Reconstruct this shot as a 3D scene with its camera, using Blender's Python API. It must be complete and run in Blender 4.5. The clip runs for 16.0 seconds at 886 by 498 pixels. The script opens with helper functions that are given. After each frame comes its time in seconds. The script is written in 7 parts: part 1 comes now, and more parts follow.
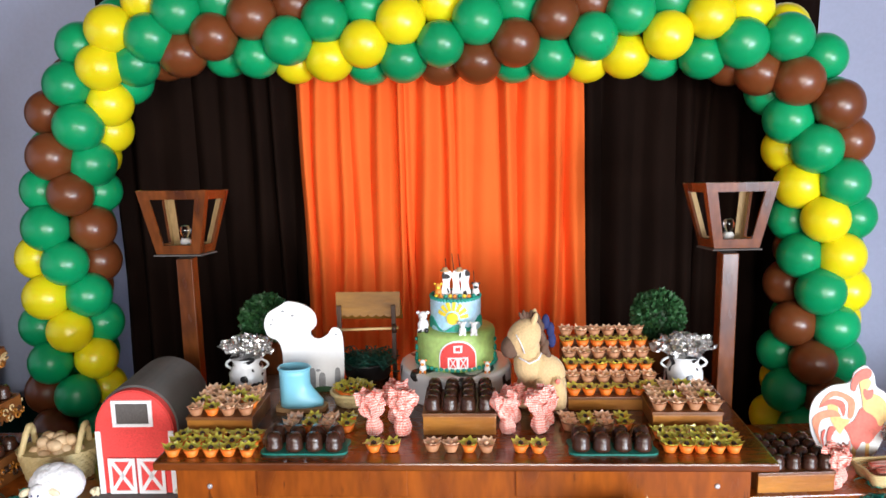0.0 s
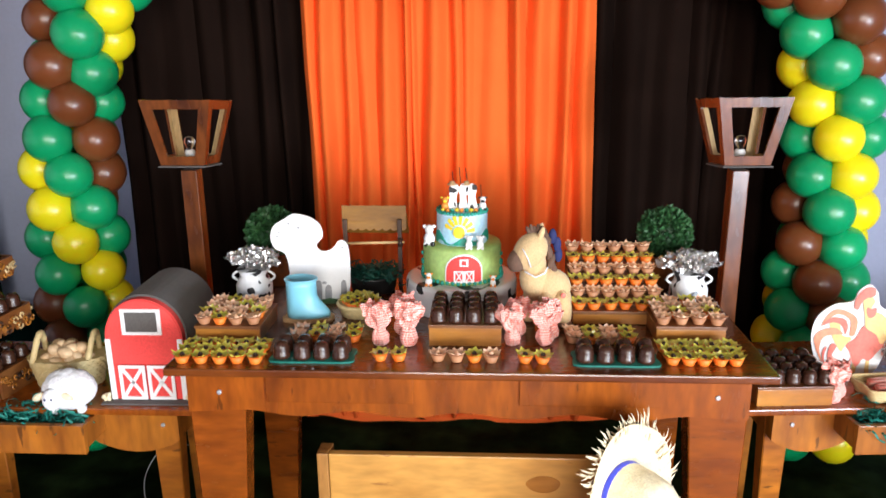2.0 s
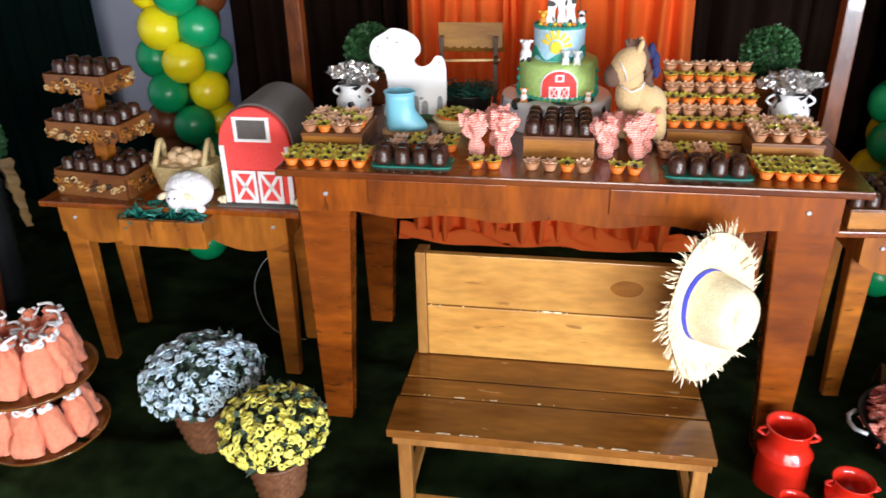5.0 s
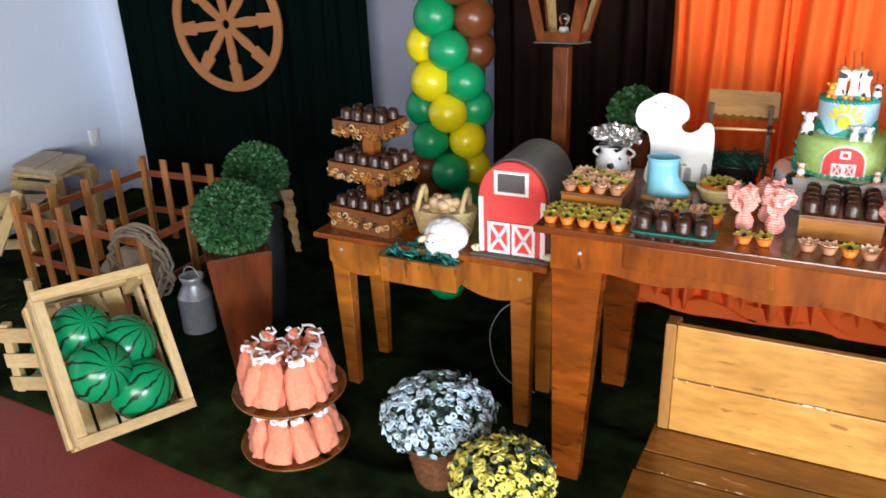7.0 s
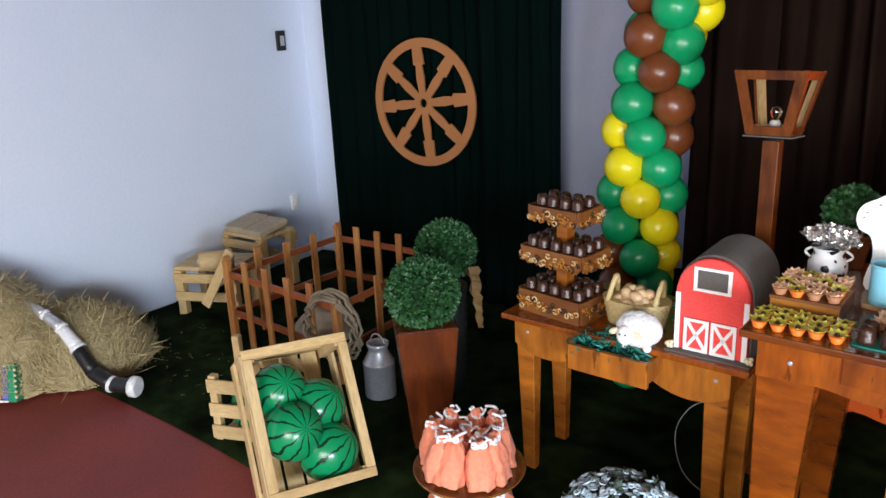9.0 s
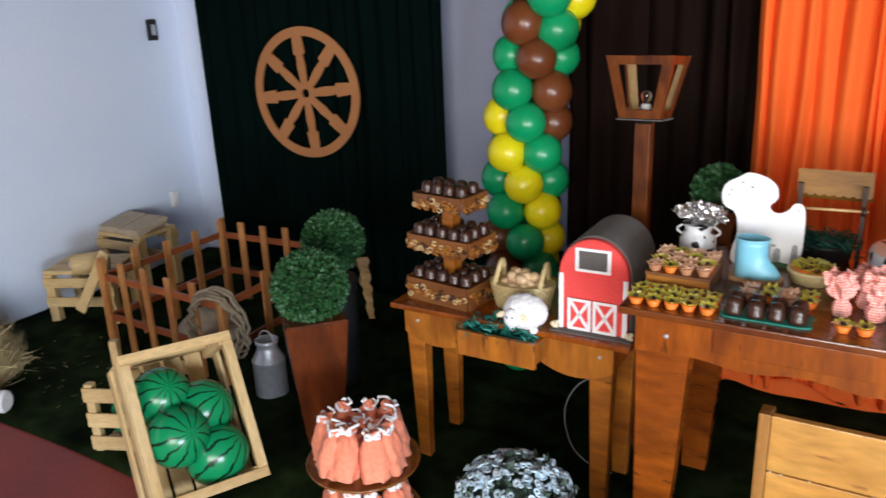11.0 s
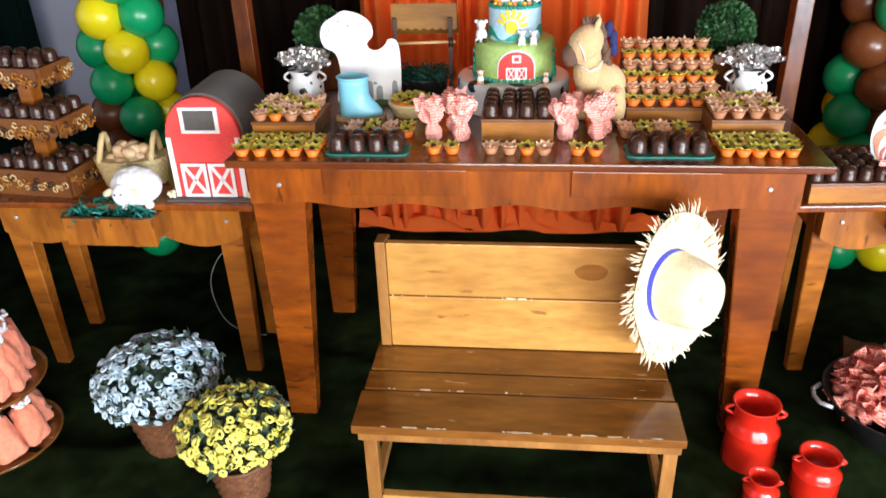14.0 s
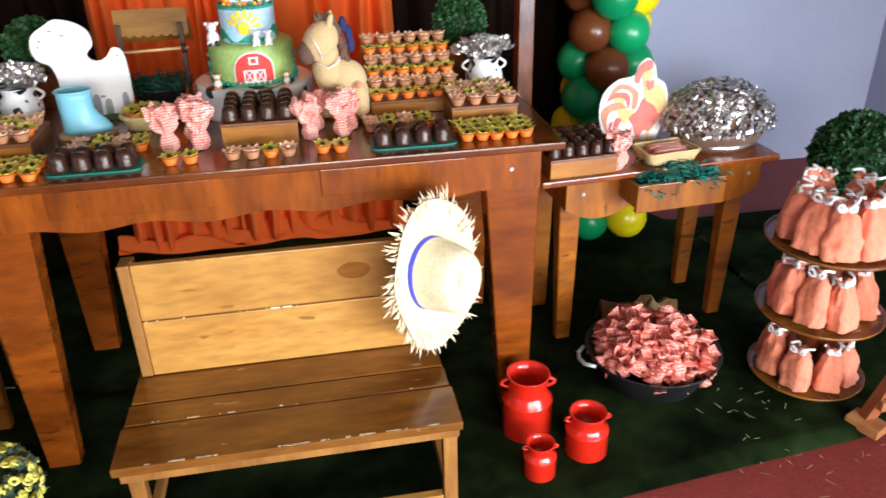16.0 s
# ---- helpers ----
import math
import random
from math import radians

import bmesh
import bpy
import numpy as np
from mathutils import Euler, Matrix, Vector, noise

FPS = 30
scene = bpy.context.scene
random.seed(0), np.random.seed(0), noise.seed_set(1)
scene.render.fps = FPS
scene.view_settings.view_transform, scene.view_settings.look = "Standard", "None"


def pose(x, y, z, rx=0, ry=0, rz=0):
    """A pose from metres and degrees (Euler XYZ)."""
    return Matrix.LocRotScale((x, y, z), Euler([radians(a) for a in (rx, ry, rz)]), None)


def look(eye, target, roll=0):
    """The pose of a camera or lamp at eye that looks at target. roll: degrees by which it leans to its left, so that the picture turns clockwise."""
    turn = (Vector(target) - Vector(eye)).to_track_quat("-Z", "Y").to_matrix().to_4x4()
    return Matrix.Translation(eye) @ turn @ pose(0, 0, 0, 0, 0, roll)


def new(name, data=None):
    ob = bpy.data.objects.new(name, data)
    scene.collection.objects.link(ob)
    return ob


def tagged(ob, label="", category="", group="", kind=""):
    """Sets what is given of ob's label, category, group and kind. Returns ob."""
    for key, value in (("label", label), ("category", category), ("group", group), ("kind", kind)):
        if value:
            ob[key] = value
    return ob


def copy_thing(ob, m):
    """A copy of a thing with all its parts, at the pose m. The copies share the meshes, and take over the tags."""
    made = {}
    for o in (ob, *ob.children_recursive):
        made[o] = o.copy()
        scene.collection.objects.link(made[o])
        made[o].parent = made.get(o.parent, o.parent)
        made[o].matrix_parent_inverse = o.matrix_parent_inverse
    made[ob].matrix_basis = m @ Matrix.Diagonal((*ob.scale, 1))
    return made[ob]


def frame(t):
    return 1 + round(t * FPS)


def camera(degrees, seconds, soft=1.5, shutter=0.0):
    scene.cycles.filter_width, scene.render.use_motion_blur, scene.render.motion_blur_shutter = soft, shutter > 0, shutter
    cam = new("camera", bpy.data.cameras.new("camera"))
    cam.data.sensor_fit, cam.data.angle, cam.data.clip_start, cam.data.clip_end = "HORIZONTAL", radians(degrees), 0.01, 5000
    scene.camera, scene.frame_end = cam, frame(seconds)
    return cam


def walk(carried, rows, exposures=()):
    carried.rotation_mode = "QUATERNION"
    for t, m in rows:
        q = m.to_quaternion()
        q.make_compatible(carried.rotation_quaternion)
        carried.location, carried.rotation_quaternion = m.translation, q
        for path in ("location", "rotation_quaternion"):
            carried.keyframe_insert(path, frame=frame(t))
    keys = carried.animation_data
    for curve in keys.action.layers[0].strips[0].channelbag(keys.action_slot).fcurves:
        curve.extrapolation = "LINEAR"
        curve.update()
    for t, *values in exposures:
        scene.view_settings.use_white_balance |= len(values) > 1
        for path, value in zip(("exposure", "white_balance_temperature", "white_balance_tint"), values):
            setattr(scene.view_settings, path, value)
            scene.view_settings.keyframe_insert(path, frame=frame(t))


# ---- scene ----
cam = camera(60.0, 16.0, shutter=0.35)
PATH = [
    (0, (0.124, 0.39, 1.559), (0.032, 2.356, 1.207), -1.1),
    (0.5, (0.122, 0.392, 1.573), (0.025, 2.363, 1.249), -1.2),
    (1, (0.12, 0.39, 1.555), (0.027, 2.36, 1.224), -0.7),
    (1.5, (0.122, 0.393, 1.543), (0.027, 2.344, 1.111), -1.0),
    (2, (0.114, 0.395, 1.529), (0.013, 2.317, 0.985), -0.5),
    (2.5, (0.112, 0.399, 1.51), (0.018, 2.298, 0.889), -0.6),
    (3, (0.113, 0.394, 1.495), (0.024, 2.269, 0.806), -0.3),
    (3.2, (0.113, 0.389, 1.489), (0.023, 2.252, 0.767), -0.4),
    (5.3, (0.09, 0.281, 1.453), (-0.305, 2.018, 0.543), -1.5),
    (5.5, (0.093, 0.317, 1.458), (-0.371, 2.033, 0.543), -1.7),
    (6, (0.063, 0.299, 1.466), (-0.511, 2.011, 0.605), -2.2),
    (6.5, (0.032, 0.286, 1.494), (-0.684, 1.962, 0.67), -2.4),
    (7, (0.002, 0.26, 1.488), (-0.835, 1.907, 0.721), -2.1),
    (7.5, (-0.03, 0.249, 1.529), (-0.966, 1.869, 0.822), -1.8),
    (8, (-0.06, 0.227, 1.552), (-1.148, 1.766, 0.882), -2.1),
    (8.2, (-0.064, 0.223, 1.55), (-1.216, 1.725, 0.907), -2.5),
    (10.3, (-0.085, 0.227, 1.564), (-1.319, 1.695, 0.997), -2.5),
    (10.5, (-0.083, 0.234, 1.559), (-1.263, 1.74, 0.975), -2.4),
    (11, (-0.063, 0.251, 1.54), (-1.051, 1.873, 0.915), -2.4),
    (11.5, (-0.033, 0.268, 1.526), (-0.847, 1.975, 0.877), -2.1),
    (12, (-0.01, 0.283, 1.513), (-0.625, 2.05, 0.807), -1.7),
    (12.5, (0.018, 0.296, 1.493), (-0.484, 2.081, 0.744), -2.0),
    (13, (0.044, 0.31, 1.481), (-0.303, 2.103, 0.665), -1.5),
    (13.5, (0.073, 0.327, 1.464), (-0.18, 2.117, 0.608), -1.9),
    (14, (0.092, 0.335, 1.44), (-0.113, 2.093, 0.509), -1.9),
    (14.5, (0.103, 0.342, 1.424), (-0.072, 2.069, 0.43), -2.1),
    (15, (0.122, 0.353, 1.412), (0.092, 2.094, 0.429), -1.7),
    (15.5, (0.162, 0.357, 1.41), (0.318, 2.107, 0.455), -1.3),
    (16, (0.193, 0.355, 1.402), (0.498, 2.103, 0.48), -1.3),
]
walk(cam, [(t, look(eye, target, roll)) for t, eye, target, roll in PATH], exposures=((0.0, 0.54), (1.5, 0.60), (3.0, 0.66), (5.5, 0.48), (7.0, 0.62), (8.0, 0.62), (10.4, 0.38), (12.5, 0.54), (14.0, 0.69), (15.0, 0.42), (16.0, 0.50)))

# ---- light: an open side behind the viewer lets the overcast daylight in ----
world = bpy.data.worlds.new("world")
scene.world = world
world.use_nodes = True
wn = world.node_tree
sky = wn.nodes.new("ShaderNodeTexSky")
sky.sky_type = "NISHITA"
sky.sun_disc = False
sky.sun_elevation, sky.sun_rotation = radians(42), radians(160)
wn.links.new(sky.outputs[0], wn.nodes["Background"].inputs[0])
wn.nodes["Background"].inputs[1].default_value = 0.05


def area_lamp(name, eye, target, sx, sy, watts, colour):
    data = bpy.data.lights.new(name, "AREA")
    data.shape, data.size, data.size_y, data.energy, data.color = "RECTANGLE", sx, sy, watts, colour
    ob = new(name, data)
    ob.matrix_world = look(eye, target)
    return ob


area_lamp("daylight_front_opening", (0.9, -3.35, 1.62), (0.0, 2.8, 0.6), 3.0, 1.7, 172, (1.0, 0.96, 0.91))
# added lamp at an assumed, unseen side opening; it brightens the west wall
area_lamp("assumed_side_daylight", (2.86, -1.5, 0.85), (-2.9, 2.2, 0.25), 1.8, 1.0, 190, (0.78, 0.88, 1.0))


# ---- materials ----
def shader(name):
    m = bpy.data.materials.new(name)
    m.use_nodes = True
    return m, m.node_tree.nodes, m.node_tree.links, m.node_tree.nodes["Principled BSDF"]


def surface(name, c1, c2, scale=8.0, rough=0.6, bump=0.15, fine=90.0, metal=0.0, stretch=(1, 1, 1), coat=0.0, sheen=0.0, spec=0.5, per_piece=0.0, coords="Object", sss=0.0, detail=4.0, grain=0.14, wear=None, edge=0.2):
    """Two colours mixed by a broad noise, a fine grain on top, and relief from both."""
    m, n, l, p = shader(name)
    tc, mp = n.new("ShaderNodeTexCoord"), n.new("ShaderNodeMapping")
    mp.inputs["Scale"].default_value = stretch
    l.new(tc.outputs[coords], mp.inputs["Vector"])
    big, small = n.new("ShaderNodeTexNoise"), n.new("ShaderNodeTexNoise")
    for node, s, d in ((big, scale, detail), (small, fine, 2.0)):
        node.inputs["Scale"].default_value, node.inputs["Detail"].default_value = s, d
        l.new(mp.outputs[0], node.inputs["Vector"])
    ramp = n.new("ShaderNodeMapRange")
    ramp.inputs[1].default_value, ramp.inputs[2].default_value = 0.5 - edge, 0.5 + edge
    l.new(big.outputs[0], ramp.inputs[0])
    mix = n.new("ShaderNodeMix")
    mix.data_type = "RGBA"
    mix.inputs[6].default_value, mix.inputs[7].default_value = (*c1, 1), (*c2, 1)
    l.new(ramp.outputs[0], mix.inputs[0])
    value = n.new("ShaderNodeMapRange")
    value.inputs[1].default_value, value.inputs[2].default_value = 0.25, 0.75
    value.inputs[3].default_value, value.inputs[4].default_value = 1 - grain, 1 + grain
    l.new(small.outputs[0], value.inputs[0])
    hsv = n.new("ShaderNodeHueSaturation")
    l.new(mix.outputs[2], hsv.inputs["Color"])
    if per_piece:
        info = n.new("ShaderNodeObjectInfo")
        var = n.new("ShaderNodeMapRange")
        var.inputs[3].default_value, var.inputs[4].default_value = 1 - per_piece, 1 + per_piece
        l.new(info.outputs["Random"], var.inputs[0])
        mul = n.new("ShaderNodeMath")
        mul.operation = "MULTIPLY"
        l.new(value.outputs[0], mul.inputs[0])
        l.new(var.outputs[0], mul.inputs[1])
        l.new(mul.outputs[0], hsv.inputs["Value"])
    else:
        l.new(value.outputs[0], hsv.inputs["Value"])
    colour = hsv.outputs[0]
    if wear:
        chip, cut, blend = n.new("ShaderNodeTexNoise"), n.new("ShaderNodeMapRange"), n.new("ShaderNodeMix")
        chip.inputs["Scale"].default_value, chip.inputs["Detail"].default_value = 26.0, 6.0
        cut.inputs[1].default_value, cut.inputs[2].default_value, cut.inputs[4].default_value = wear[3], wear[3] + 0.05, 0.75
        blend.data_type = "RGBA"
        blend.inputs[7].default_value = (*wear[:3], 1)
        l.new(mp.outputs[0], chip.inputs["Vector"])
        l.new(chip.outputs[0], cut.inputs[0])
        l.new(cut.outputs[0], blend.inputs[0])
        l.new(colour, blend.inputs[6])
        colour = blend.outputs[2]
    l.new(colour, p.inputs["Base Color"])
    rr = n.new("ShaderNodeMapRange")
    rr.inputs[3].default_value, rr.inputs[4].default_value = max(0.02, rough - 0.08), min(1, rough + 0.08)
    l.new(big.outputs[0], rr.inputs[0])
    l.new(rr.outputs[0], p.inputs["Roughness"])
    p.inputs["Metallic"].default_value = metal
    p.inputs["Coat Weight"].default_value = coat
    p.inputs["Sheen Weight"].default_value = sheen
    p.inputs["Specular IOR Level"].default_value = spec
    if sss:
        p.inputs["Subsurface Weight"].default_value = sss
        p.inputs["Subsurface Scale"].default_value = 0.02
    if bump:
        bp = n.new("ShaderNodeBump")
        bp.inputs["Strength"].default_value, bp.inputs["Distance"].default_value = bump, 0.004
        l.new(small.outputs[0], bp.inputs["Height"])
        l.new(bp.outputs[0], p.inputs["Normal"])
    return m


def timber(name, c1, c2, axis, rough=0.42, scale=9.0, coat=0.15, wear=None, flame=False):
    """Boards with the figure drawn out along one axis; flame gives a soft, blotchy varnished figure."""
    s = {"x": (0.42, 1.5, 1.5), "y": (1.5, 0.42, 1.5), "z": (1.5, 1.5, 0.42)}[axis]
    return surface(name, c1, c2, scale=scale, rough=rough, bump=0.12 if flame else 0.25, fine=38.0 if flame else 70.0, stretch=s, coat=coat, per_piece=0.12, detail=3.5 if flame else 7.0, grain=0.2 if flame else 0.16, wear=wear, edge=0.24 if flame else 0.15)


def gingham(name, ca, cb, cells):
    """Woven check of two colours with a half-tone where the bands cross one by one."""
    m, n, l, p = shader(name)
    tc, sep = n.new("ShaderNodeTexCoord"), n.new("ShaderNodeSeparateXYZ")
    l.new(tc.outputs["Object"], sep.inputs[0])

    def band(out):
        a = n.new("ShaderNodeMath"); a.operation = "MULTIPLY"; a.inputs[1].default_value = cells
        f = n.new("ShaderNodeMath"); f.operation = "FRACT"
        g = n.new("ShaderNodeMath"); g.operation = "GREATER_THAN"; g.inputs[1].default_value = 0.5
        l.new(out, a.inputs[0]); l.new(a.outputs[0], f.inputs[0]); l.new(f.outputs[0], g.inputs[0])
        return g.outputs[0]

    add = n.new("ShaderNodeMath"); add.operation = "ADD"
    xy = n.new("ShaderNodeMath"); xy.operation = "ADD"
    l.new(sep.outputs[0], xy.inputs[0]); l.new(sep.outputs[1], xy.inputs[1])
    l.new(band(xy.outputs[0]), add.inputs[0]); l.new(band(sep.outputs[2]), add.inputs[1])
    half = n.new("ShaderNodeMath"); half.operation = "MULTIPLY"; half.inputs[1].default_value = 0.5
    l.new(add.outputs[0], half.inputs[0])
    mix = n.new("ShaderNodeMix"); mix.data_type = "RGBA"
    mix.inputs[6].default_value, mix.inputs[7].default_value = (*ca, 1), (*cb, 1)
    l.new(half.outputs[0], mix.inputs[0])
    l.new(mix.outputs[2], p.inputs["Base Color"])
    p.inputs["Roughness"].default_value = 0.7
    return m


def cow_hide(name, scale):
    m, n, l, p = shader(name)
    tc, v = n.new("ShaderNodeTexCoord"), n.new("ShaderNodeTexNoise")
    v.inputs["Scale"].default_value, v.inputs["Detail"].default_value = scale, 0.6
    l.new(tc.outputs["Object"], v.inputs["Vector"])
    r = n.new("ShaderNodeMapRange")
    r.inputs[1].default_value, r.inputs[2].default_value = 0.575, 0.59
    l.new(v.outputs[0], r.inputs[0])
    mix = n.new("ShaderNodeMix"); mix.data_type = "RGBA"
    mix.inputs[6].default_value, mix.inputs[7].default_value = (0.8, 0.8, 0.8, 1), (0.012, 0.012, 0.014, 1)
    l.new(r.outputs[0], mix.inputs[0]); l.new(mix.outputs[2], p.inputs["Base Color"])
    p.inputs["Roughness"].default_value = 0.3
    return m


def melon_skin(name):
    m, n, l, p = shader(name)
    tc = n.new("ShaderNodeTexCoord")
    sep, at = n.new("ShaderNodeSeparateXYZ"), n.new("ShaderNodeMath")
    l.new(tc.outputs["Object"], sep.inputs[0])
    at.operation = "ARCTAN2"
    l.new(sep.outputs[0], at.inputs[0]); l.new(sep.outputs[1], at.inputs[1])
    noise_node = n.new("ShaderNodeTexNoise"); noise_node.inputs["Scale"].default_value = 22.0
    l.new(tc.outputs["Object"], noise_node.inputs["Vector"])
    k = n.new("ShaderNodeMath"); k.operation = "MULTIPLY_ADD"; k.inputs[1].default_value = 11.0
    wob = n.new("ShaderNodeMath"); wob.operation = "MULTIPLY"; wob.inputs[1].default_value = 4.5
    l.new(noise_node.outputs[0], wob.inputs[0])
    l.new(at.outputs[0], k.inputs[0]); l.new(wob.outputs[0], k.inputs[2])
    s = n.new("ShaderNodeMath"); s.operation = "SINE"
    l.new(k.outputs[0], s.inputs[0])
    r = n.new("ShaderNodeMapRange"); r.inputs[1].default_value, r.inputs[2].default_value = 0.74, 0.90
    l.new(s.outputs[0], r.inputs[0])
    mix = n.new("ShaderNodeMix"); mix.data_type = "RGBA"
    mix.inputs[6].default_value, mix.inputs[7].default_value = (0.003, 0.235, 0.085, 1), (0.002, 0.030, 0.014, 1)
    l.new(r.outputs[0], mix.inputs[0]); l.new(mix.outputs[2], p.inputs["Base Color"])
    p.inputs["Roughness"].default_value = 0.22
    return m


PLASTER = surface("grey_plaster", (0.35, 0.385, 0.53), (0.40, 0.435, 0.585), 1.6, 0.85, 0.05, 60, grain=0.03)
# the same wall plaster again, with stronger light put into a paler colour
PLASTER_LIT = surface("lit_plaster", (0.66, 0.74, 0.90), (0.71, 0.78, 0.92), 1.4, 0.8, 0.05, 60, grain=0.025)
CEILING = surface("dark_unseen_ceiling", (0.13, 0.10, 0.08), (0.17, 0.13, 0.10), 2, 0.9, 0.1)
MAROON = surface("maroon_floor_paint", (0.21, 0.027, 0.021), (0.28, 0.043, 0.032), 3.0, 0.6, 0.25, 120, grain=0.2)
CARPET = surface("dark_green_cloth", (0.0022, 0.0046, 0.0014), (0.0150, 0.0270, 0.0085), 4.0, 0.95, 1.0, 15, spec=0.03, grain=0.45)
ORANGE = surface("orange_cloth", (0.90, 0.145, 0.026), (0.95, 0.17, 0.034), 3, 0.85, 0.2, 400, spec=0.1, grain=0.05)
BROWN_CLOTH = surface("dark_brown_cloth", (0.0085, 0.0044, 0.0032), (0.0135, 0.0070, 0.0050), 3, 0.9, 0.2, 400, spec=0.03, grain=0.06)
GREEN_CLOTH = surface("dark_green_curtain", (0.0007, 0.0040, 0.0033), (0.0014, 0.0060, 0.0048), 3, 0.9, 0.2, 400, spec=0.02, grain=0.06)
TABLE_X = timber("varnished_table_wood", (0.34, 0.084, 0.008), (0.14, 0.029, 0.003), "z", 0.26, 10.0, 0.15, (0.07, 0.02, 0.004, 0.64), flame=True)
TABLE_Z = timber("varnished_leg_wood", (0.30, 0.072, 0.007), (0.125, 0.026, 0.003), "x", 0.26, 12.0, 0.15, (0.07, 0.02, 0.004, 0.64), flame=True)
TABLE_TOP = timber("polished_tabletop", (0.17, 0.046, 0.008), (0.08, 0.018, 0.004), "x", 0.2, coat=0.3)
OCHRE_X = timber("ochre_wood", (0.44, 0.150, 0.016), (0.17, 0.045, 0.006), "z", 0.34, 9.0, wear=(0.06, 0.02, 0.005, 0.62), flame=True)
OCHRE_Z = timber("ochre_leg_wood", (0.42, 0.138, 0.015), (0.17, 0.045, 0.006), "x", 0.34, 12.0, wear=(0.06, 0.02, 0.005, 0.63), flame=True)
BOX_X = timber("amber_box_wood", (0.42, 0.17, 0.025), (0.26, 0.085, 0.010), "x", 0.35)
BOX_EDGE = timber("brown_box_wood", (0.20, 0.075, 0.018), (0.13, 0.04, 0.01), "x", 0.4)
BENCH_X = timber("honey_bench_wood", (0.64, 0.345, 0.088), (0.46, 0.205, 0.040), "x", 0.34, 6.0, 0.15, (0.22, 0.085, 0.022, 0.66), flame=True)
BENCH_SEAT = timber("worn_bench_seat_wood", (0.32, 0.130, 0.022), (0.11, 0.036, 0.007), "x", 0.19, 7.0, 0.2, (0.60, 0.42, 0.23, 0.68), flame=True)
BENCH_Z = timber("honey_bench_leg_wood", (0.42, 0.20, 0.05), (0.25, 0.10, 0.022), "z", 0.42, 7.0, 0.1, (0.62, 0.45, 0.26, 0.68))
LANTERN = timber("red_brown_lantern_wood", (0.20, 0.058, 0.013), (0.05, 0.013, 0.004), "z", 0.25, 12.0, 0.3, flame=True)
LANTERN_PALE = timber("pale_lantern_inside", (0.52, 0.36, 0.17), (0.42, 0.27, 0.11), "z", 0.5)
CRATE_X = timber("pale_crate_wood", (0.60, 0.44, 0.22), (0.50, 0.33, 0.14), "x", 0.6, coat=0.0)
CRATE_Z = timber("pale_crate_post_wood", (0.60, 0.44, 0.22), (0.50, 0.33, 0.14), "z", 0.6, coat=0.0)
FENCE_X = timber("fence_rail_wood", (0.34, 0.090, 0.024), (0.20, 0.046, 0.013), "x", 0.5)
FENCE_Z = timber("fence_picket_wood", (0.52, 0.24, 0.075), (0.33, 0.115, 0.036), "z", 0.5)
PLANTER = timber("planter_wood", (0.15, 0.034, 0.008), (0.045, 0.010, 0.003), "z", 0.28, 8.0, flame=True)
BAMBOO = timber("light_stick_wood", (0.62, 0.40, 0.18), (0.5, 0.3, 0.12), "x", 0.5)
WELL_WOOD = timber("well_roof_wood", (0.27, 0.12, 0.016), (0.17, 0.07, 0.010), "x", 0.5)
DARK_WOOD = timber("dark_stick_wood", (0.06, 0.025, 0.012), (0.03, 0.012, 0.006), "z", 0.5)
WHEEL = surface("orange_brown_board", (0.33, 0.125, 0.036), (0.39, 0.155, 0.048), 3, 0.7, 0.05, grain=0.04)
GREEN_RUBBER = surface("green_latex", (0.003, 0.30, 0.105), (0.004, 0.34, 0.125), 2, 0.3, 0.0, per_piece=0.14, sss=0.15, grain=0.0)
YELLOW_RUBBER = surface("yellow_latex", (0.77, 0.65, 0.006), (0.80, 0.69, 0.012), 2, 0.3, 0.0, per_piece=0.08, sss=0.15, grain=0.0)
BROWN_RUBBER = surface("brown_latex", (0.15, 0.042, 0.012), (0.18, 0.052, 0.016), 2, 0.3, 0.0, per_piece=0.14, sss=0.1, grain=0.0)
CHOCOLATE = surface("dark_chocolate", (0.036, 0.013, 0.007), (0.055, 0.021, 0.012), 40, 0.28, 0.2, 200)
CHOC_BALL = surface("chocolate_sprinkles", (0.02, 0.008, 0.004), (0.06, 0.026, 0.012), 300, 0.4, 0.6, 500)
ORANGE_CUP = surface("orange_paper_cup", (0.80, 0.16, 0.012), (0.86, 0.22, 0.02), 30, 0.55, 0.1, sss=0.1)
BROWN_CUP = surface("brown_paper_cup", (0.40, 0.17, 0.075), (0.52, 0.24, 0.115), 30, 0.6, 0.1)
OLIVE_FOIL = surface("olive_gold_paper", (0.78, 0.68, 0.10), (0.42, 0.40, 0.05), 60, 0.16, 0.2, 200, spec=0.8, coat=1.0)
PEACH_PAPER = surface("peach_paper", (0.93, 0.50, 0.28), (0.95, 0.70, 0.50), 60, 0.25, 0.2, 200, coat=0.7)
GINGHAM = gingham("red_white_gingham", (0.92, 0.66, 0.58), (0.78, 0.11, 0.07), 160.0)
CANDY_CHECK = gingham("coral_check", (0.90, 0.54, 0.44), (0.76, 0.07, 0.045), 120.0)
CORAL = surface("coral_cloth", (0.80, 0.235, 0.130), (0.88, 0.30, 0.18), 12, 0.8, 0.8, 60, sheen=0.1)
WHITE_YARN = surface("white_yarn", (0.78, 0.78, 0.8), (0.85, 0.85, 0.85), 40, 0.8, 0.4)
WHITE = surface("white_board", (0.80, 0.80, 0.80), (0.84, 0.84, 0.84), 8, 0.55, 0.0, grain=0.02)
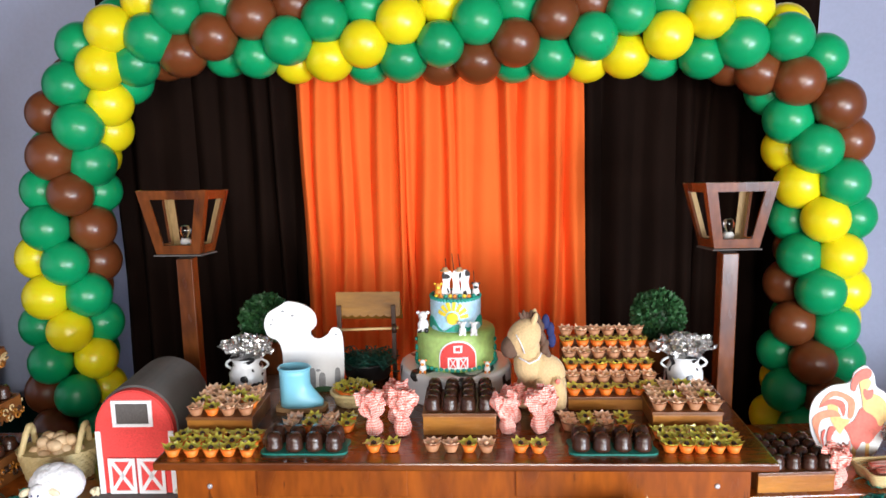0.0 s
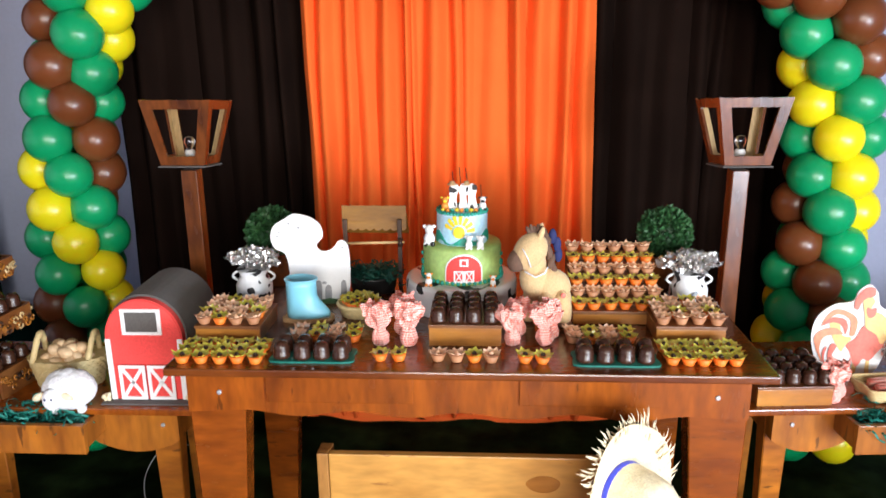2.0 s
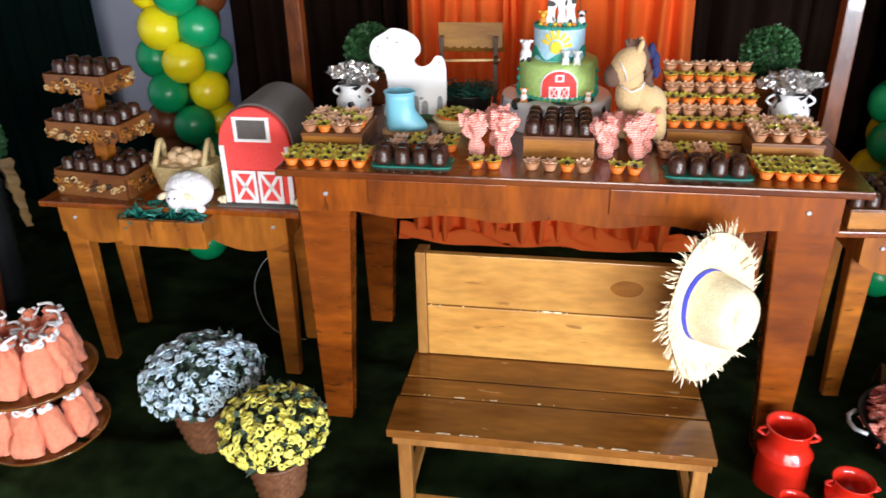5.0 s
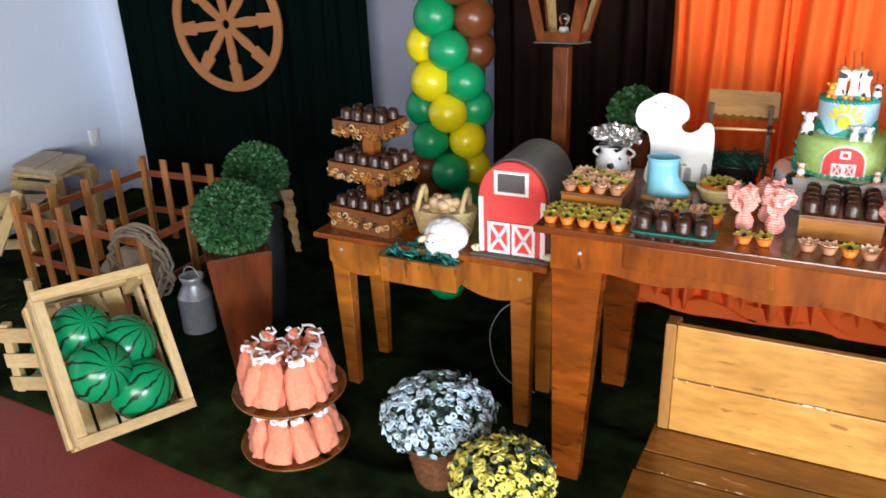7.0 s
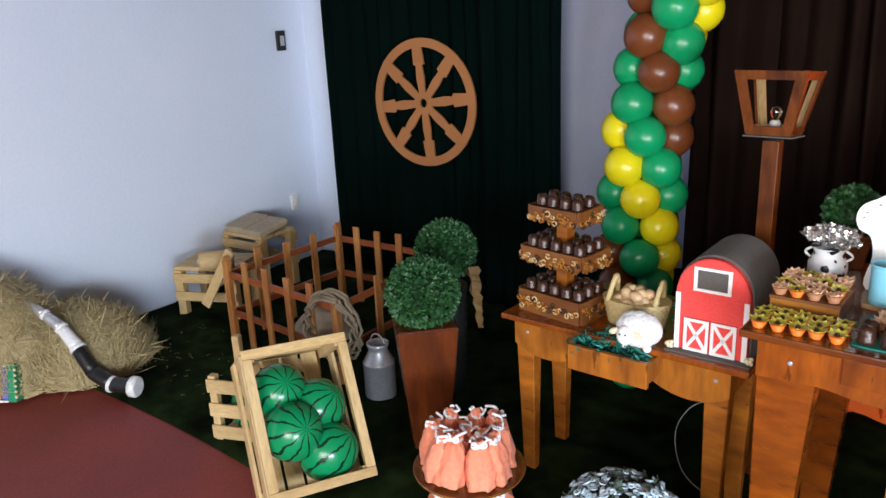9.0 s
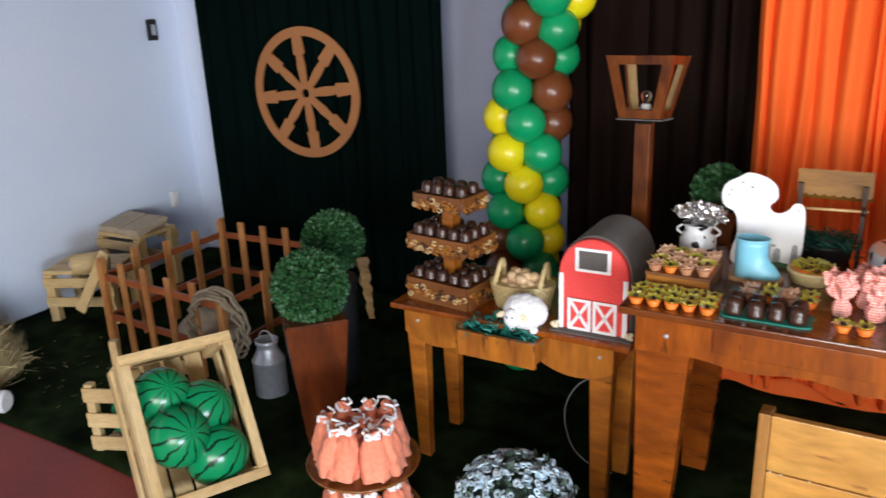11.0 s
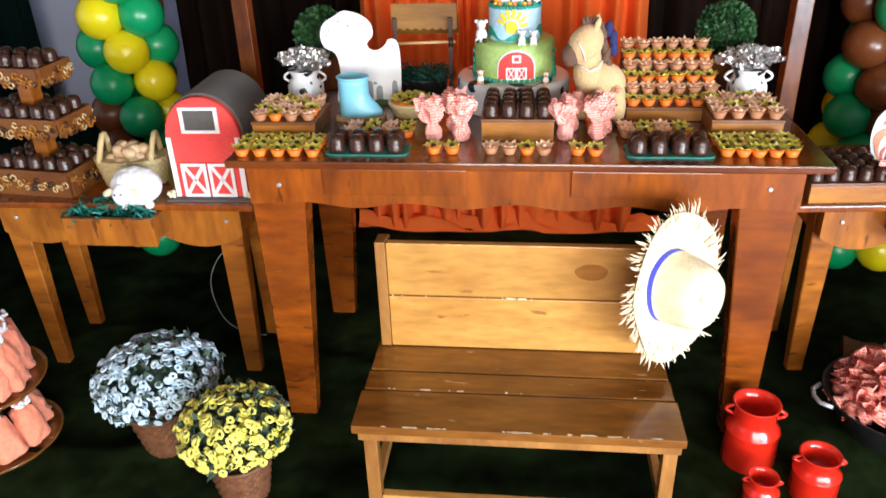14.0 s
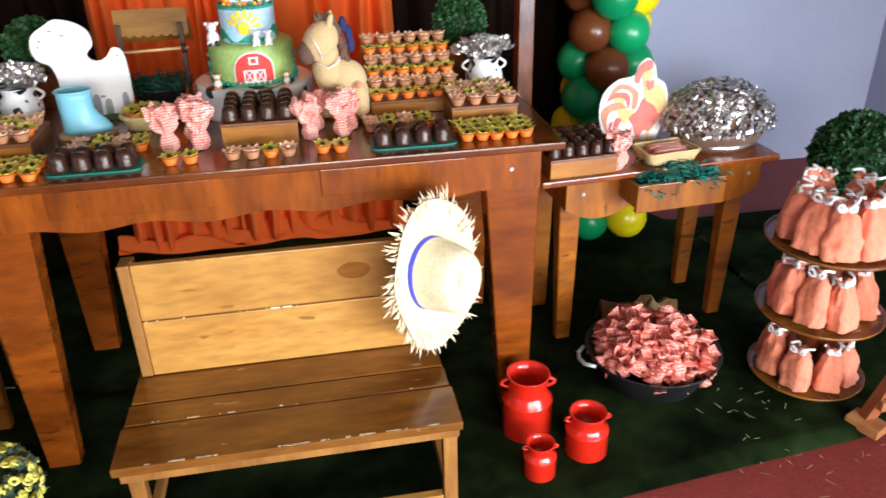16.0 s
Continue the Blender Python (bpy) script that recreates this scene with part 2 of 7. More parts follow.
WHITE_GLOSS = surface("white_enamel", (0.76, 0.77, 0.78), (0.82, 0.82, 0.82), 8, 0.25, 0.05)
WHITE_WOOL = surface("white_plush", (0.76, 0.76, 0.78), (0.85, 0.85, 0.85), 60, 0.9, 0.8, 120, sheen=0.3)
COW = cow_hide("cow_spots", 42.0)
COW_BIG = cow_hide("large_cow_spots", 20.0)
BLACK = surface("black_paint", (0.010, 0.010, 0.011), (0.016, 0.016, 0.017), 8, 0.4, 0.05)
GREY_FELT = surface("grey_felt", (0.085, 0.078, 0.072), (0.115, 0.105, 0.097), 10, 0.9, 0.4, 250, sheen=0.1)
RED_FELT = surface("red_felt", (0.72, 0.055, 0.050), (0.78, 0.075, 0.065), 10, 0.85, 0.3, 250)
RED_ENAMEL = surface("red_enamel", (0.66, 0.018, 0.008), (0.72, 0.028, 0.012), 5, 0.2, 0.0, coat=0.4, grain=0.02)
BLUE_RUBBER = surface("light_blue_rubber", (0.20, 0.55, 0.70), (0.25, 0.60, 0.74), 5, 0.35, 0.0, grain=0.02)
TAN = surface("tan_sole", (0.42, 0.25, 0.11), (0.5, 0.31, 0.15), 20, 0.7, 0.2)
BEIGE = surface("beige_plush", (0.62, 0.42, 0.20), (0.68, 0.48, 0.25), 20, 0.85, 0.5, 250, sheen=0.2)
PLUSH_BROWN = surface("brown_plush", (0.11, 0.06, 0.04), (0.16, 0.09, 0.06), 20, 0.9, 0.5, 250)
NAVY = surface("navy_cloth", (0.012, 0.018, 0.09), (0.02, 0.03, 0.13), 20, 0.8, 0.3)
FOIL = surface("silver_foil", (0.84, 0.83, 0.82), (0.60, 0.58, 0.56), 30, 0.26, 0.3, 120, metal=0.9)
STEEL = surface("galvanised_steel", (0.50, 0.52, 0.55), (0.62, 0.64, 0.67), 10, 0.42, 0.1, 90, metal=0.55)
CAKE_GREEN = surface("green_fondant", (0.33, 0.50, 0.14), (0.40, 0.56, 0.18), 14, 0.5, 0.05, sss=0.1)
CAKE_TEAL = surface("teal_icing", (0.012, 0.26, 0.19), (0.02, 0.33, 0.25), 30, 0.5, 0.3)
CAKE_BLUE = surface("sky_blue_fondant", (0.36, 0.62, 0.80), (0.62, 0.78, 0.88), 10, 0.5, 0.05, sss=0.1)
SUN_YELLOW = surface("yellow_fondant", (0.86, 0.60, 0.02), (0.88, 0.66, 0.05), 20, 0.5, 0.05)
SKIN_ORANGE = surface("orange_fondant", (0.85, 0.26, 0.03), (0.88, 0.3, 0.05), 20, 0.5, 0.05)
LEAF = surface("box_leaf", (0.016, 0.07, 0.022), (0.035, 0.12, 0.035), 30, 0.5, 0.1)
LEAF_SHADE = surface("shaded_leaf", (0.010, 0.045, 0.013), (0.018, 0.065, 0.018), 30, 0.55, 0.1)
SHRED = surface("teal_paper_shred", (0.006, 0.14, 0.11), (0.012, 0.22, 0.17), 30, 0.5, 0.1)
SHRED_DARK = surface("dark_green_shred", (0.004, 0.05, 0.035), (0.01, 0.085, 0.06), 30, 0.5, 0.1)
PETAL_WHITE = surface("bluish_white_petal", (0.48, 0.65, 0.78), (0.66, 0.80, 0.88), 40, 0.6, 0.1)
PETAL_YELLOW = surface("yellow_petal", (0.78, 0.72, 0.10), (0.84, 0.78, 0.2), 40, 0.6, 0.1)
STEM_GREY = surface("grey_green_leaf", (0.030, 0.062, 0.040), (0.060, 0.095, 0.065), 30, 0.6, 0.1)
WICKER = surface("brown_wicker", (0.20, 0.085, 0.036), (0.11, 0.040, 0.017), 50, 0.5, 0.4, 200)
STRAW = surface("straw_weave", (0.66, 0.52, 0.26), (0.55, 0.41, 0.18), 50, 0.6, 0.4, 200)
PALE_STRAW = surface("pale_straw", (0.85, 0.76, 0.54), (0.77, 0.65, 0.41), 60, 0.6, 0.4, 200)
HAY = surface("dry_hay", (0.56, 0.46, 0.25), (0.42, 0.33, 0.16), 40, 0.85, 0.6, 200)
EGG = surface("brown_eggs", (0.60, 0.40, 0.22), (0.66, 0.47, 0.28), 30, 0.55, 0.1, per_piece=0.12)
ROPE = surface("grey_rope", (0.20, 0.155, 0.10), (0.27, 0.21, 0.14), 60, 0.85, 0.5, 200)
BLUE_BAND = surface("blue_ribbon", (0.03, 0.05, 0.55), (0.05, 0.07, 0.62), 20, 0.5, 0.1)
BURLAP = surface("burlap", (0.40, 0.32, 0.22), (0.48, 0.39, 0.28), 30, 0.9, 0.5, 260)
KRAFT = surface("brown_paper", (0.18, 0.10, 0.030), (0.30, 0.18, 0.065), 12, 0.7, 0.3)
PRINT_PINK = surface("pink_print", (0.80, 0.27, 0.15), (0.83, 0.32, 0.19), 12, 0.5, 0.0)
PRINT_RED = surface("red_print", (0.78, 0.16, 0.12), (0.80, 0.2, 0.15), 12, 0.5, 0.0)
PRINT_GOLD = surface("gold_print", (0.84, 0.54, 0.19), (0.86, 0.60, 0.25), 12, 0.5, 0.0)
PRINT_GREY = surface("grey_print", (0.24, 0.25, 0.26), (0.36, 0.36, 0.37), 12, 0.5, 0.0)
PLASTIC_WHITE = surface("white_plastic", (0.75, 0.75, 0.74), (0.8, 0.8, 0.8), 8, 0.4, 0.0)
GREEN_PAINT = surface("emerald_paint", (0.01, 0.24, 0.10), (0.02, 0.30, 0.13), 10, 0.4, 0.1)
BLUE_PAINT = surface("blue_paint", (0.10, 0.16, 0.52), (0.14, 0.2, 0.58), 10, 0.45, 0.1)
GLASS, _gn, _gl, _gp = shader("clear_glass")
_gp.inputs["Transmission Weight"].default_value, _gp.inputs["Roughness"].default_value = 1.0, 0.02


# ---- mesh helpers ----
def box(bm, x0, x1, y0, y1, z0, z1, bevel=0.0, m=None):
    r = bmesh.ops.create_cube(bm, size=1.0)
    vs = r["verts"]
    mat = Matrix.Translation(((x0 + x1) / 2, (y0 + y1) / 2, (z0 + z1) / 2)) @ Matrix.Diagonal((x1 - x0, y1 - y0, z1 - z0, 1))
    bmesh.ops.transform(bm, matrix=(m @ mat) if m else mat, verts=vs)
    if bevel:
        es = list({e for v in vs for e in v.link_edges})
        bmesh.ops.bevel(bm, geom=es, offset=bevel, segments=2, profile=0.6, affect="EDGES")


def ball(bm, c, r, u=16, v=10, squash=(1, 1, 1), m=None, index=0):
    res = bmesh.ops.create_uvsphere(bm, u_segments=u, v_segments=v, radius=1.0)
    mat = Matrix.Translation(c) @ (m or Matrix()) @ Matrix.Diagonal((r * squash[0], r * squash[1], r * squash[2], 1))
    bmesh.ops.transform(bm, matrix=mat, verts=res["verts"])
    for f in {f for w in res["verts"] for f in w.link_faces}:
        f.smooth, f.material_index = True, index


def lathe(bm, profile, n=24, c=(0, 0, 0), ripple=None, m=None, index=0, cap=True):
    """A turned form from (radius, height) pairs; ripple(angle, k) scales the radius."""
    rings = []
    for k, (r, z) in enumerate(profile):
        ring = []
        for i in range(n):
            a = 2 * math.pi * i / n
            q = r * (ripple(a, k) if ripple else 1)
            v = Vector((q * math.cos(a), q * math.sin(a), z))
            ring.append(bm.verts.new((m @ v if m else v) + Vector(c)))
        rings.append(ring)
    for a, b in zip(rings, rings[1:]):
        for i in range(n):
            f = bm.faces.new((a[i], a[(i + 1) % n], b[(i + 1) % n], b[i]))
            f.smooth, f.material_index = True, index
    if cap:
        for ring, flip in ((rings[0], True), (rings[-1], False)):
            f = bm.faces.new(list(reversed(ring)) if flip else ring)
            f.material_index = index
    return rings


def rod(bm, a, b, r, n=8, r2=None, index=0):
    a, b = Vector(a), Vector(b)
    q = (b - a).to_track_quat("Z", "Y").to_matrix().to_4x4()
    lathe(bm, [(r, 0), (r if r2 is None else r2, (b - a).length)], n, a, m=q.to_3x3(), index=index)


def tube(bm, pts, r, n=8, index=0, closed=False):
    """A round tube along points; r may be a list."""
    pts = [Vector(p) for p in pts]
    rings, up = [], Vector((0.13, 0.2, 0.97))
    for i, p in enumerate(pts):
        d = (pts[min(i + 1, len(pts) - 1)] - pts[max(i - 1, 0)]).normalized()
        if closed:
            d = (pts[(i + 1) % len(pts)] - pts[i - 1]).normalized()
        s = d.cross(up).normalized()
        w = s.cross(d)
        rad = r[i] if isinstance(r, (list, tuple)) else r
        rings.append([bm.verts.new(p + rad * (math.cos(t) * s + math.sin(t) * w)) for t in (2 * math.pi * k / n for k in range(n))])
    pairs = list(zip(rings, rings[1:])) + ([(rings[-1], rings[0])] if closed else [])
    for a, b in pairs:
        for i in range(n):
            f = bm.faces.new((a[i], a[(i + 1) % n], b[(i + 1) % n], b[i]))
            f.smooth, f.material_index = True, index
    if not closed:
        for ring in (rings[0], rings[-1]):
            bm.faces.new(ring).material_index = index


def panel(bm, outline, thick, m=None, index=0, back_index=None):
    """A flat board cut to an outline in x and z, thick along y."""
    m = m or Matrix()
    front = [bm.verts.new(m @ Vector((x, 0, z))) for x, z in outline]
    back = [bm.verts.new(m @ Vector((x, thick, z))) for x, z in outline]
    k = len(outline)
    for f in [bm.faces.new(front), bm.faces.new(back[::-1])] + [bm.faces.new((front[i], back[i], back[(i + 1) % k], front[(i + 1) % k])) for i in range(k)]:
        f.material_index = index
    if back_index is not None:
        bm.faces.ensure_lookup_table()
        bm.faces[len(bm.faces) - k - 1].material_index = back_index


def smooth_outline(pts, n=6):
    """A closed Catmull-Rom curve through the points."""
    out, k = [], len(pts)
    for i in range(k):
        p0, p1, p2, p3 = (Vector(pts[(i + j) % k]) for j in (-1, 0, 1, 2))
        for s in range(n):
            t = s / n
            v = 0.5 * (2 * p1 + (p2 - p0) * t + (2 * p0 - 5 * p1 + 4 * p2 - p3) * t * t + (3 * p1 - p0 - 3 * p2 + p3) * t ** 3)
            out.append((v.x, v.y))
    return out


def mesh_of(name, bm, *mats):
    bmesh.ops.recalc_face_normals(bm, faces=bm.faces)
    me = bpy.data.meshes.new(name)
    bm.to_mesh(me)
    bm.free()
    for m in mats:
        me.materials.append(m)
    return me


def part(name, bm, mats, parent, label="", at=None):
    me = bm if isinstance(bm, bpy.types.Mesh) else mesh_of(name, bm, *(mats if isinstance(mats, (list, tuple)) else [mats]))
    ob = new(name, me)
    ob.parent = parent
    if at is not None:
        ob.matrix_basis = at
    return tagged(ob, label=label)


def thing(name, label, category, m, group="", kind=""):
    ob = new(name)
    ob.empty_display_size = 0.05
    ob.matrix_basis = m
    return tagged(ob, label, category, group, kind)


def solid(name, bm, mats, label, category, m=None, group="", kind=""):
    ob = new(name, mesh_of(name, bm, *(mats if isinstance(mats, (list, tuple)) else [mats])))
    ob.matrix_basis = m or Matrix()
    return tagged(ob, label, category, group, kind)


def B():
    return bmesh.new()


rnd = random.Random(7)

# ---- the room ----
XL, XR, YB, YF, ZC = -3.95, 2.9, 3.62, -3.6, 2.9


def wall(name, x0, x1, y0, y1, z0, z1, mat):
    bm = B()
    box(bm, x0, x1, y0, y1, z0, z1)
    return solid(name, bm, mat, {"wall_west": "plastered wall beside the fence, stronger light put into its paler colour", "wall_north_corner": "plastered wall strip beside the green curtain, light put into its paler colour"}.get(name, "pale grey-blue plastered wall"), "wall", kind="structure")


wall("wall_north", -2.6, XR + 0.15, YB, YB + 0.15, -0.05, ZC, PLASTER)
# this corner strip is paler only to paint in the light on it
wall("wall_north_corner", XL - 0.15, -2.6, YB, YB + 0.15, -0.05, ZC, PLASTER_LIT)
wall("wall_west", XL - 0.15, XL, YF, YB, -0.05, ZC, PLASTER_LIT)
# the east wall and the south wall keep unseen, assumed openings for the daylight
wall("wall_east", XR, XR + 0.15, 0.2, YB, -0.05, ZC, PLASTER)
wall("wall_east_low", XR, XR + 0.15, YF, 0.2, -0.05, 0.45, PLASTER)
wall("wall_south", XL - 0.15, XR + 0.15, YF - 0.15, YF, -0.05, 0.7, PLASTER)
wall("wall_south_end", XL - 0.15, -2.2, YF - 0.15, YF, 0.7, ZC, PLASTER)
# an added ceiling, never in view; its dark colour cuts the bounced light
bm = B()
box(bm, XL - 0.15, XR + 0.15, YF - 0.15, YB + 0.15, ZC, ZC + 0.12)
solid("ceiling", bm, CEILING, "unseen added ceiling, kept dark to cut bounced light", "ceiling", kind="structure")
bm = B()
box(bm, XL - 0.15, XR + 0.15, YF - 0.15, YB + 0.15, -0.12, -0.012)
solid("floor", bm, MAROON, "dark red painted concrete floor", "floor", kind="structure")


def front_edge(x):
    return 1.60 + 0.03 * math.sin(2.1 * x + 0.5) + (0.16 * (x - 0.75) if x > 0.75 else 0) + (0.02 * (-1.6 - x) if x < -1.6 else 0)


# the green cloth lies over the floor with soft creases
bm = B()
nx, ny = 170, 70
grid = []
for j in range(ny + 1):
    row = []
    for i in range(nx + 1):
        x = XL + 0.01 + (2.55 - XL) * i / nx
        y0 = front_edge(x)
        back = YB - 0.02 - 0.55 * min(1.0, max(0.0, (x - 1.3) / 0.3))
        y = y0 + (back - y0) * j / ny
        if x > 1.7:
            x -= 0.06 * math.sin(3 * y)
        ridge = noise.noise(Vector((x * 1.7 + y * 1.1, y * 2.6 - x * 0.8, 0.3)))
        z = 0.004 + 0.020 * max(0, ridge) ** 2 * 3 + 0.006 * max(0, noise.noise(Vector((x * 6, y * 9, 2.0)))) ** 2 + 0.014 * max(0.0, 1 - 9 * abs(noise.noise(Vector((x * 1.3 + y * 1.6, y * 1.5 - x * 1.1, 7.0)))))
        row.append(bm.verts.new((x, y, z if j else -0.008)))
    grid.append(row)
for j in range(ny):
    for i in range(nx):
        bm.faces.new((grid[j][i], grid[j][i + 1], grid[j + 1][i + 1], grid[j + 1][i])).smooth = True
solid("carpet", bm, CARPET, "dark green creased cloth spread over the floor", "carpet", kind="structure")


def curtain(name, label, mat, x0, x1, y, z0, z1, folds, depth, seed, gather=0.0, flare=0.0):
    """A hanging cloth with uneven folds; gather draws the folds tight at the top."""
    r = random.Random(seed)
    n, rows = int(folds * 16), 26
    cuts = [0.0]
    for _ in range(int(folds)):
        cuts.append(cuts[-1] + r.uniform(0.5, 1.5))
    cuts = [c / cuts[-1] for c in cuts]
    amp = [r.uniform(0.45, 1.0) for _ in cuts]
    bm = B()
    grid = []
    for j in range(rows + 1):
        v = j / rows
        row = []
        for i in range(n + 1):
            u = i / n
            k = max(q for q in range(len(cuts) - 1) if cuts[q] <= u + 1e-9) if u < 1 else len(cuts) - 2
            f = (u - cuts[k]) / (cuts[k + 1] - cuts[k])
            a = amp[k] * (0.75 + 0.25 * math.sin(3 * v + k)) * (1 - 0.35 * gather * v)
            w = 0.5 - 0.5 * math.cos(2 * math.pi * f)
            w = w ** 0.75
            x = x0 + (x1 - x0) * u + 0.012 * math.sin(2.3 * k + 4 * v) + flare * (u - 0.5) * (1 - v)
            x += 0.006 * noise.noise(Vector((u * 9, v * 5, seed)))
            yy = y - depth * a * w - 0.01 * noise.noise(Vector((u * 14, v * 3, seed + 5)))
            row.append(bm.verts.new((x, yy, z0 + (z1 - z0) * v)))
        grid.append(row)
    for j in range(rows):
        for i in range(n):
            bm.faces.new((grid[j][i], grid[j][i + 1], grid[j + 1][i + 1], grid[j + 1][i])).smooth = True
    ob = solid(name, bm, mat, label, "curtain")
    s = ob.modifiers.new("cloth", "SOLIDIFY")
    s.thickness, s.offset = 0.003, 1
    return ob


curtain("curtain", "bright orange cloth backdrop hanging in long folds", ORANGE, -0.545, 0.525, 3.27, 0.02, 2.02, 15, 0.085, 3, gather=0.3)
curtain("curtain", "dark brown cloth backdrop hanging beside the orange cloth", BROWN_CLOTH, -1.30, -0.49, 3.34, 0.01, 2.0, 8, 0.09, 11)
curtain("curtain", "dark brown cloth backdrop hanging beside the orange cloth", BROWN_CLOTH, 0.48, 1.36, 3.34, 0.01, 1.96, 8, 0.09, 12)
curtain("curtain", "dark bottle-green cloth hanging behind the wheel", GREEN_CLOTH, -3.63, -2.42, 3.49, 0.01, 2.45, 11, 0.055, 21)
curtain("curtain", "dark bottle-green cloth overlapping the edge of the wheel", GREEN_CLOTH, -2.445, -1.95, 3.435, 0.01, 2.45, 5, 0.05, 24)
# an added dark sheet for the wall's darkness low down, no known cloth
curtain("curtain", "low black-green sheet added where the wall behind the side table goes dark", GREEN_CLOTH, -2.0, -1.22, 3.42, 0.01, 0.40, 8, 0.04, 22)

# the orange cloth ends in a heap of crumpled hem on the floor
bm = B()
nx, ny = 90, 16
grid = []
for j in range(ny + 1):
    row = []
    for i in range(nx + 1):
        u, v = i / nx, j / ny
        x = -0.60 + 1.25 * u
        z = 0.004 + 0.055 * math.sin(math.pi * v) * (0.5 + 1.1 * noise.noise(Vector((x * 10 + 2 * v, v * 2.5, 1.0)))) + 0.03 * max(0, noise.noise(Vector((x * 13, v * 5, 4.0)))) * math.sin(math.pi * v) + 0.045 * v
        row.append(bm.verts.new((x, 3.20 + 0.10 * v + 0.03 * noise.noise(Vector((x * 4, 7.0, 0))), max(0.006, z))))
    grid.append(row)
for j in range(ny):
    for i in range(nx):
        bm.faces.new((grid[j][i], grid[j][i + 1], grid[j + 1][i + 1], grid[j + 1][i])).smooth = True
solid("cloth_hem", bm, ORANGE, "crumpled orange cloth hem heaped on the floor", "cloth")

# ---- balloon arch: quads of balloons threaded on a bent line, turned an eighth from row to row ----
SPINE_Y = 3.02
SPINE = [(-1.37, -0.02), (-1.365, 0.3), (-1.35, 0.62), (-1.345, 0.94), (-1.315, 1.18), (-1.28, 1.42), (-1.21, 1.63), (-1.11, 1.77), (-0.97, 1.845), (-0.80, 1.85),
         (-0.5, 1.83), (0.0, 1.815), (0.4, 1.815), (0.78, 1.81), (1.03, 1.77), (1.19, 1.635), (1.26, 1.42), (1.29, 1.16), (1.285, 0.92), (1.28, 0.69), (1.26, 0.46), (1.31, 0.2), (1.36, -0.02)]


def along(pts, step, ahead=lambda s: 0.0):
    """Points at even steps along a smooth open curve, with their directions; ahead(s) slides them on."""
    fine = []
    for i in range(len(pts) - 1):
        p0, p1, p2, p3 = (Vector(pts[min(max(i + j, 0), len(pts) - 1)]) for j in (-1, 0, 1, 2))
        for s in range(20):
            t = s / 20
            fine.append(0.5 * (2 * p1 + (p2 - p0) * t + (2 * p0 - 5 * p1 + 4 * p2 - p3) * t * t + (3 * p1 - p0 - 3 * p2 + p3) * t ** 3))
    out, gone, want, k = [], 0.0, step / 2 + ahead(step / 2), 0
    for a, b in zip(fine, fine[1:]):
        d = (b - a).length
        while gone + d >= want:
            out.append((a.lerp(b, (want - gone) / d), (b - a).normalized()))
            k += 1
            want = step * (k + 0.5) + ahead(step * (k + 0.5))
        gone += d
    return out


def balloon_mesh(name, mat):
    bm = B()
    prof = [(0.001, -0.088), (0.009, -0.089), (0.006, -0.083), (0.010, -0.080)]
    for k in range(1, 13):
        a = -math.pi / 2 + math.pi * k / 13
        z = math.sin(a)
        prof.append((0.083 * math.cos(a) * (1 + 0.04 * z), 0.080 * z - 0.002))
    prof.append((0.001, 0.079))
    lathe(bm, prof, 22)
    return mesh_of(name, bm, mat)


ARCH_ROW, ARCH_RING, ARCH_PHASE = 0.1216, 0.097, radians(-112)
arch = thing("balloon_arch", "arch of green, yellow and brown latex balloons in spiral stripes", "balloon arch", pose(0, 0, 0))
meshes = [balloon_mesh("balloon", m) for m in (BROWN_RUBBER, GREEN_RUBBER, YELLOW_RUBBER, GREEN_RUBBER)]
rnd = random.Random(5)
# the rows are packed a little closer round the first bend
rows = along(SPINE, ARCH_ROW, lambda s: 0.058 * min(1.0, max(0.0, (2.15 - s) / 0.6)))
for k, (p, d) in enumerate(rows):
    left = Vector((-d.y, 0, d.x))
    front = Vector((0, -1, 0))
    for q in range(4):
        a = ARCH_PHASE + radians(45) * k + radians(90) * q + rnd.uniform(-0.10, 0.10)
        out = math.cos(a) * front + math.sin(a) * left
        c = Vector((p.x, SPINE_Y, p.y)) + (ARCH_RING + rnd.uniform(-0.006, 0.006)) * out + 0.006 * rnd.uniform(-1, 1) * Vector((d.x, 0, d.y))
        if c.z < 0.075:
            c.z = 0.075 + 0.01 * rnd.random()
        s = rnd.uniform(0.92, 1.0)
        turn = (out + 0.25 * Vector((d.x, 0, d.y)) * rnd.uniform(-1, 1)).to_track_quat("Z", "Y").to_matrix().to_4x4()
        part("balloon", meshes[-q % 4], None, arch, at=Matrix.Translation(c) @ turn @ Matrix.Diagonal((s, s, s, 1)))


# ---- tables ----
def scallop(x0, x1, top, low, amp, count, n=48):
    """A board outline with a straight top and a lower edge of shallow curves."""
    out = [(x0, top), (x0, low)]
    for i in range(n + 1):
        u = i / n
        out.append((x0 + (x1 - x0) * u, low - amp * abs(math.sin(math.pi * count * u)) ** 0.8))
    return out + [(x1, low), (x1, top)]


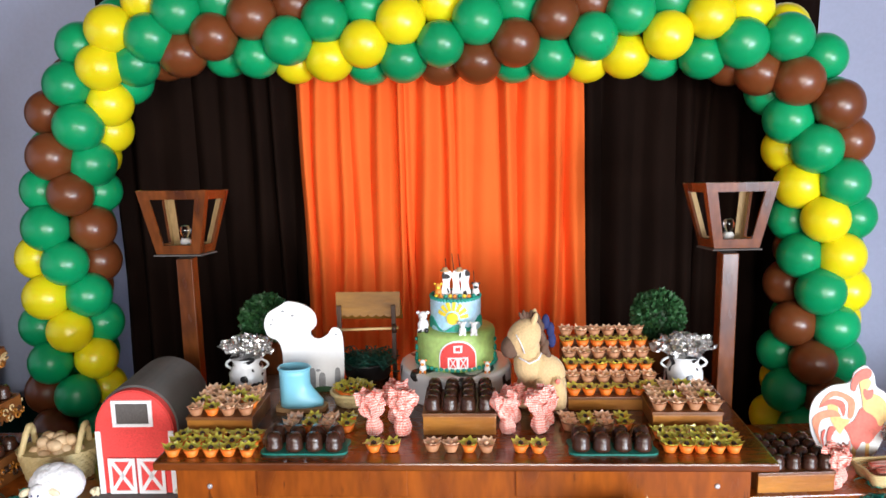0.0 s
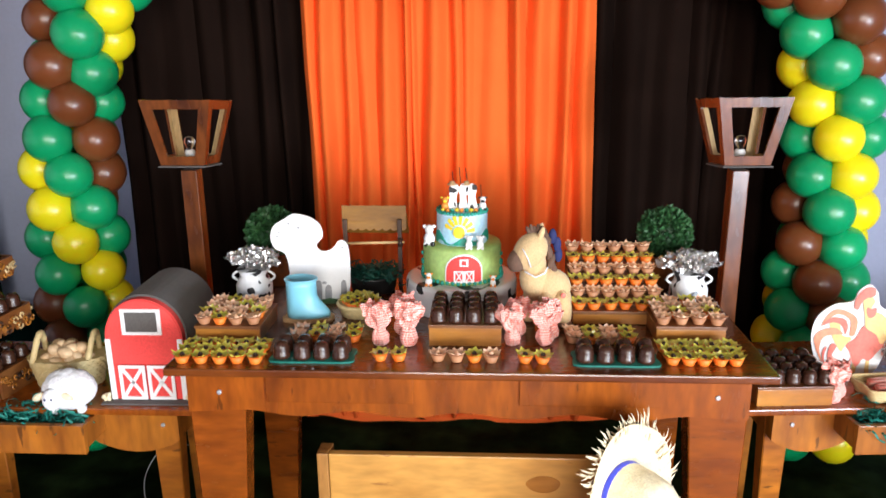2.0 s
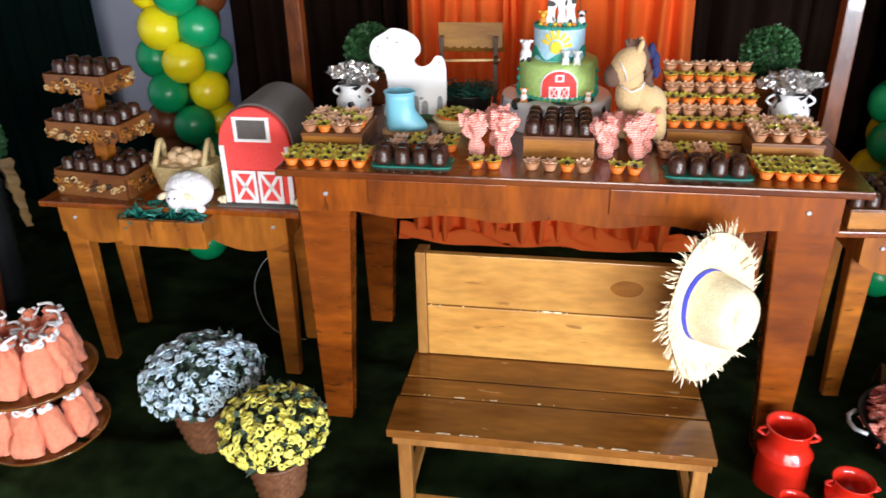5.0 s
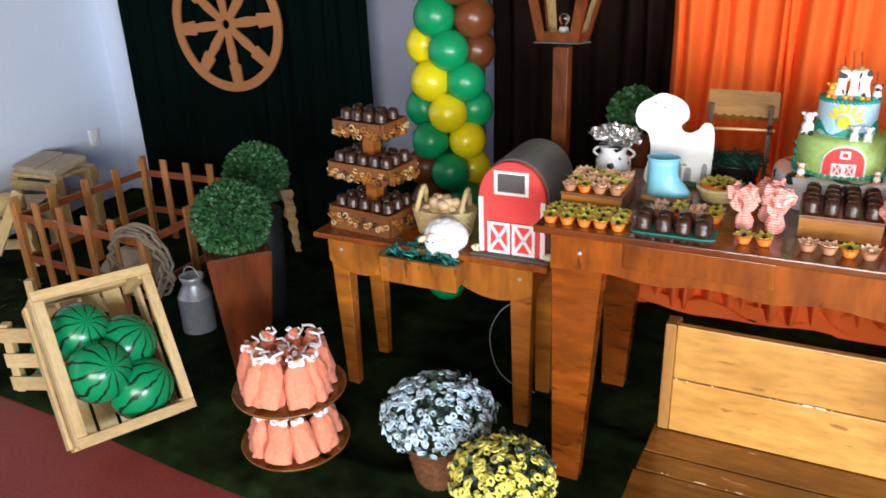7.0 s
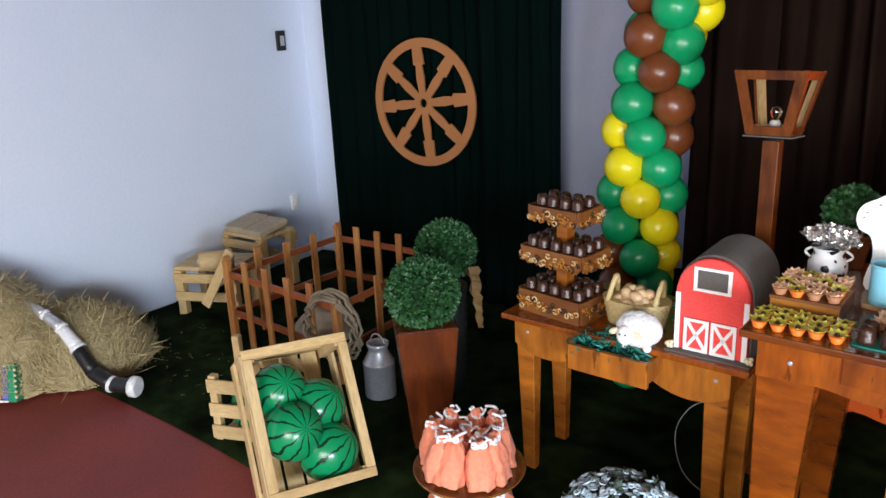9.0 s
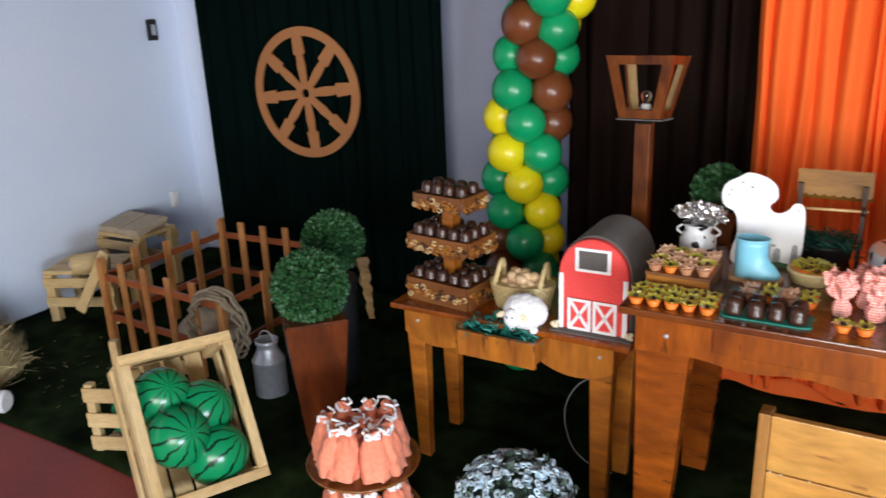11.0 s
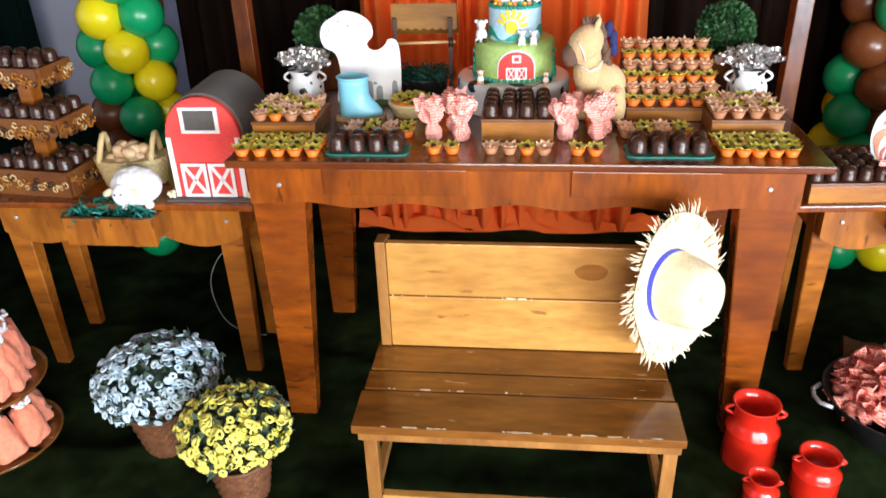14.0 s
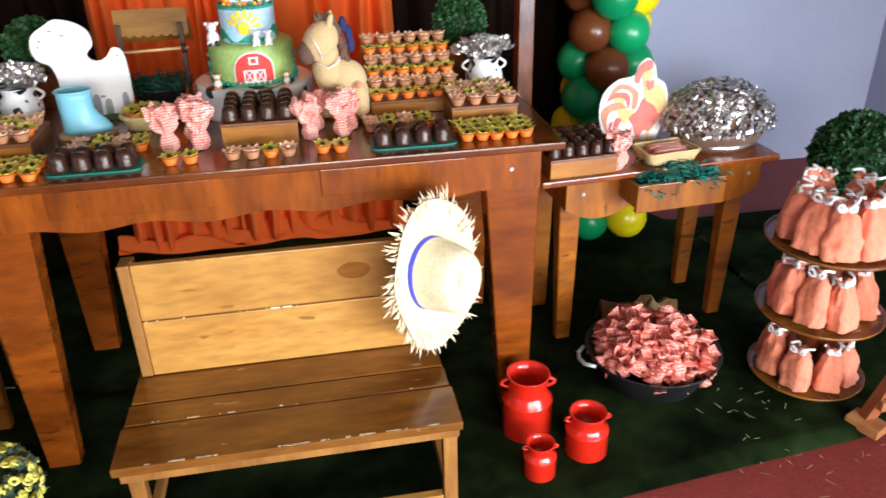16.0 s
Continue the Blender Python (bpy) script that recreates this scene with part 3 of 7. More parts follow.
def leg(parent, top, bottom, z1, mat, y, depth):
    """A square leg that tapers to the floor; top and bottom are its x ranges."""
    bm = B()
    vs = []
    for (a, b), z, e in ((bottom, 0.0, 0.012), (top, z1, 0.0)):
        vs.append([bm.verts.new(v) for v in ((a, y + e, z), (b, y + e, z), (b, y + depth - e, z), (a, y + depth - e, z))])
    for i in range(4):
        bm.faces.new((vs[0][i], vs[0][(i + 1) % 4], vs[1][(i + 1) % 4], vs[1][i]))
    bm.faces.new(vs[0][::-1]), bm.faces.new(vs[1])
    bmesh.ops.bevel(bm, geom=bm.edges[:], offset=0.003, segments=1, affect="EDGES")
    return part("leg", bm, mat, parent)


def screw(parent, x, y, z):
    bm = B()
    lathe(bm, [(0.006, 0), (0.006, 0.003), (0.004, 0.0045)], 12, (x, y, z), m=Matrix.Rotation(radians(90), 3, "X"))
    part("screw", bm, STEEL, parent, "small steel screw head")


table = thing("dining_table", "long varnished brown wooden table set with party sweets", "table", pose(0, 0, 0))
bm = B()
box(bm, -0.608, 0.767, 1.96, 2.64, 0.781, 0.80, 0.004)
part("tabletop", bm, TABLE_TOP, table, "dark polished tabletop")
bm = B()
out = [(-0.574, 0.781), (-0.574, 0.672)]
for i in range(61):
    u = i / 60
    x = -0.44 + 1.03 * u
    out.append((x, 0.676 + 0.007 * math.cos(2 * math.pi * 4 * u) - 0.004))
out += [(0.722, 0.672), (0.722, 0.781)]
panel(bm, out, 0.025, pose(0, 2.002, 0))
part("apron", bm, TABLE_X, table)
for x0, x1 in ((-0.574, -0.549), (0.697, 0.722)):
    bm = B()
    box(bm, x0, x1, 2.03, 2.60, 0.68, 0.78)
    part("apron", bm, TABLE_X, table)
bm = B()
box(bm, -0.55, 0.70, 2.58, 2.605, 0.69, 0.78)
part("apron", bm, TABLE_X, table)
for x0, x1 in ((-0.385, -0.042), (0.202, 0.537)):
    bm = B()
    box(bm, x0, x1, 1.995, 2.01, 0.703, 0.768, 0.002)
    part("drawer", bm, TABLE_X, table, "flat drawer front of the same varnished wood")
for y in (2.006, 2.545):
    leg(table, (-0.574, -0.440), (-0.562, -0.485), 0.68, TABLE_Z, y, 0.07)
    leg(table, (0.588, 0.722), (0.640, 0.714), 0.68, TABLE_Z, y, 0.07)
for x, z in ((-0.497, 0.724), (0.649, 0.728)):
    screw(table, x, 2.002, z)


def shreds(n, sx, sy, z0, h, rr, curl=0.03, w=0.0022):
    """A heap of thin curled paper strips."""
    bm = B()
    for _ in range(n):
        x, y = rr.uniform(-sx, sx), rr.uniform(-sy, sy)
        z = z0 + h * rr.random() * (1 - 0.5 * (x / sx) ** 2)
        a, t = rr.uniform(0, 6.3), rr.uniform(-0.5, 0.5)
        ln, k = rr.uniform(0.6, 1.4) * curl, rr.uniform(-2.5, 2.5)
        prev = None
        for i in range(5):
            s = i / 4
            ang = a + k * s
            p = Vector((x + ln * s * math.cos(ang), y + ln * s * math.sin(ang), z + t * ln * math.sin(3 * s)))
            side = Vector((-math.sin(ang), math.cos(ang), 0.6)) * w
            q = (bm.verts.new(p - side), bm.verts.new(p + side))
            if prev:
                bm.faces.new((prev[0], q[0], q[1], prev[1]))
            prev = q
    return bm


def side_table(m, width, legs, leg_y, apron_y, drawer, label):
    """A small ochre table, its drawer pulled out and filled; the origin lies under the front left corner of the top."""
    t = thing("side_table", label, "side table", m)
    bm = B()
    box(bm, 0.0, width, 0.0, 0.44, SIDE_TOP - 0.018, SIDE_TOP, 0.004)
    part("tabletop", bm, TABLE_X, t)
    (l0, l1), (r0, r1) = legs
    z1 = SIDE_TOP - 0.0185
    bm = B()
    panel(bm, scallop(l0, r1, z1, SIDE_TOP - 0.116, 0.036, 3), 0.02, pose(0, apron_y, 0))
    part("apron", bm, OCHRE_X, t)
    for x in (l0 + 0.004, r1 - 0.022):
        bm = B()
        box(bm, x, x + 0.018, apron_y + 0.021, 0.36, SIDE_TOP - 0.122, z1)
        part("apron", bm, OCHRE_X, t)
    for y in (leg_y, leg_y + 0.21):
        leg(t, (l0, l1), (l0 + 0.020, l1 - 0.006), z1, OCHRE_Z, y, 0.055)
        leg(t, (r0, r1), (r0 + 0.008, r1 - 0.018), z1, OCHRE_Z, y, 0.055)
    d0, d1 = drawer
    bm = B()
    box(bm, d0, d1, -0.059, -0.043, z1 - 0.080, z1, 0.002)
    for x in (d0, d1 - 0.012):
        box(bm, x, x + 0.012, -0.043, apron_y - 0.001, z1 - 0.067, z1 - 0.003)
    box(bm, d0 + 0.012, d1 - 0.012, -0.043, apron_y - 0.001, z1 - 0.067, z1 - 0.059)
    part("drawer", bm, OCHRE_X, t, "open drawer pulled out of the table")
    screw(t, l0 + 0.050, apron_y - 0.0005, SIDE_TOP - 0.070), screw(t, r1 - 0.040, apron_y - 0.0005, SIDE_TOP - 0.070)
    return t


SIDE_TOP = 0.600
side_table(pose(-1.426, 2.143, 0), 0.797, ((0.021, 0.091), (0.661, 0.736)), 0.052, 0.050, (0.284, 0.538), "small ochre wooden side table with an open drawer")
side_table(pose(0.79, 2.192, 0, 0, 0, 4.1), 0.735, ((0.094, 0.166), (0.645, 0.715)), 0.098, 0.050, (0.255, 0.525), "small ochre wooden side table with an open drawer")
for x, y, s in ((-1.03, 2.158, 1), (1.185, 2.215, 2)):
    solid("paper_shred", shreds(480, 0.115, 0.050, 0.556, 0.055, random.Random(s), 0.032), SHRED, "curly teal paper shred filling the open drawer", "paper shred", pose(x, y, 0, 0, 0, 4 if x > 0 else 0), kind="stuff")


def spread(x, y, z, k):
    """Grows things evenly away from a point above the floor, so that they stand on the side tables."""
    return Matrix.Translation((x, y, z)) @ Matrix.Diagonal((k, k, k, 1)) @ Matrix.Translation((-x, -y, -z))


LOW_A, LOW_B = spread(0.03, 0.29, 1.49, 1.0373), spread(0.15, 0.35, 1.42, 1.0406)


# ---- lamp posts ----
def lamp_post(m, label):
    t = thing("street_lamp", label, "lamp post", m)
    bm = B()
    box(bm, -0.024, 0.024, -0.024, 0.024, 0.0, 1.142, 0.003)
    part("post", bm, LANTERN, t)
    head = Matrix.Translation((0, 0, 1.15)) @ Matrix.Rotation(radians(-5.5), 4, "X") @ Matrix.Translation((0, 0, -1.15))
    bm = B()
    box(bm, -0.070, 0.070, -0.070, 0.070, 1.152, 1.156, 0.001)
    part("base_plate", bm, GREY_FELT, t, "thin grey base plate", head)
    b, tp, h = 0.064, 0.102, 0.185
    lean = math.atan2(tp - b, h)
    hh = h / math.cos(lean)

    def face(z):
        return b + (tp - b) * z / hh

    for k in range(4):
        mm = Matrix.Rotation(radians(90) * k, 4, "Z") @ Matrix.Translation((0, -b, 1.158)) @ Matrix.Rotation(lean, 4, "X")
        bars = [[(-face(0), 0), (face(0), 0), (face(0.026), 0.026), (-face(0.026), 0.026)], [(-face(hh - 0.026), hh - 0.026), (face(hh - 0.026), hh - 0.026), (face(hh), hh), (-face(hh), hh)]]
        for s in (-1, 1):
            bars.append([(s * face(0.026), 0.026), (s * (face(0.026) - 0.028), 0.026), (s * (face(hh - 0.026) - 0.030), hh - 0.026), (s * face(hh - 0.026), hh - 0.026)])
        for o in bars:
            bm = B()
            panel(bm, o, 0.008, mm, 0, 1)
            part("lantern_bar", bm, [LANTERN, LANTERN_PALE], t, at=head)
    bm = B()
    lathe(bm, [(0.014, 1.157), (0.014, 1.185), (0.017, 1.19), (0.012, 1.2)], 14)
    part("socket", bm, PLASTIC_WHITE, t, "white lamp socket", head)
    bm = B()
    lathe(bm, [(0.007, 1.198), (0.009, 1.204), (0.015, 1.216), (0.017, 1.226), (0.012, 1.237), (0.001, 1.241)], 16)
    part("bulb", bm, GLASS, t, "clear glass bulb, not lit", head)
    return t


lamp_post(pose(-0.752, 2.62, 0, 0, 0, 0), "brown wooden lamp post with an open lantern behind the table")
lamp_post(pose(0.850, 2.62, 0, 0, 0, 3), "brown wooden lamp post with an open lantern behind the table")


# ---- plants ----
def leaves(bm, n, place, size, rr, index=0):
    """n small folded leaves; place(rr) gives a point and an outward direction."""
    for _ in range(n):
        p, out = place(rr)
        d = (out + 0.9 * Vector((rr.uniform(-1, 1), rr.uniform(-1, 1), rr.uniform(-1, 1)))).normalized()
        s = d.cross(Vector((rr.uniform(-1, 1), rr.uniform(-1, 1), rr.uniform(-1, 1)))).normalized()
        w, ln = size * rr.uniform(0.35, 0.5), size * rr.uniform(0.8, 1.25)
        nrm = s.cross(d) * size * 0.18
        a, b, c, e = p, p + d * ln * 0.5 + s * w + nrm, p + d * ln, p + d * ln * 0.5 - s * w + nrm
        va = [bm.verts.new(v) for v in (a, b, c, e)]
        for f in (bm.faces.new((va[0], va[1], va[2])), bm.faces.new((va[0], va[2], va[3]))):
            f.material_index = index


def on_ball(r, shell=0.14):
    def place(rr):
        v = Vector((rr.gauss(0, 1), rr.gauss(0, 1), rr.gauss(0, 1))).normalized()
        return v * r * (1 - shell * rr.random() + 0.04 * noise.noise(v * 4)), v
    return place


def leaf_ball(parent, c, r, n, size, seed):
    bm = B()
    rr = random.Random(seed)
    # the core's darker green puts the shade between the leaves into colour
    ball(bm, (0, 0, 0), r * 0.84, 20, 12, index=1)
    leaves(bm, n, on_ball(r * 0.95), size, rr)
    part("foliage", bm, [LEAF, LEAF_SHADE], parent, "clipped ball of small green leaves", at=Matrix.Translation(c))


def table_topiary(x, y, r, zc, seed):
    t = thing("topiary", "round clipped box bush in a small wooden pot", "topiary", pose(x, y, 0.80, 0, 0, 12))
    bm = B()
    h = zc - 0.80 - r * 0.75
    vs = [[bm.verts.new((sx * q, sy * q, z)) for sx, sy in ((-1, -1), (1, -1), (1, 1), (-1, 1))] for q, z in ((r * 0.55, 0.0), (r * 0.8, h))]
    for i in range(4):
        bm.faces.new((vs[0][i], vs[0][(i + 1) % 4], vs[1][(i + 1) % 4], vs[1][i]))
    bm.faces.new(vs[0][::-1]), bm.faces.new(vs[1])
    bmesh.ops.bevel(bm, geom=bm.edges[:], offset=0.003, segments=1, affect="EDGES")
    part("pot", bm, LANTERN, t, "square wooden pot")
    leaf_ball(t, (0, 0, zc - 0.80), r, 1500, 0.017, seed)


table_topiary(-0.510, 2.58, 0.073, 0.958, 1)
table_topiary(0.644, 2.58, 0.073, 0.962, 2)


def planter(m, label, top, bottom, h, r, zc, seed, mat, mesh_vase=False):
    t = thing("planter", label, "planter", m)
    bm = B()
    if mesh_vase:
        lathe(bm, [(bottom, 0), (bottom * 1.05, 0.02)] + [(bottom + (top - bottom) * k / 24 + (0.004 if k % 2 else 0), h * k / 24) for k in range(1, 25)], 32)
    else:
        vs = [[bm.verts.new((sx * q, sy * q, z)) for sx, sy in ((-1, -1), (1, -1), (1, 1), (-1, 1))] for q, z in ((bottom, 0.0), (top, h))]
        for i in range(4):
            bm.faces.new((vs[0][i], vs[0][(i + 1) % 4], vs[1][(i + 1) % 4], vs[1][i]))
        bm.faces.new(vs[0][::-1]), bm.faces.new(vs[1])
        bmesh.ops.bevel(bm, geom=bm.edges[:], offset=0.005, segments=2, affect="EDGES")
    part("pot", bm, mat, t)
    leaf_ball(t, (0, 0, zc), r, 4200, 0.022, seed)


planter(pose(-1.757, 2.135, 0, 0, 0, 48), "tall tapered wooden planter with a clipped leaf ball", 0.108, 0.062, 0.505, 0.127, 0.605, 4, PLANTER)
planter(pose(-1.955, 2.52, 0), "tall dark mesh vase with a clipped leaf ball", 0.08, 0.06, 0.48, 0.118, 0.63, 5, BLACK, True)
planter(pose(2.10, 2.62, 0, 0, 0, 30), "wooden planter with a clipped leaf ball", 0.10, 0.075, 0.27, 0.165, 0.40, 6, PLANTER)
bm = B()
r2 = random.Random(3)
vs = []
for k in range(15):
    u = k / 14
    z = 0.58 - 0.26 * u
    x = 0.03 * u + 0.01 * r2.uniform(-1, 1)
    w = 0.024 * (1 - u) + 0.010
    vs.append((bm.verts.new((x - w, 0.01 * r2.uniform(-1, 1), z)), bm.verts.new((x, -0.025, z + 0.01 * r2.uniform(-1, 1))), bm.verts.new((x + w, 0.01 * r2.uniform(-1, 1), z))))
for a, b in zip(vs, vs[1:]):
    bm.faces.new((a[0], a[1], b[1], b[0])), bm.faces.new((a[1], a[2], b[2], b[1]))
ob = solid("paper_wrap", bm, KRAFT, "strip of crumpled brown paper hanging by the vase", "paper", pose(-1.835, 2.535, 0.0))
sm = ob.modifiers.new("thick", "SOLIDIFY"); sm.thickness = 0.003


def woven(bm, r0, r1, h, c, rings, spokes, amp):
    prof = [(r0 + (r1 - r0) * k / (rings * 2), h * k / (rings * 2)) for k in range(rings * 2 + 1)]
    lathe(bm, prof, spokes * 4, c, ripple=lambda a, k: 1 + amp * math.sin(spokes * a + (math.pi if (k // 2) % 2 else 0)) + (0.035 if k % 2 else 0))
    tube(bm, [(c[0] + r1 * math.cos(a), c[1] + r1 * math.sin(a), c[2] + h) for a in (2 * math.pi * k / 32 for k in range(32))], 0.006, 6, closed=True)


def flower_pot(m, label, petal, rb, rt, hb, dome, seed, lean, count):
    """A small wicker pot under a dome of little ring-shaped blossoms."""
    t = thing("potted_flowers", label, "potted plant", m)
    bm = B()
    woven(bm, rb, rt, hb, (0, 0, 0), 11, 22, 0.035)
    part("basket", bm, WICKER, t, "woven brown basket")
    rr = random.Random(seed)
    rx, rz, zc = dome
    bm, bl = B(), B()
    for k in range(count):
        a, e = rr.uniform(0, 6.283), math.asin(rr.uniform(-0.35, 1))
        v = Vector((math.cos(a) * math.cos(e), math.sin(a) * math.cos(e), math.sin(e)))
        q = rr.uniform(0.82, 1.03)
        p = Vector((v.x * rx * q + lean[0], v.y * rx * q + lean[1], zc + v.z * rz * q))
        d = (v + 0.5 * Vector((rr.uniform(-1, 1), rr.uniform(-1, 1), rr.uniform(-0.4, 1)))).normalized()
        rot = d.to_track_quat("Z", "Y").to_matrix()
        s = rr.uniform(0.0088, 0.0130)
        lathe(bm, [(s * 0.34, -0.001), (s * 0.5, 0.003), (s, 0.004), (s * 1.05, 0.001), (s * 0.4, -0.003)], 7, p, ripple=lambda an, kk: 1 + 0.12 * math.sin(5 * an), m=rot, cap=False)
    def place(r_):
        a, e = r_.uniform(0, 6.283), math.asin(r_.uniform(-0.5, 1))
        v = Vector((math.cos(a) * math.cos(e), math.sin(a) * math.cos(e), math.sin(e)))
        q = r_.uniform(0.55, 0.98)
        return Vector((v.x * rx * q + lean[0], v.y * rx * q + lean[1], zc + v.z * rz * q)), v
    leaves(bl, 700, place, 0.022, rr)
    ball(bl, (lean[0], lean[1], zc), rx * 0.7, 14, 8, (1, 1, rz / rx))
    part("blossoms", bm, petal, t, "dense little ring-shaped blossoms")
    part("leaves", bl, STEM_GREY, t, "grey-green leaves")


flower_pot(pose(-0.858, 1.862, 0.006, 0, 0, 0), "white-blue blossoms in a woven basket pot", PETAL_WHITE, 0.056, 0.086, 0.14, (0.164, 0.094, 0.206), 5, (-0.004, 0.030), 520)
flower_pot(pose(-0.590, 1.708, 0.006, 0, 0, 0), "yellow blossoms in a woven basket pot", PETAL_YELLOW, 0.058, 0.078, 0.125, (0.135, 0.088, 0.185), 9, (-0.012, 0.026), 400)


# ---- sweets ----
def fluted(bm, r0, r1, z0, z1, n, amp, c=(0, 0, 0), index=0, rows=2):
    prof = [(r0 + (r1 - r0) * k / rows, z0 + (z1 - z0) * k / rows) for k in range(rows + 1)]
    lathe(bm, prof, n, c, ripple=lambda a, k: 1 + amp * (k / rows) * math.cos(n / 2 * a), index=index, cap=False)


def petal_wrap(bm, r, z, n, rr):
    """A paper wrapper that opens round a sweet in pointed petals."""
    rings = [[], [], []]
    for k in range(2 * n):
        a = math.pi * (k + rr.uniform(-0.25, 0.25)) / n
        tip = k % 2 == 0
        for ring, q, h in ((rings[0], 0.22, z - 0.004), (rings[1], 0.95 if tip else 0.80, z - 0.001), (rings[2], rr.uniform(1.1, 1.45) if tip else 0.95, z + r * (rr.uniform(0.05, 0.42) if tip else 0.05))):
            ring.append(bm.verts.new((r * q * math.cos(a), r * q * math.sin(a), h)))
    for p, q in zip(rings, rings[1:]):
        for k in range(2 * n):
            bm.faces.new((p[k], p[(k + 1) % (2 * n)], q[(k + 1) % (2 * n)], q[k]))


def sweet(label, cup_mat, wrap_mat, ball_mat, seed):
    """A sweet in a paper cup with a petal wrapper; parked out of the way as the pattern for the copies."""
    t = thing("party_sweet", label, "sweet", pose(0, 0, -1), "party sweets on the tables")
    rr = random.Random(seed)
    bm = B()
    lathe(bm, [(0.0115, 0.0), (0.0118, 0.001), (0.0185, 0.018)], 16, ripple=lambda a, k: 1 + 0.04 * math.cos(8 * a), cap=True)
    part("paper_cup", bm, cup_mat, t)
    bm = B()
    petal_wrap(bm, 0.0195, 0.021, 8, rr)
    part("wrapper", bm, wrap_mat, t)
    bm = B()
    ball(bm, (0, 0, 0.0195), 0.0060, 10, 7)
    part("filling", bm, ball_mat, t)
    return t


gold = [sweet("chocolate sweet in olive-gold paper and an orange cup", ORANGE_CUP, OLIVE_FOIL, CHOC_BALL, s) for s in (1, 2)]
peach = [sweet("pale sweet in peach paper and a brown cup", BROWN_CUP, PEACH_PAPER, PEACH_PAPER, s) for s in (3, 4)]
rs = random.Random(21)
used = set()


def put(pattern, x, y, z, tilt=4):
    m = pose(x + rs.uniform(-0.002, 0.002), y + rs.uniform(-0.002, 0.002), z, rs.uniform(-tilt, tilt), rs.uniform(-tilt, tilt), rs.uniform(0, 360))
    if pattern.name not in used:
        used.add(pattern.name)
        pattern.matrix_basis = m
        return pattern
    return copy_thing(pattern, m)


def field(x0, x1, nx, y0, y1, ny, z, pick):
    for j in range(ny):
        for i in range(nx):
            x = x0 + (x1 - x0) * (i / (nx - 1) if nx > 1 else 0.5)
            y = y0 + (y1 - y0) * (j / (ny - 1) if ny > 1 else 0.5)
            k = pick(i, j)
            if k:
                put(rs.choice(gold if k == "g" else peach), x, y, z)


TOP = 0.8005
field(-0.575, -0.405, 5, 1.998, 2.075, 3, TOP, lambda i, j: "g")
field(0.545, 0.690, 5, 2.022, 2.095, 3, TOP, lambda i, j: "g")
field(-0.12, -0.075, 2, 2.022, 2.022, 1, TOP, lambda i, j: "g")
field(0.215, 0.255, 2, 2.022, 2.022, 1, TOP, lambda i, j: "g")
field(0.015, 0.138, 4, 2.024, 2.024, 1, TOP, lambda i, j: "p" if i < 2 else rs.choice("pg"))
field(-0.335, -0.200, 4, 2.135, 2.175, 2, TOP, lambda i, j: "p" if i in (0, 2) else "g")
field(0.335, 0.470, 4, 2.140, 2.180, 2, TOP, lambda i, j: "p" if i in (0, 2) else "g")


# bonbons: moulded chocolate domes
def dome():
    bm = B()
    lathe(bm, [(0.0175, 0.0), (0.0192, 0.002), (0.0192, 0.009), (0.0183, 0.0105), (0.0180, 0.022), (0.0165, 0.030), (0.0115, 0.0365), (0.001, 0.0385)], 18)
    return bm


bonbon_mesh = mesh_of("bonbon", dome(), CHOCOLATE)
CHOC_LABEL = "dark chocolate dome-shaped bonbon"


def bonbon(x, y, z, s=1.0):
    ob = new("bonbon", bonbon_mesh)
    ob.matrix_basis = pose(x + rs.uniform(-0.0015, 0.0015), y + rs.uniform(-0.0015, 0.0015), z, 0, 0, rs.uniform(0, 360)) @ Matrix.Diagonal((s, s, s * rs.uniform(0.97, 1.03), 1))
    tagged(ob, CHOC_LABEL, "bonbon", "bonbons on the tables")


def wooden_box(x0, x1, y0, y1, z0, h, label, turn=0.0):
    """A low box with its open side down, planks butted at the corners."""
    c = ((x0 + x1) / 2, (y0 + y1) / 2)
    t = thing("wooden_box", label, "wooden box", pose(c[0], c[1], z0, 0, 0, turn))
    w, d = (x1 - x0) / 2, (y1 - y0) / 2
    for name, e, mat in (("front_board", (-w, w, -d, -d + 0.01, 0.0, h - 0.008), BOX_X), ("back_board", (-w, w, d - 0.01, d, 0.0, h - 0.008), BOX_EDGE),
                         ("side_board", (-w, -w + 0.01, -d + 0.0101, d - 0.0101, 0.0, h - 0.008), BOX_EDGE), ("side_board", (w - 0.01, w, -d + 0.0101, d - 0.0101, 0.0, h - 0.008), BOX_EDGE), ("top_board", (-w - 0.002, w + 0.002, -d - 0.002, d + 0.002, h - 0.008, h), BOX_EDGE)):
        bm = B()
        box(bm, *e, 0.0015)
        part(name, bm, mat, t)


wooden_box(-0.587, -0.427, 2.12, 2.285, 0.80, 0.042, "low amber wooden box carrying paper-cup sweets")
field(-0.568, -0.446, 4, 2.138, 2.26, 4, 0.8425, lambda i, j: "g" if (i + j) % 3 == 1 else "p")
wooden_box(0.537, 0.702, 2.148, 2.31, 0.80, 0.042, "low amber wooden box carrying paper-cup sweets")
field(0.556, 0.682, 4, 2.166, 2.29, 4, 0.8425, lambda i, j: "g" if (i * 2 + j) % 4 == 3 else "p")
wooden_box(-0.012, 0.162, 2.112, 2.285, 0.80, 0.054, "low amber wooden box carrying chocolate bonbons")
for j in range(4):
    for i in range(4):
        bonbon(0.011 + 0.0425 * i, 2.134 + 0.039 * j, 0.8545, 0.98)
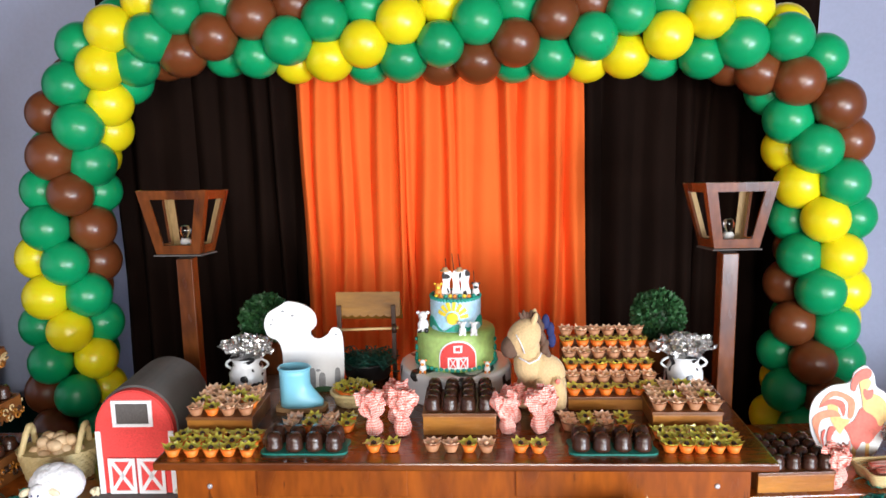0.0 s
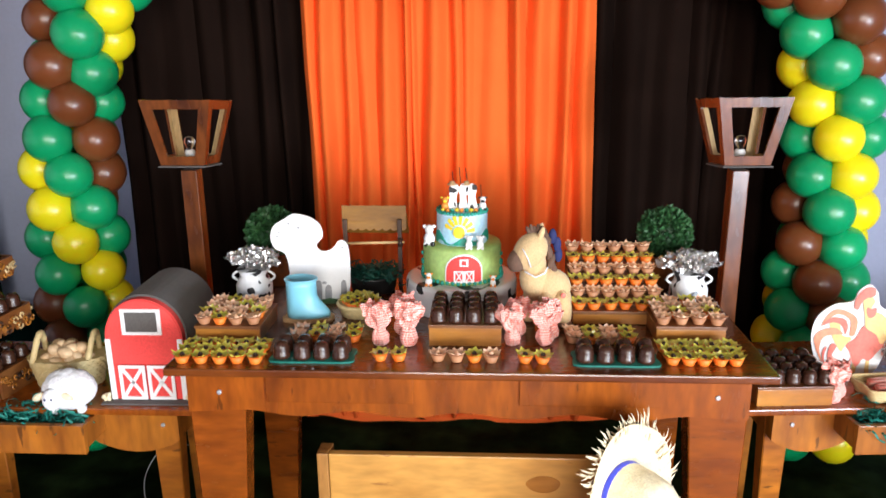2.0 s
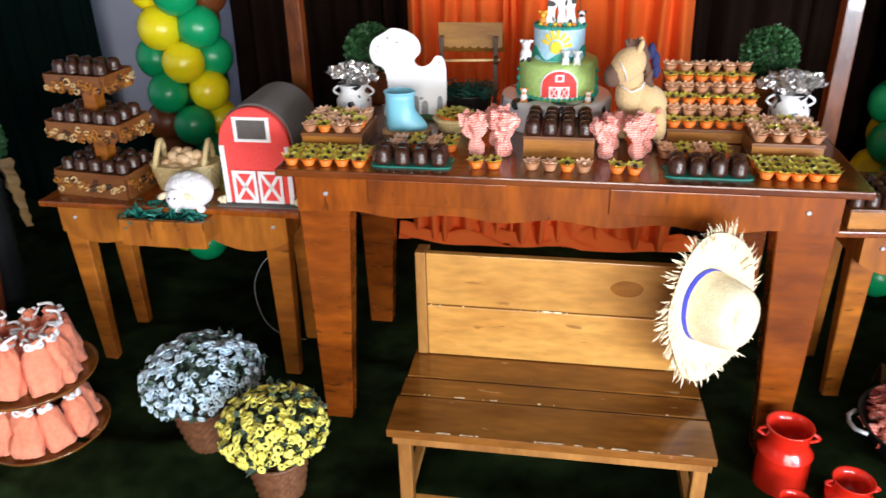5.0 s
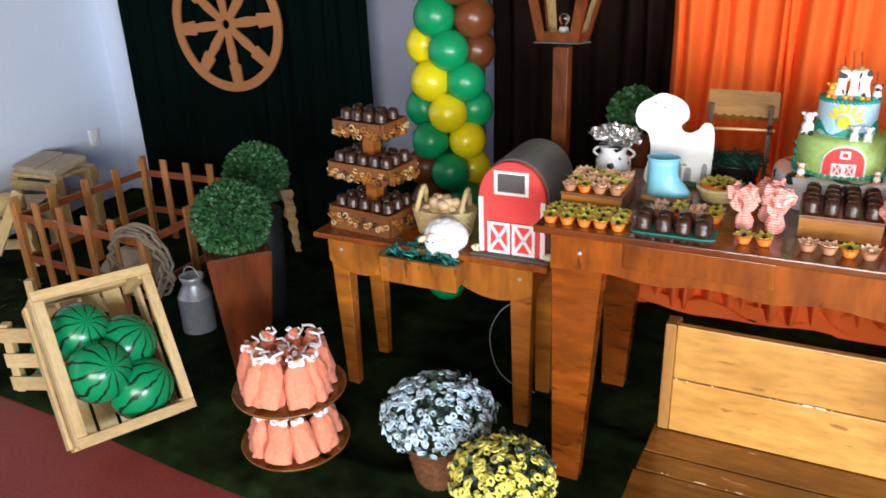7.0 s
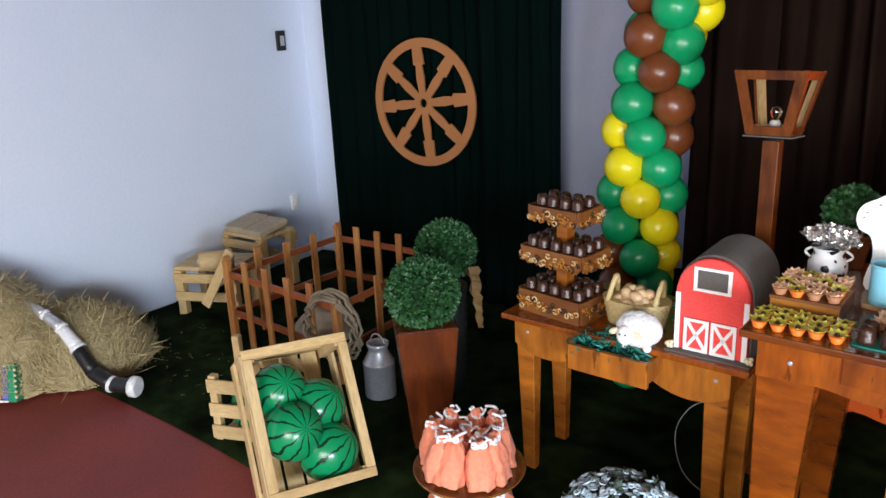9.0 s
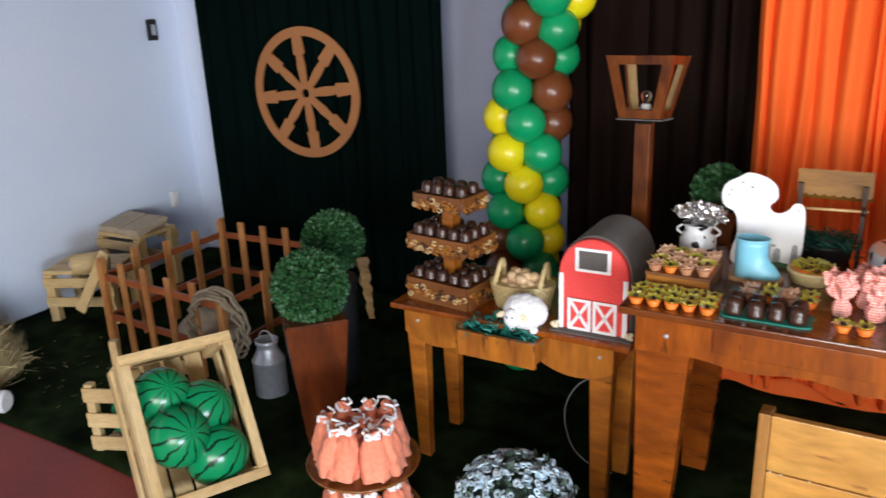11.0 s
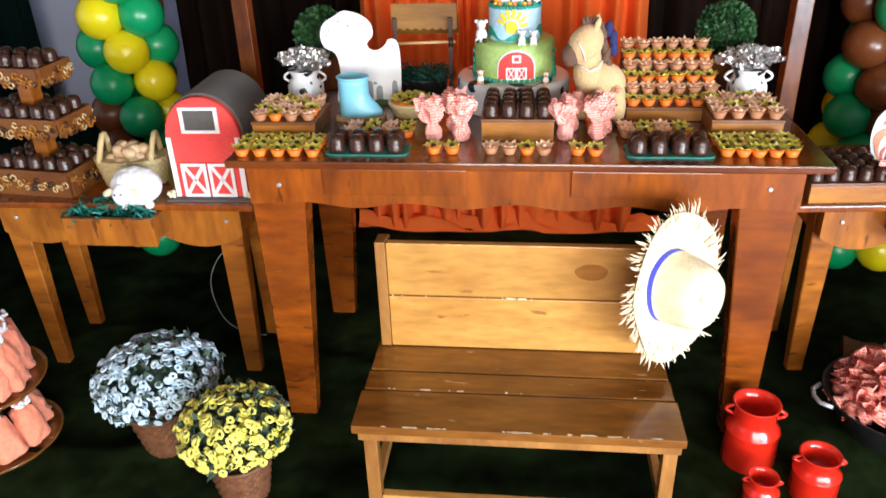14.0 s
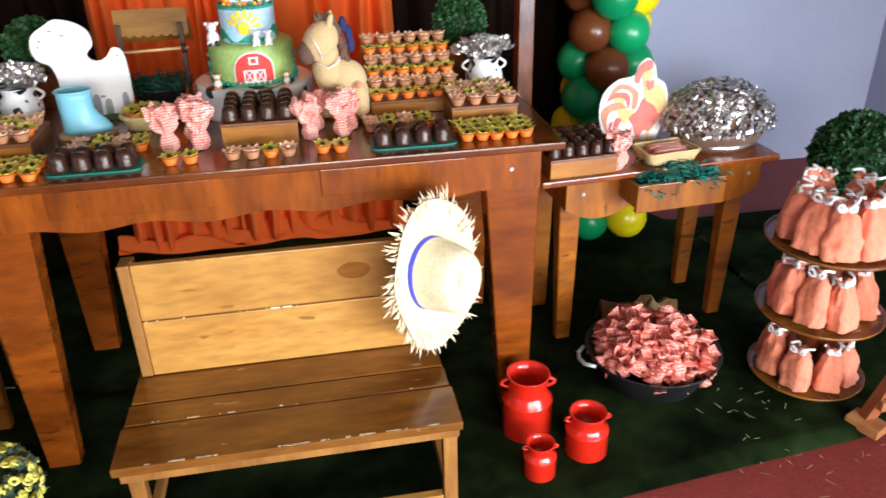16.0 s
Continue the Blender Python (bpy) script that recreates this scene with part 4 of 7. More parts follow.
for x0, lab in ((-0.372, 0), (0.327, 1)):
    t = thing("serving_tray", "teal leaf-shaped tray under chocolate bonbons", "tray", pose(x0 + 0.094, 2.045, 0.80))
    bm = B()
    o = smooth_outline([(-0.092, -0.042), (0, -0.045), (0.092, -0.042), (0.095, 0.0), (0.09, 0.037), (0, 0.04), (-0.09, 0.037), (-0.095, 0.0)])
    panel(bm, o, 0.004, Matrix.Rotation(radians(-90), 4, "X"))
    bmesh.ops.translate(bm, vec=(0, 0, 0.0042), verts=bm.verts)
    part("plate", bm, SHRED, t)
    for j in range(2):
        for i in range(4):
            bonbon(x0 + 0.024 + 0.046 * i, 2.024 + 0.040 * j, 0.8047, 1.05)

# stepped rack of sweets
rack = thing("sweet_rack", "stepped wooden rack filled with rows of paper-cup sweets", "display rack", pose(0.348, 2.262, 0.80))
for k in range(6):
    bm = B()
    z = 0.036 + 0.0195 * k
    box(bm, 0, 0.236, 0.040 * k, 0.040 * (k + 1) - 0.001, z - 0.008, z, 0.001)
    part("step", bm, BOX_EDGE, rack)
    bm = B()
    box(bm, 0.002, 0.234, 0.040 * k + 0.001, 0.040 * k + 0.007, max(0.0, z - 0.034), z - 0.008)
    part("riser", bm, BOX_X if k == 0 else BOX_EDGE, rack)
    for i in range(6):
        put(rs.choice(peach if k % 2 else gold), 0.348 + 0.020 + 0.0392 * i, 2.262 + 0.040 * k + 0.0215, 0.80 + z + 0.0004)
for x in (0.003, 0.225):
    bm = B()
    panel(bm, [(0.012, 0), (0.236, 0), (0.236, 0.12), (0.012, 0.025)], 0.008, pose(x, 0, 0) @ Matrix(((0, 1, 0, 0), (1, 0, 0, 0), (0, 0, 1, 0), (0, 0, 0, 1))))
    part("side_board", bm, BOX_EDGE, rack)


# gingham bundles
def bundle_mesh(seed, h=0.110, r=0.026):
    """A paper bundle: a round foot, a tied neck and a crumpled tuft."""
    rr = random.Random(seed)
    bm = B()
    ph = [rr.uniform(0, 6.3) for _ in range(4)]
    key = [(0.6, 0.0), (0.88, 0.06), (0.98, 0.18), (0.85, 0.29), (0.62, 0.36), (0.52, 0.40), (0.85, 0.47), (1.15, 0.56), (1.3, 0.68), (1.3, 0.80), (1.25, 0.91), (1.1, 1.0), (0.7, 0.93), (0.35, 0.78)]
    prof = []
    for (ra, za), (rb, zb) in zip(key, key[1:]):
        prof += [(ra * r, za * h), ((ra + rb) / 2 * r, (za + zb) / 2 * h)]
    lathe(bm, prof + [(0.3 * r, 0.7 * h)], 48, ripple=lambda a, k: 1 + (0.05 if k < 8 else 0.17) * math.sin(5 * a + ph[0] + 0.12 * k) + (0.03 if k < 8 else 0.10) * math.sin(9 * a + ph[1] - 0.2 * k), cap=False)
    for v in bm.verts:
        loose = min(1.0, max(0.15, (v.co.z / h - 0.38) * 3))
        p = v.co.copy()
        v.co += 0.020 * loose * noise.noise_vector(p * 44 + Vector((seed * 7.0, 0, 0))) + 0.012 * loose * noise.noise_vector(p * 120 + Vector((0, seed * 3.0, 0)))
        v.co.z = max(0.0, v.co.z)
    for f in bm.faces:
        f.smooth = False
    return bm


bundles = [mesh_of("gingham_bag", bundle_mesh(s), GINGHAM) for s in (1, 2, 3)]


def bundle(x, y, z, s, tilt, turn, k):
    ob = new("gingham_bag", bundles[k % 3])
    ob.matrix_basis = pose(x, y, z, tilt[0], tilt[1], turn) @ Matrix.Diagonal((0.86 * s, 0.86 * s, 1.04 * s, 1))
    sm = ob.modifiers.new("cloth", "SOLIDIFY")
    sm.thickness = 0.0012
    tagged(ob, "red and white gingham paper bundle twisted at the top", "gift bundle", "gingham bundles")


for k, (x, y, s, tx, ty, tz) in enumerate(((-0.128, 2.115, 0.92, -4, -6, 0), (-0.062, 2.112, 0.94, -3, 9, 70), (-0.085, 2.185, 0.88, 4, 4, 140), (0.192, 2.125, 0.84, -3, -7, 30), (0.208, 2.19, 0.80, 5, 3, 200), (0.268, 2.125, 0.92, -4, 5, 100), (0.290, 2.18, 0.78, 2, 10, 260))):
    bundle(x, y, 0.801, s, (tx, ty), tz, k)
bundle(1.019, 2.244, 0.601, 0.88, (-3, 3), 40, 1)
bundle(1.050, 2.275, 0.601, 0.83, (3, 8), 140, 2)


# ---- centre pieces on the main table ----
stand = thing("cake_stand", "round white cake stand with black cow patches", "cake stand", pose(0.058, 2.425, 0.80))
bm = B()
lathe(bm, [(0.150, 0.0), (0.153, 0.004), (0.153, 0.072), (0.150, 0.080), (0.142, 0.082)], 48)
part("drum", bm, COW_BIG, stand)


def on_drum(r, z, ang):
    """A frame on a drum's side: x to the right, z up, y into the drum, ang degrees round from the front."""
    return Matrix.Rotation(radians(ang), 4, "Z") @ Matrix.Translation((0, -r, z))


def curved(bm, outline, r, z, ang, thick=0.002, index=0):
    """A thin cut-out laid round a drum."""
    k = len(bm.verts)
    panel(bm, outline, thick, None, index)
    bm.verts.ensure_lookup_table()
    fresh = set(bm.verts[k:])
    for step in range(-6, 7):
        geom = [g for g in list(bm.verts) + list(bm.edges) + list(bm.faces)
                if (g in fresh if isinstance(g, bmesh.types.BMVert) else all(v in fresh for v in g.verts))]
        cut = bmesh.ops.bisect_plane(bm, geom=geom, plane_co=(step * 0.0075 + 0.0003, 0, 0), plane_no=(1, 0, 0))
        fresh |= {g for g in cut["geom_cut"] if isinstance(g, bmesh.types.BMVert)}
    bmesh.ops.triangulate(bm, faces=[f for f in bm.faces if len(f.verts) > 4])
    for v in fresh:
        a = v.co.x / r + radians(ang)
        q = r + thick - v.co.y
        v.co = Vector((q * math.sin(a), -q * math.cos(a), z + v.co.z))


cake = thing("birthday_cake", "two-tier farm birthday cake with red barn, sun and animal figures", "cake", pose(0.060, 2.425, 0.8825) @ Matrix.Diagonal((1, 1, 1.07, 1)))
bm = B()
lathe(bm, [(0.106, 0.0), (0.107, 0.003), (0.107, 0.082), (0.104, 0.090), (0.06, 0.092)], 48)
part("lower_tier", bm, CAKE_GREEN, cake, "pale green lower tier")
bm = B()
rc = random.Random(4)
for k in range(46):
    a = 2 * math.pi * k / 46
    ball(bm, (0.109 * math.cos(a), 0.109 * math.sin(a), 0.005 + 0.003 * rc.random()), 0.0058, 7, 5)
part("icing_border", bm, CAKE_TEAL, cake, "teal piped icing border")
def barn_shape(w, h0, rise, z0):
    return [(-w, z0)] + [(w * math.cos(math.pi - math.pi * k / 12), h0 + rise * math.sin(math.pi * k / 12)) for k in range(13)] + [(w, z0)]


bm = B()
curved(bm, barn_shape(0.050, 0.030, 0.044, 0.0), 0.107, 0.008, 4, 0.0025)
relief = part("barn_relief", bm, WHITE, cake, "red sugar barn with white trim")
bm = B()
curved(bm, barn_shape(0.046, 0.030, 0.040, 0.003), 0.107, 0.008, 4, 0.004)
part("barn_front", bm, RED_FELT, relief, "red sugar barn front")
for w, z0, z1, th, mat, name in ((0.011, 0.044, 0.062, 0.005, WHITE, "window_frame"), (0.006, 0.048, 0.058, 0.006, RED_FELT, "window_pane")):
    bm = B()
    curved(bm, [(-w, z0), (w, z0), (w, z1), (-w, z1)], 0.107, 0.008, 4, th)
    part(name, bm, mat, relief)
for s in (-1, 1):
    for o in ([(0, 0.003), (0.004, 0.003), (0.004, 0.032), (0, 0.032)], [(0.022, 0.003), (0.026, 0.003), (0.026, 0.032), (0.022, 0.032)], [(0.004, 0.029), (0.022, 0.029), (0.022, 0.032), (0.004, 0.032)], [(0.004, 0.003), (0.022, 0.003), (0.022, 0.006), (0.004, 0.006)], [(0.004, 0.006), (0.007, 0.006), (0.022, 0.029), (0.019, 0.029)], [(0.022, 0.006), (0.019, 0.006), (0.004, 0.029), (0.007, 0.029)]):
        bm = B()
        curved(bm, [(s * a, b) for a, b in o][::s], 0.107, 0.008, 4, 0.0055)
        part("door_trim", bm, WHITE, relief)
for a in (-78, 76):
    bm = B()
    for k in range(3):
        lathe(bm, [(0.010 - 0.003 * k, 0), (0.012 - 0.003 * k, 0.003), (0.008 - 0.002 * k, 0.006)], 12, on_drum(0.107, 0.02 + 0.022 * k, a).translation, m=Matrix.Rotation(radians(a), 3, "Z") @ Matrix.Rotation(radians(90), 3, "X"))
    part("rosette", bm, CAKE_TEAL, cake, "teal icing rosettes")
bm = B()
lathe(bm, [(0.068, 0.0915), (0.069, 0.094), (0.069, 0.168), (0.066, 0.172), (0.03, 0.173)], 40)
part("upper_tier", bm, CAKE_BLUE, cake, "sky-blue upper tier")
bm = B()
hill = [(-0.10, 0.0)] + [(-0.10 + 0.2 * k / 20, 0.016 + 0.010 * math.sin(0.8 * k) + 0.008 * math.cos(0.37 * k)) for k in range(21)] + [(0.10, 0.0)]
curved(bm, hill, 0.069, 0.094, 5, 0.003)
part("hills", bm, CAKE_TEAL, cake, "teal green sugar hills")
bm = B()
curved(bm, [(0.015 * math.cos(2 * math.pi * k / 20), 0.015 * math.sin(2 * math.pi * k / 20)) for k in range(20)], 0.069, 0.128, -5, 0.005)
for k in range(7):
    a = radians(8 + 25 * k)
    u, w = Vector((math.cos(a), math.sin(a))), Vector((-math.sin(a), math.cos(a))) * 0.0035
    pts = [u * 0.02 - w, u * 0.042 - w * 1.4, u * 0.042 + w * 1.4, u * 0.02 + w]
    curved(bm, [(p.x, p.y) for p in pts], 0.069, 0.128, -5, 0.003)
part("sun_relief", bm, SUN_YELLOW, cake, "yellow sugar sun with rays")
bm = B()
for k in range(44):
    a = 2 * math.pi * k / 44
    ball(bm, (0.066 * math.cos(a), 0.066 * math.sin(a), 0.172), 0.0055, 7, 5)
part("icing_border", bm, CAKE_TEAL, cake, "green piped icing rim")


def figure(x, y, z, s, mats, label, kind_name):
    """A small moulded animal: body, head, ears and feet in one piece."""
    bm = B()
    ball(bm, (0, 0, 0.010), 0.010, 10, 7, (1, 0.9, 1.15))
    ball(bm, (0, -0.003, 0.026), 0.008, 10, 7)
    ball(bm, (0, -0.010, 0.0235), 0.0042, 8, 6, (1.3, 1, 0.9), index=1)
    for q in (-1, 1):
        ball(bm, (0.008 * q, -0.001, 0.031), 0.003, 7, 5, (1.3, 0.8, 1), index=1)
        ball(bm, (0.006 * q, -0.008, 0.003), 0.0042, 7, 5, index=1)
    part(kind_name, bm, mats, cake, label, at=pose(x, y, z) @ Matrix.Diagonal((s, s, s, 1)))


figure(-0.086, -0.052, 0.092, 1.55, [COW_BIG, COW], "black and white sugar cow", "cow_figure")
for x in (0.020, 0.050):
    figure(x, -0.086, 0.091, 1.0, [WHITE, WHITE], "white sugar sheep", "sheep_figure")
figure(-0.086, -0.100, -0.0005, 1.0, [WHITE, SKIN_ORANGE], "white sugar hen with orange feet", "hen_figure")
figure(0.084, -0.102, -0.0005, 0.85, [WHITE, SKIN_ORANGE], "white sugar hen with orange beak", "hen_figure")
for k, (x, y) in enumerate(((-0.045, -0.022), (0.056, -0.018))):
    figure(x, y, 0.174, 1.05, [SKIN_ORANGE if k == 0 else WHITE, SUN_YELLOW if k == 0 else BLACK], "small sugar farm animal", "animal_figure")
bm = B()
for x, w, lean in ((-0.026, 0.012, 0.18), (0.004, 0.011, 0.0), (0.030, 0.013, -0.16)):
    panel(bm, smooth_outline([(-w, 0), (w, 0), (w * 0.7, 0.036), (w * 1.2, 0.060), (0, 0.070), (-w * 1.1, 0.058), (-w * 0.8, 0.034)], 4), 0.010, pose(x, -0.022, 0.172, 0, math.degrees(lean) * 0.5, 0))
part("topper", bm, COW, cake, "cow-patterned sugar topper")
bm = B()
for k in range(9):
    ball(bm, (-0.05 + 0.0125 * k, -0.040 + 0.008 * rc.random(), 0.177), 0.006, 7, 5, index=k % 3)
part("topper_trim", bm, [SUN_YELLOW, SKIN_ORANGE, CAKE_TEAL], cake, "coloured sugar balls")
for x, zt, dx in ((-0.020, 0.268, -0.006), (0.0, 0.280, -0.008), (0.021, 0.278, -0.012), (0.05, 0.235, 0.0)):
    bm = B()
    rod(bm, (x + 0.004, 0.0, 0.173), (x + dx, 0.0, zt), 0.0012, 6)
    part("stick", bm, DARK_WOOD, cake, "thin wooden stick")
for x in (-0.026, 0.012):
    bm = B()
    lathe(bm, [(0.013, 0.0), (0.014, 0.002), (0.008, 0.003), (0.007, 0.009), (0.001, 0.010)], 14, (x, -0.017, 0.238))
    part("hat_figure", bm, TAN, cake, "tiny tan sugar hat")

# plush horse, one sewn piece
bm = B()
ball(bm, (0.022, 0.006, 0.092), 0.046, 22, 14, (1.22, 0.82, 0.95), Matrix.Rotation(radians(8), 4, "Y"))
ball(bm, (-0.012, 0.0, 0.108), 0.040, 20, 12, (0.95, 0.85, 1.25), Matrix.Rotation(radians(-14), 4, "Y"))
ball(bm, (-0.018, -0.004, 0.150), 0.034, 18, 12, (0.95, 0.85, 1.3), Matrix.Rotation(radians(-10), 4, "Y"))
ball(bm, (-0.026, -0.010, 0.178), 0.042, 20, 14, (0.92, 0.85, 1.12), Matrix.Rotation(radians(42), 4, "Y"))
ball(bm, (-0.056, -0.014, 0.158), 0.027, 16, 10, (0.92, 0.95, 1.08), Matrix.Rotation(radians(35), 4, "Y"), 1)
for x, y, z, lean in ((-0.022, 0.018, 0.048, 6), (0.014, -0.026, 0.044, -2), (0.056, -0.022, 0.048, -9), (0.062, 0.028, 0.048, -6)):
    ball(bm, (x, y, z), 0.023, 16, 12, (0.95, 0.95, 2.0), Matrix.Rotation(radians(lean), 4, "Y"))
    ball(bm, (x - 0.04 * math.sin(radians(lean)), y, 0.011), 0.019, 12, 8, (1.0, 1.0, 0.55), index=1 if x > 0.03 else 0)
for k in range(9):
    ball(bm, (0.008 + 0.0036 * k, 0.006 - 0.004 * (k % 2), 0.214 - 0.0125 * k), 0.0125, 9, 7, (0.75, 1.0, 1.5), Matrix.Rotation(radians(20 * (k % 3 - 1)), 4, "Y"), 1)
for q in (-1, 1):
    ball(bm, (-0.002, 0.020 * q - 0.004, 0.220), 0.011, 9, 7, (0.7, 0.6, 1.7), Matrix.Rotation(radians(20), 4, "Y"), 0)
for k in range(5):
    ball(bm, (-0.030 + 0.007 * k, -0.006, 0.222 + 0.004 * (k % 2)), 0.009, 8, 6, (0.6, 0.8, 1.6), Matrix.Rotation(radians(-30 + 12 * k), 4, "Y"), 1)
for p in ((0.012, -0.047, 0.070), (0.054, -0.043, 0.084)):
    ball(bm, p, 0.0065, 10, 6, (1, 0.35, 1), index=2)
for p in ((0.030, 0.022, 0.205), (0.042, 0.026, 0.185), (0.046, 0.028, 0.160)):
    ball(bm, p, 0.013, 10, 7, (0.8, 0.5, 1.4), index=3)
tube(bm, [(-0.046, -0.042, 0.192), (-0.034, -0.047, 0.172), (-0.026, -0.044, 0.150)], 0.0016, 6, index=4)
tube(bm, [(-0.040, -0.036, 0.138), (-0.014, -0.042, 0.126), (0.008, -0.036, 0.134), (0.016, -0.028, 0.146)], 0.0018, 6, index=4)
solid("plush_horse", bm, [BEIGE, PLUSH_BROWN, PRINT_RED, NAVY, WHITE_YARN], "beige stuffed toy horse with brown muzzle and mane", "toy horse", pose(0.262, 2.262, 0.800) @ Matrix.Diagonal((1.03, 1.05, 1.12, 1)))

# white goat cut-out
goat = thing("animal_cutout", "white board cut-out of a lamb standing behind the boot", "cut-out", pose(-0.368, 2.40, 0.80, -4, 0, 4))
bm = B()
o = smooth_outline([(-0.055, 0.0), (0.085, 0.0), (0.112, 0.02), (0.118, 0.08), (0.116, 0.150), (0.106, 0.176), (0.088, 0.178), (0.074, 0.160), (0.054, 0.150), (0.036, 0.153), (0.028, 0.168), (0.045, 0.190), (0.040, 0.222), (0.012, 0.245), (-0.03, 0.255), (-0.055, 0.243), (-0.088, 0.222), (-0.098, 0.19), (-0.088, 0.160), (-0.060, 0.142), (-0.05, 0.09)], 5)
panel(bm, o, 0.008)
part("board", bm, WHITE, goat)
for x, z, w, h in ((0.028, 0.030, 0.007, 0.03), (0.055, 0.022, 0.007, 0.026), (0.098, 0.03, 0.006, 0.03), (-0.02, 0.03, 0.006, 0.024)):
    bm = B()
    panel(bm, smooth_outline([(x - w, z - h), (x + w, z - h), (x + w * 1.3, z + h), (x - w, z + h)], 4), 0.0015, pose(0, -0.0016, 0))
    part("print", bm, PRINT_GREY, goat, "faint grey printed drawing")
for x, z, s in ((-0.074, 0.205, 0.004), (-0.080, 0.192, 0.004), (-0.020, 0.216, 0.005), (-0.046, 0.228, 0.0045), (0.045, 0.06, 0.007), (0.098, 0.160, 0.004)):
    bm = B()
    panel(bm, smooth_outline([(x - s, z), (x, z - s * 0.5), (x + s, z), (x, z + s * 0.6)], 3), 0.0015, pose(0, -0.0016, 0))
    part("print", bm, PRINT_GREY, goat, "faint grey printed drawing")
bm = B()
panel(bm, [(0.02, 0.0), (0.112, 0.0), (0.112, 0.008), (0.06, 0.016), (0.02, 0.01)], 0.002, pose(0, -0.0024, 0))
part("print_grass", bm, LEAF, goat, "printed green grass")

# blue boot
boot = thing("rubber_boot", "light blue rubber boot used as a vase", "boot", pose(-0.398, 2.285, 0.80, 0, 0, -4) @ Matrix.Diagonal((1.12, 1.12, 1.12, 1)))
bm = B()
levels = [(0.030, 0.062, 0.050, 0.010), (0.030, 0.063, 0.050, 0.022), (0.028, 0.052, 0.040, 0.036), (0.027, 0.040, 0.032, 0.048), (0.027, 0.033, 0.027, 0.060), (0.028, 0.032, 0.028, 0.085), (0.029, 0.033, 0.029, 0.100)]
rings = []
for half, front, back_c, z in levels:
    ring = []
    for k in range(24):
        a = 2 * math.pi * k / 24
        c, s = math.cos(a), math.sin(a)
        x = 0.030 + (c * (front + 0.010) if c > 0 else c * 0.030)
        ring.append(bm.verts.new((x, s * half * (1 - 0.25 * max(0, c) ** 3), z)))
    rings.append(ring)
for a, b in zip(rings, rings[1:]):
    for k in range(24):
        bm.faces.new((a[k], a[(k + 1) % 24], b[(k + 1) % 24], b[k])).smooth = True
bm.faces.new(rings[0][::-1])
sh = part("shaft", bm, BLUE_RUBBER, boot)
md = sh.modifiers.new("wall", "SOLIDIFY"); md.thickness, md.offset = 0.003, -1
bm = B()
tube(bm, [((0.030 + (math.cos(a) * 0.043 if math.cos(a) > 0 else math.cos(a) * 0.031)), math.sin(a) * 0.030, 0.100) for a in (2 * math.pi * k / 28 for k in range(28))], 0.0028, 6, closed=True)
part("rim", bm, BLUE_RUBBER, boot)
bm = B()
o = smooth_outline([(-0.002, -0.026), (0.05, -0.030), (0.104, -0.018), (0.108, 0.0), (0.104, 0.018), (0.05, 0.030), (-0.002, 0.026), (-0.006, 0.0)], 5)
panel(bm, o, 0.010, Matrix.Translation((0, 0, 0.010)) @ Matrix.Rotation(radians(-90), 4, "X"))
part("sole", bm, TAN, boot, "tan sole")


# milk cans with foil-wrapped sweets
def milk_pot(x, y, seed, s=1.0):
    t = thing("milk_can", "white milk can with black cow spots on the table", "milk can", pose(x, y, 0.80) @ Matrix.Diagonal((s, s, s, 1)))
    bm = B()
    lathe(bm, [(0.040, 0), (0.042, 0.003), (0.042, 0.042), (0.034, 0.058), (0.031, 0.064), (0.036, 0.078), (0.038, 0.080)], 28)
    part("body", bm, COW, t)
    for q in (-1, 1):
        bm = B()
        tube(bm, [(q * (0.034 + 0.016 * math.sin(math.pi * k / 8)), 0, 0.048 + 0.026 * k / 8) for k in range(9)], 0.003, 7)
        part("handle", bm, WHITE_GLOSS, t)
    rr = random.Random(seed)
    f = thing("foil_bouquet", "sweets wrapped in crumpled silver foil", "foil sweets", pose(x, y, 0.80 + 0.0815 * s))
    bm = B()
    for _ in range(80):
        a, e = rr.uniform(0, 6.283), rr.uniform(0.0, 1.3)
        c = Vector((0.082 * math.cos(a) * math.cos(e) * rr.uniform(0.4, 1.1), 0.060 * math.sin(a) * math.cos(e) * rr.uniform(0.4, 1.1), 0.016 + 0.030 * math.sin(e)))
        k = len(bm.verts)
        q = bmesh.ops.create_grid(bm, x_segments=4, y_segments=4, size=0.013)
        rot = Euler((rr.uniform(0, 6), rr.uniform(0, 6), rr.uniform(0, 6))).to_matrix()
        for v in q["verts"]:
            v.co.z += 0.010 * noise.noise(v.co * 90 + Vector((rr.random() * 0.001, k, 0)))
            v.co = rot @ v.co + c
    rod(bm, (0, 0, 0.0), (0, 0, 0.03), 0.026, 12)
    part("foil", bm, FOIL, f)


milk_pot(-0.527, 2.425, 1, 1.2)
milk_pot(0.680, 2.42, 2, 1.22)

# wishing well
well = thing("wishing_well", "small wooden wishing-well model with a scalloped roof", "well model", pose(-0.203, 2.53, 0.80))
bm = B()
o = [(-0.096, 0.245), (0.092, 0.245), (0.094, 0.178)] + [(0.094 - 0.188 * k / 32, 0.178 - 0.006 * abs(math.sin(math.pi * 8 * k / 32))) for k in range(1, 33)]
panel(bm, o, 0.006, Matrix.Translation((0.004, -0.035, 0.010)) @ Matrix.Rotation(radians(-16), 4, "X"))
part("roof", bm, WELL_WOOD, well, "ochre roof board with a scalloped edge")
bm = B()
panel(bm, [(-0.094, 0.0), (0.094, 0.0), (0.094, 0.08), (-0.094, 0.08)], 0.006, Matrix.Translation((0.004, 0.085, 0.150)) @ Matrix.Rotation(radians(35), 4, "X"))
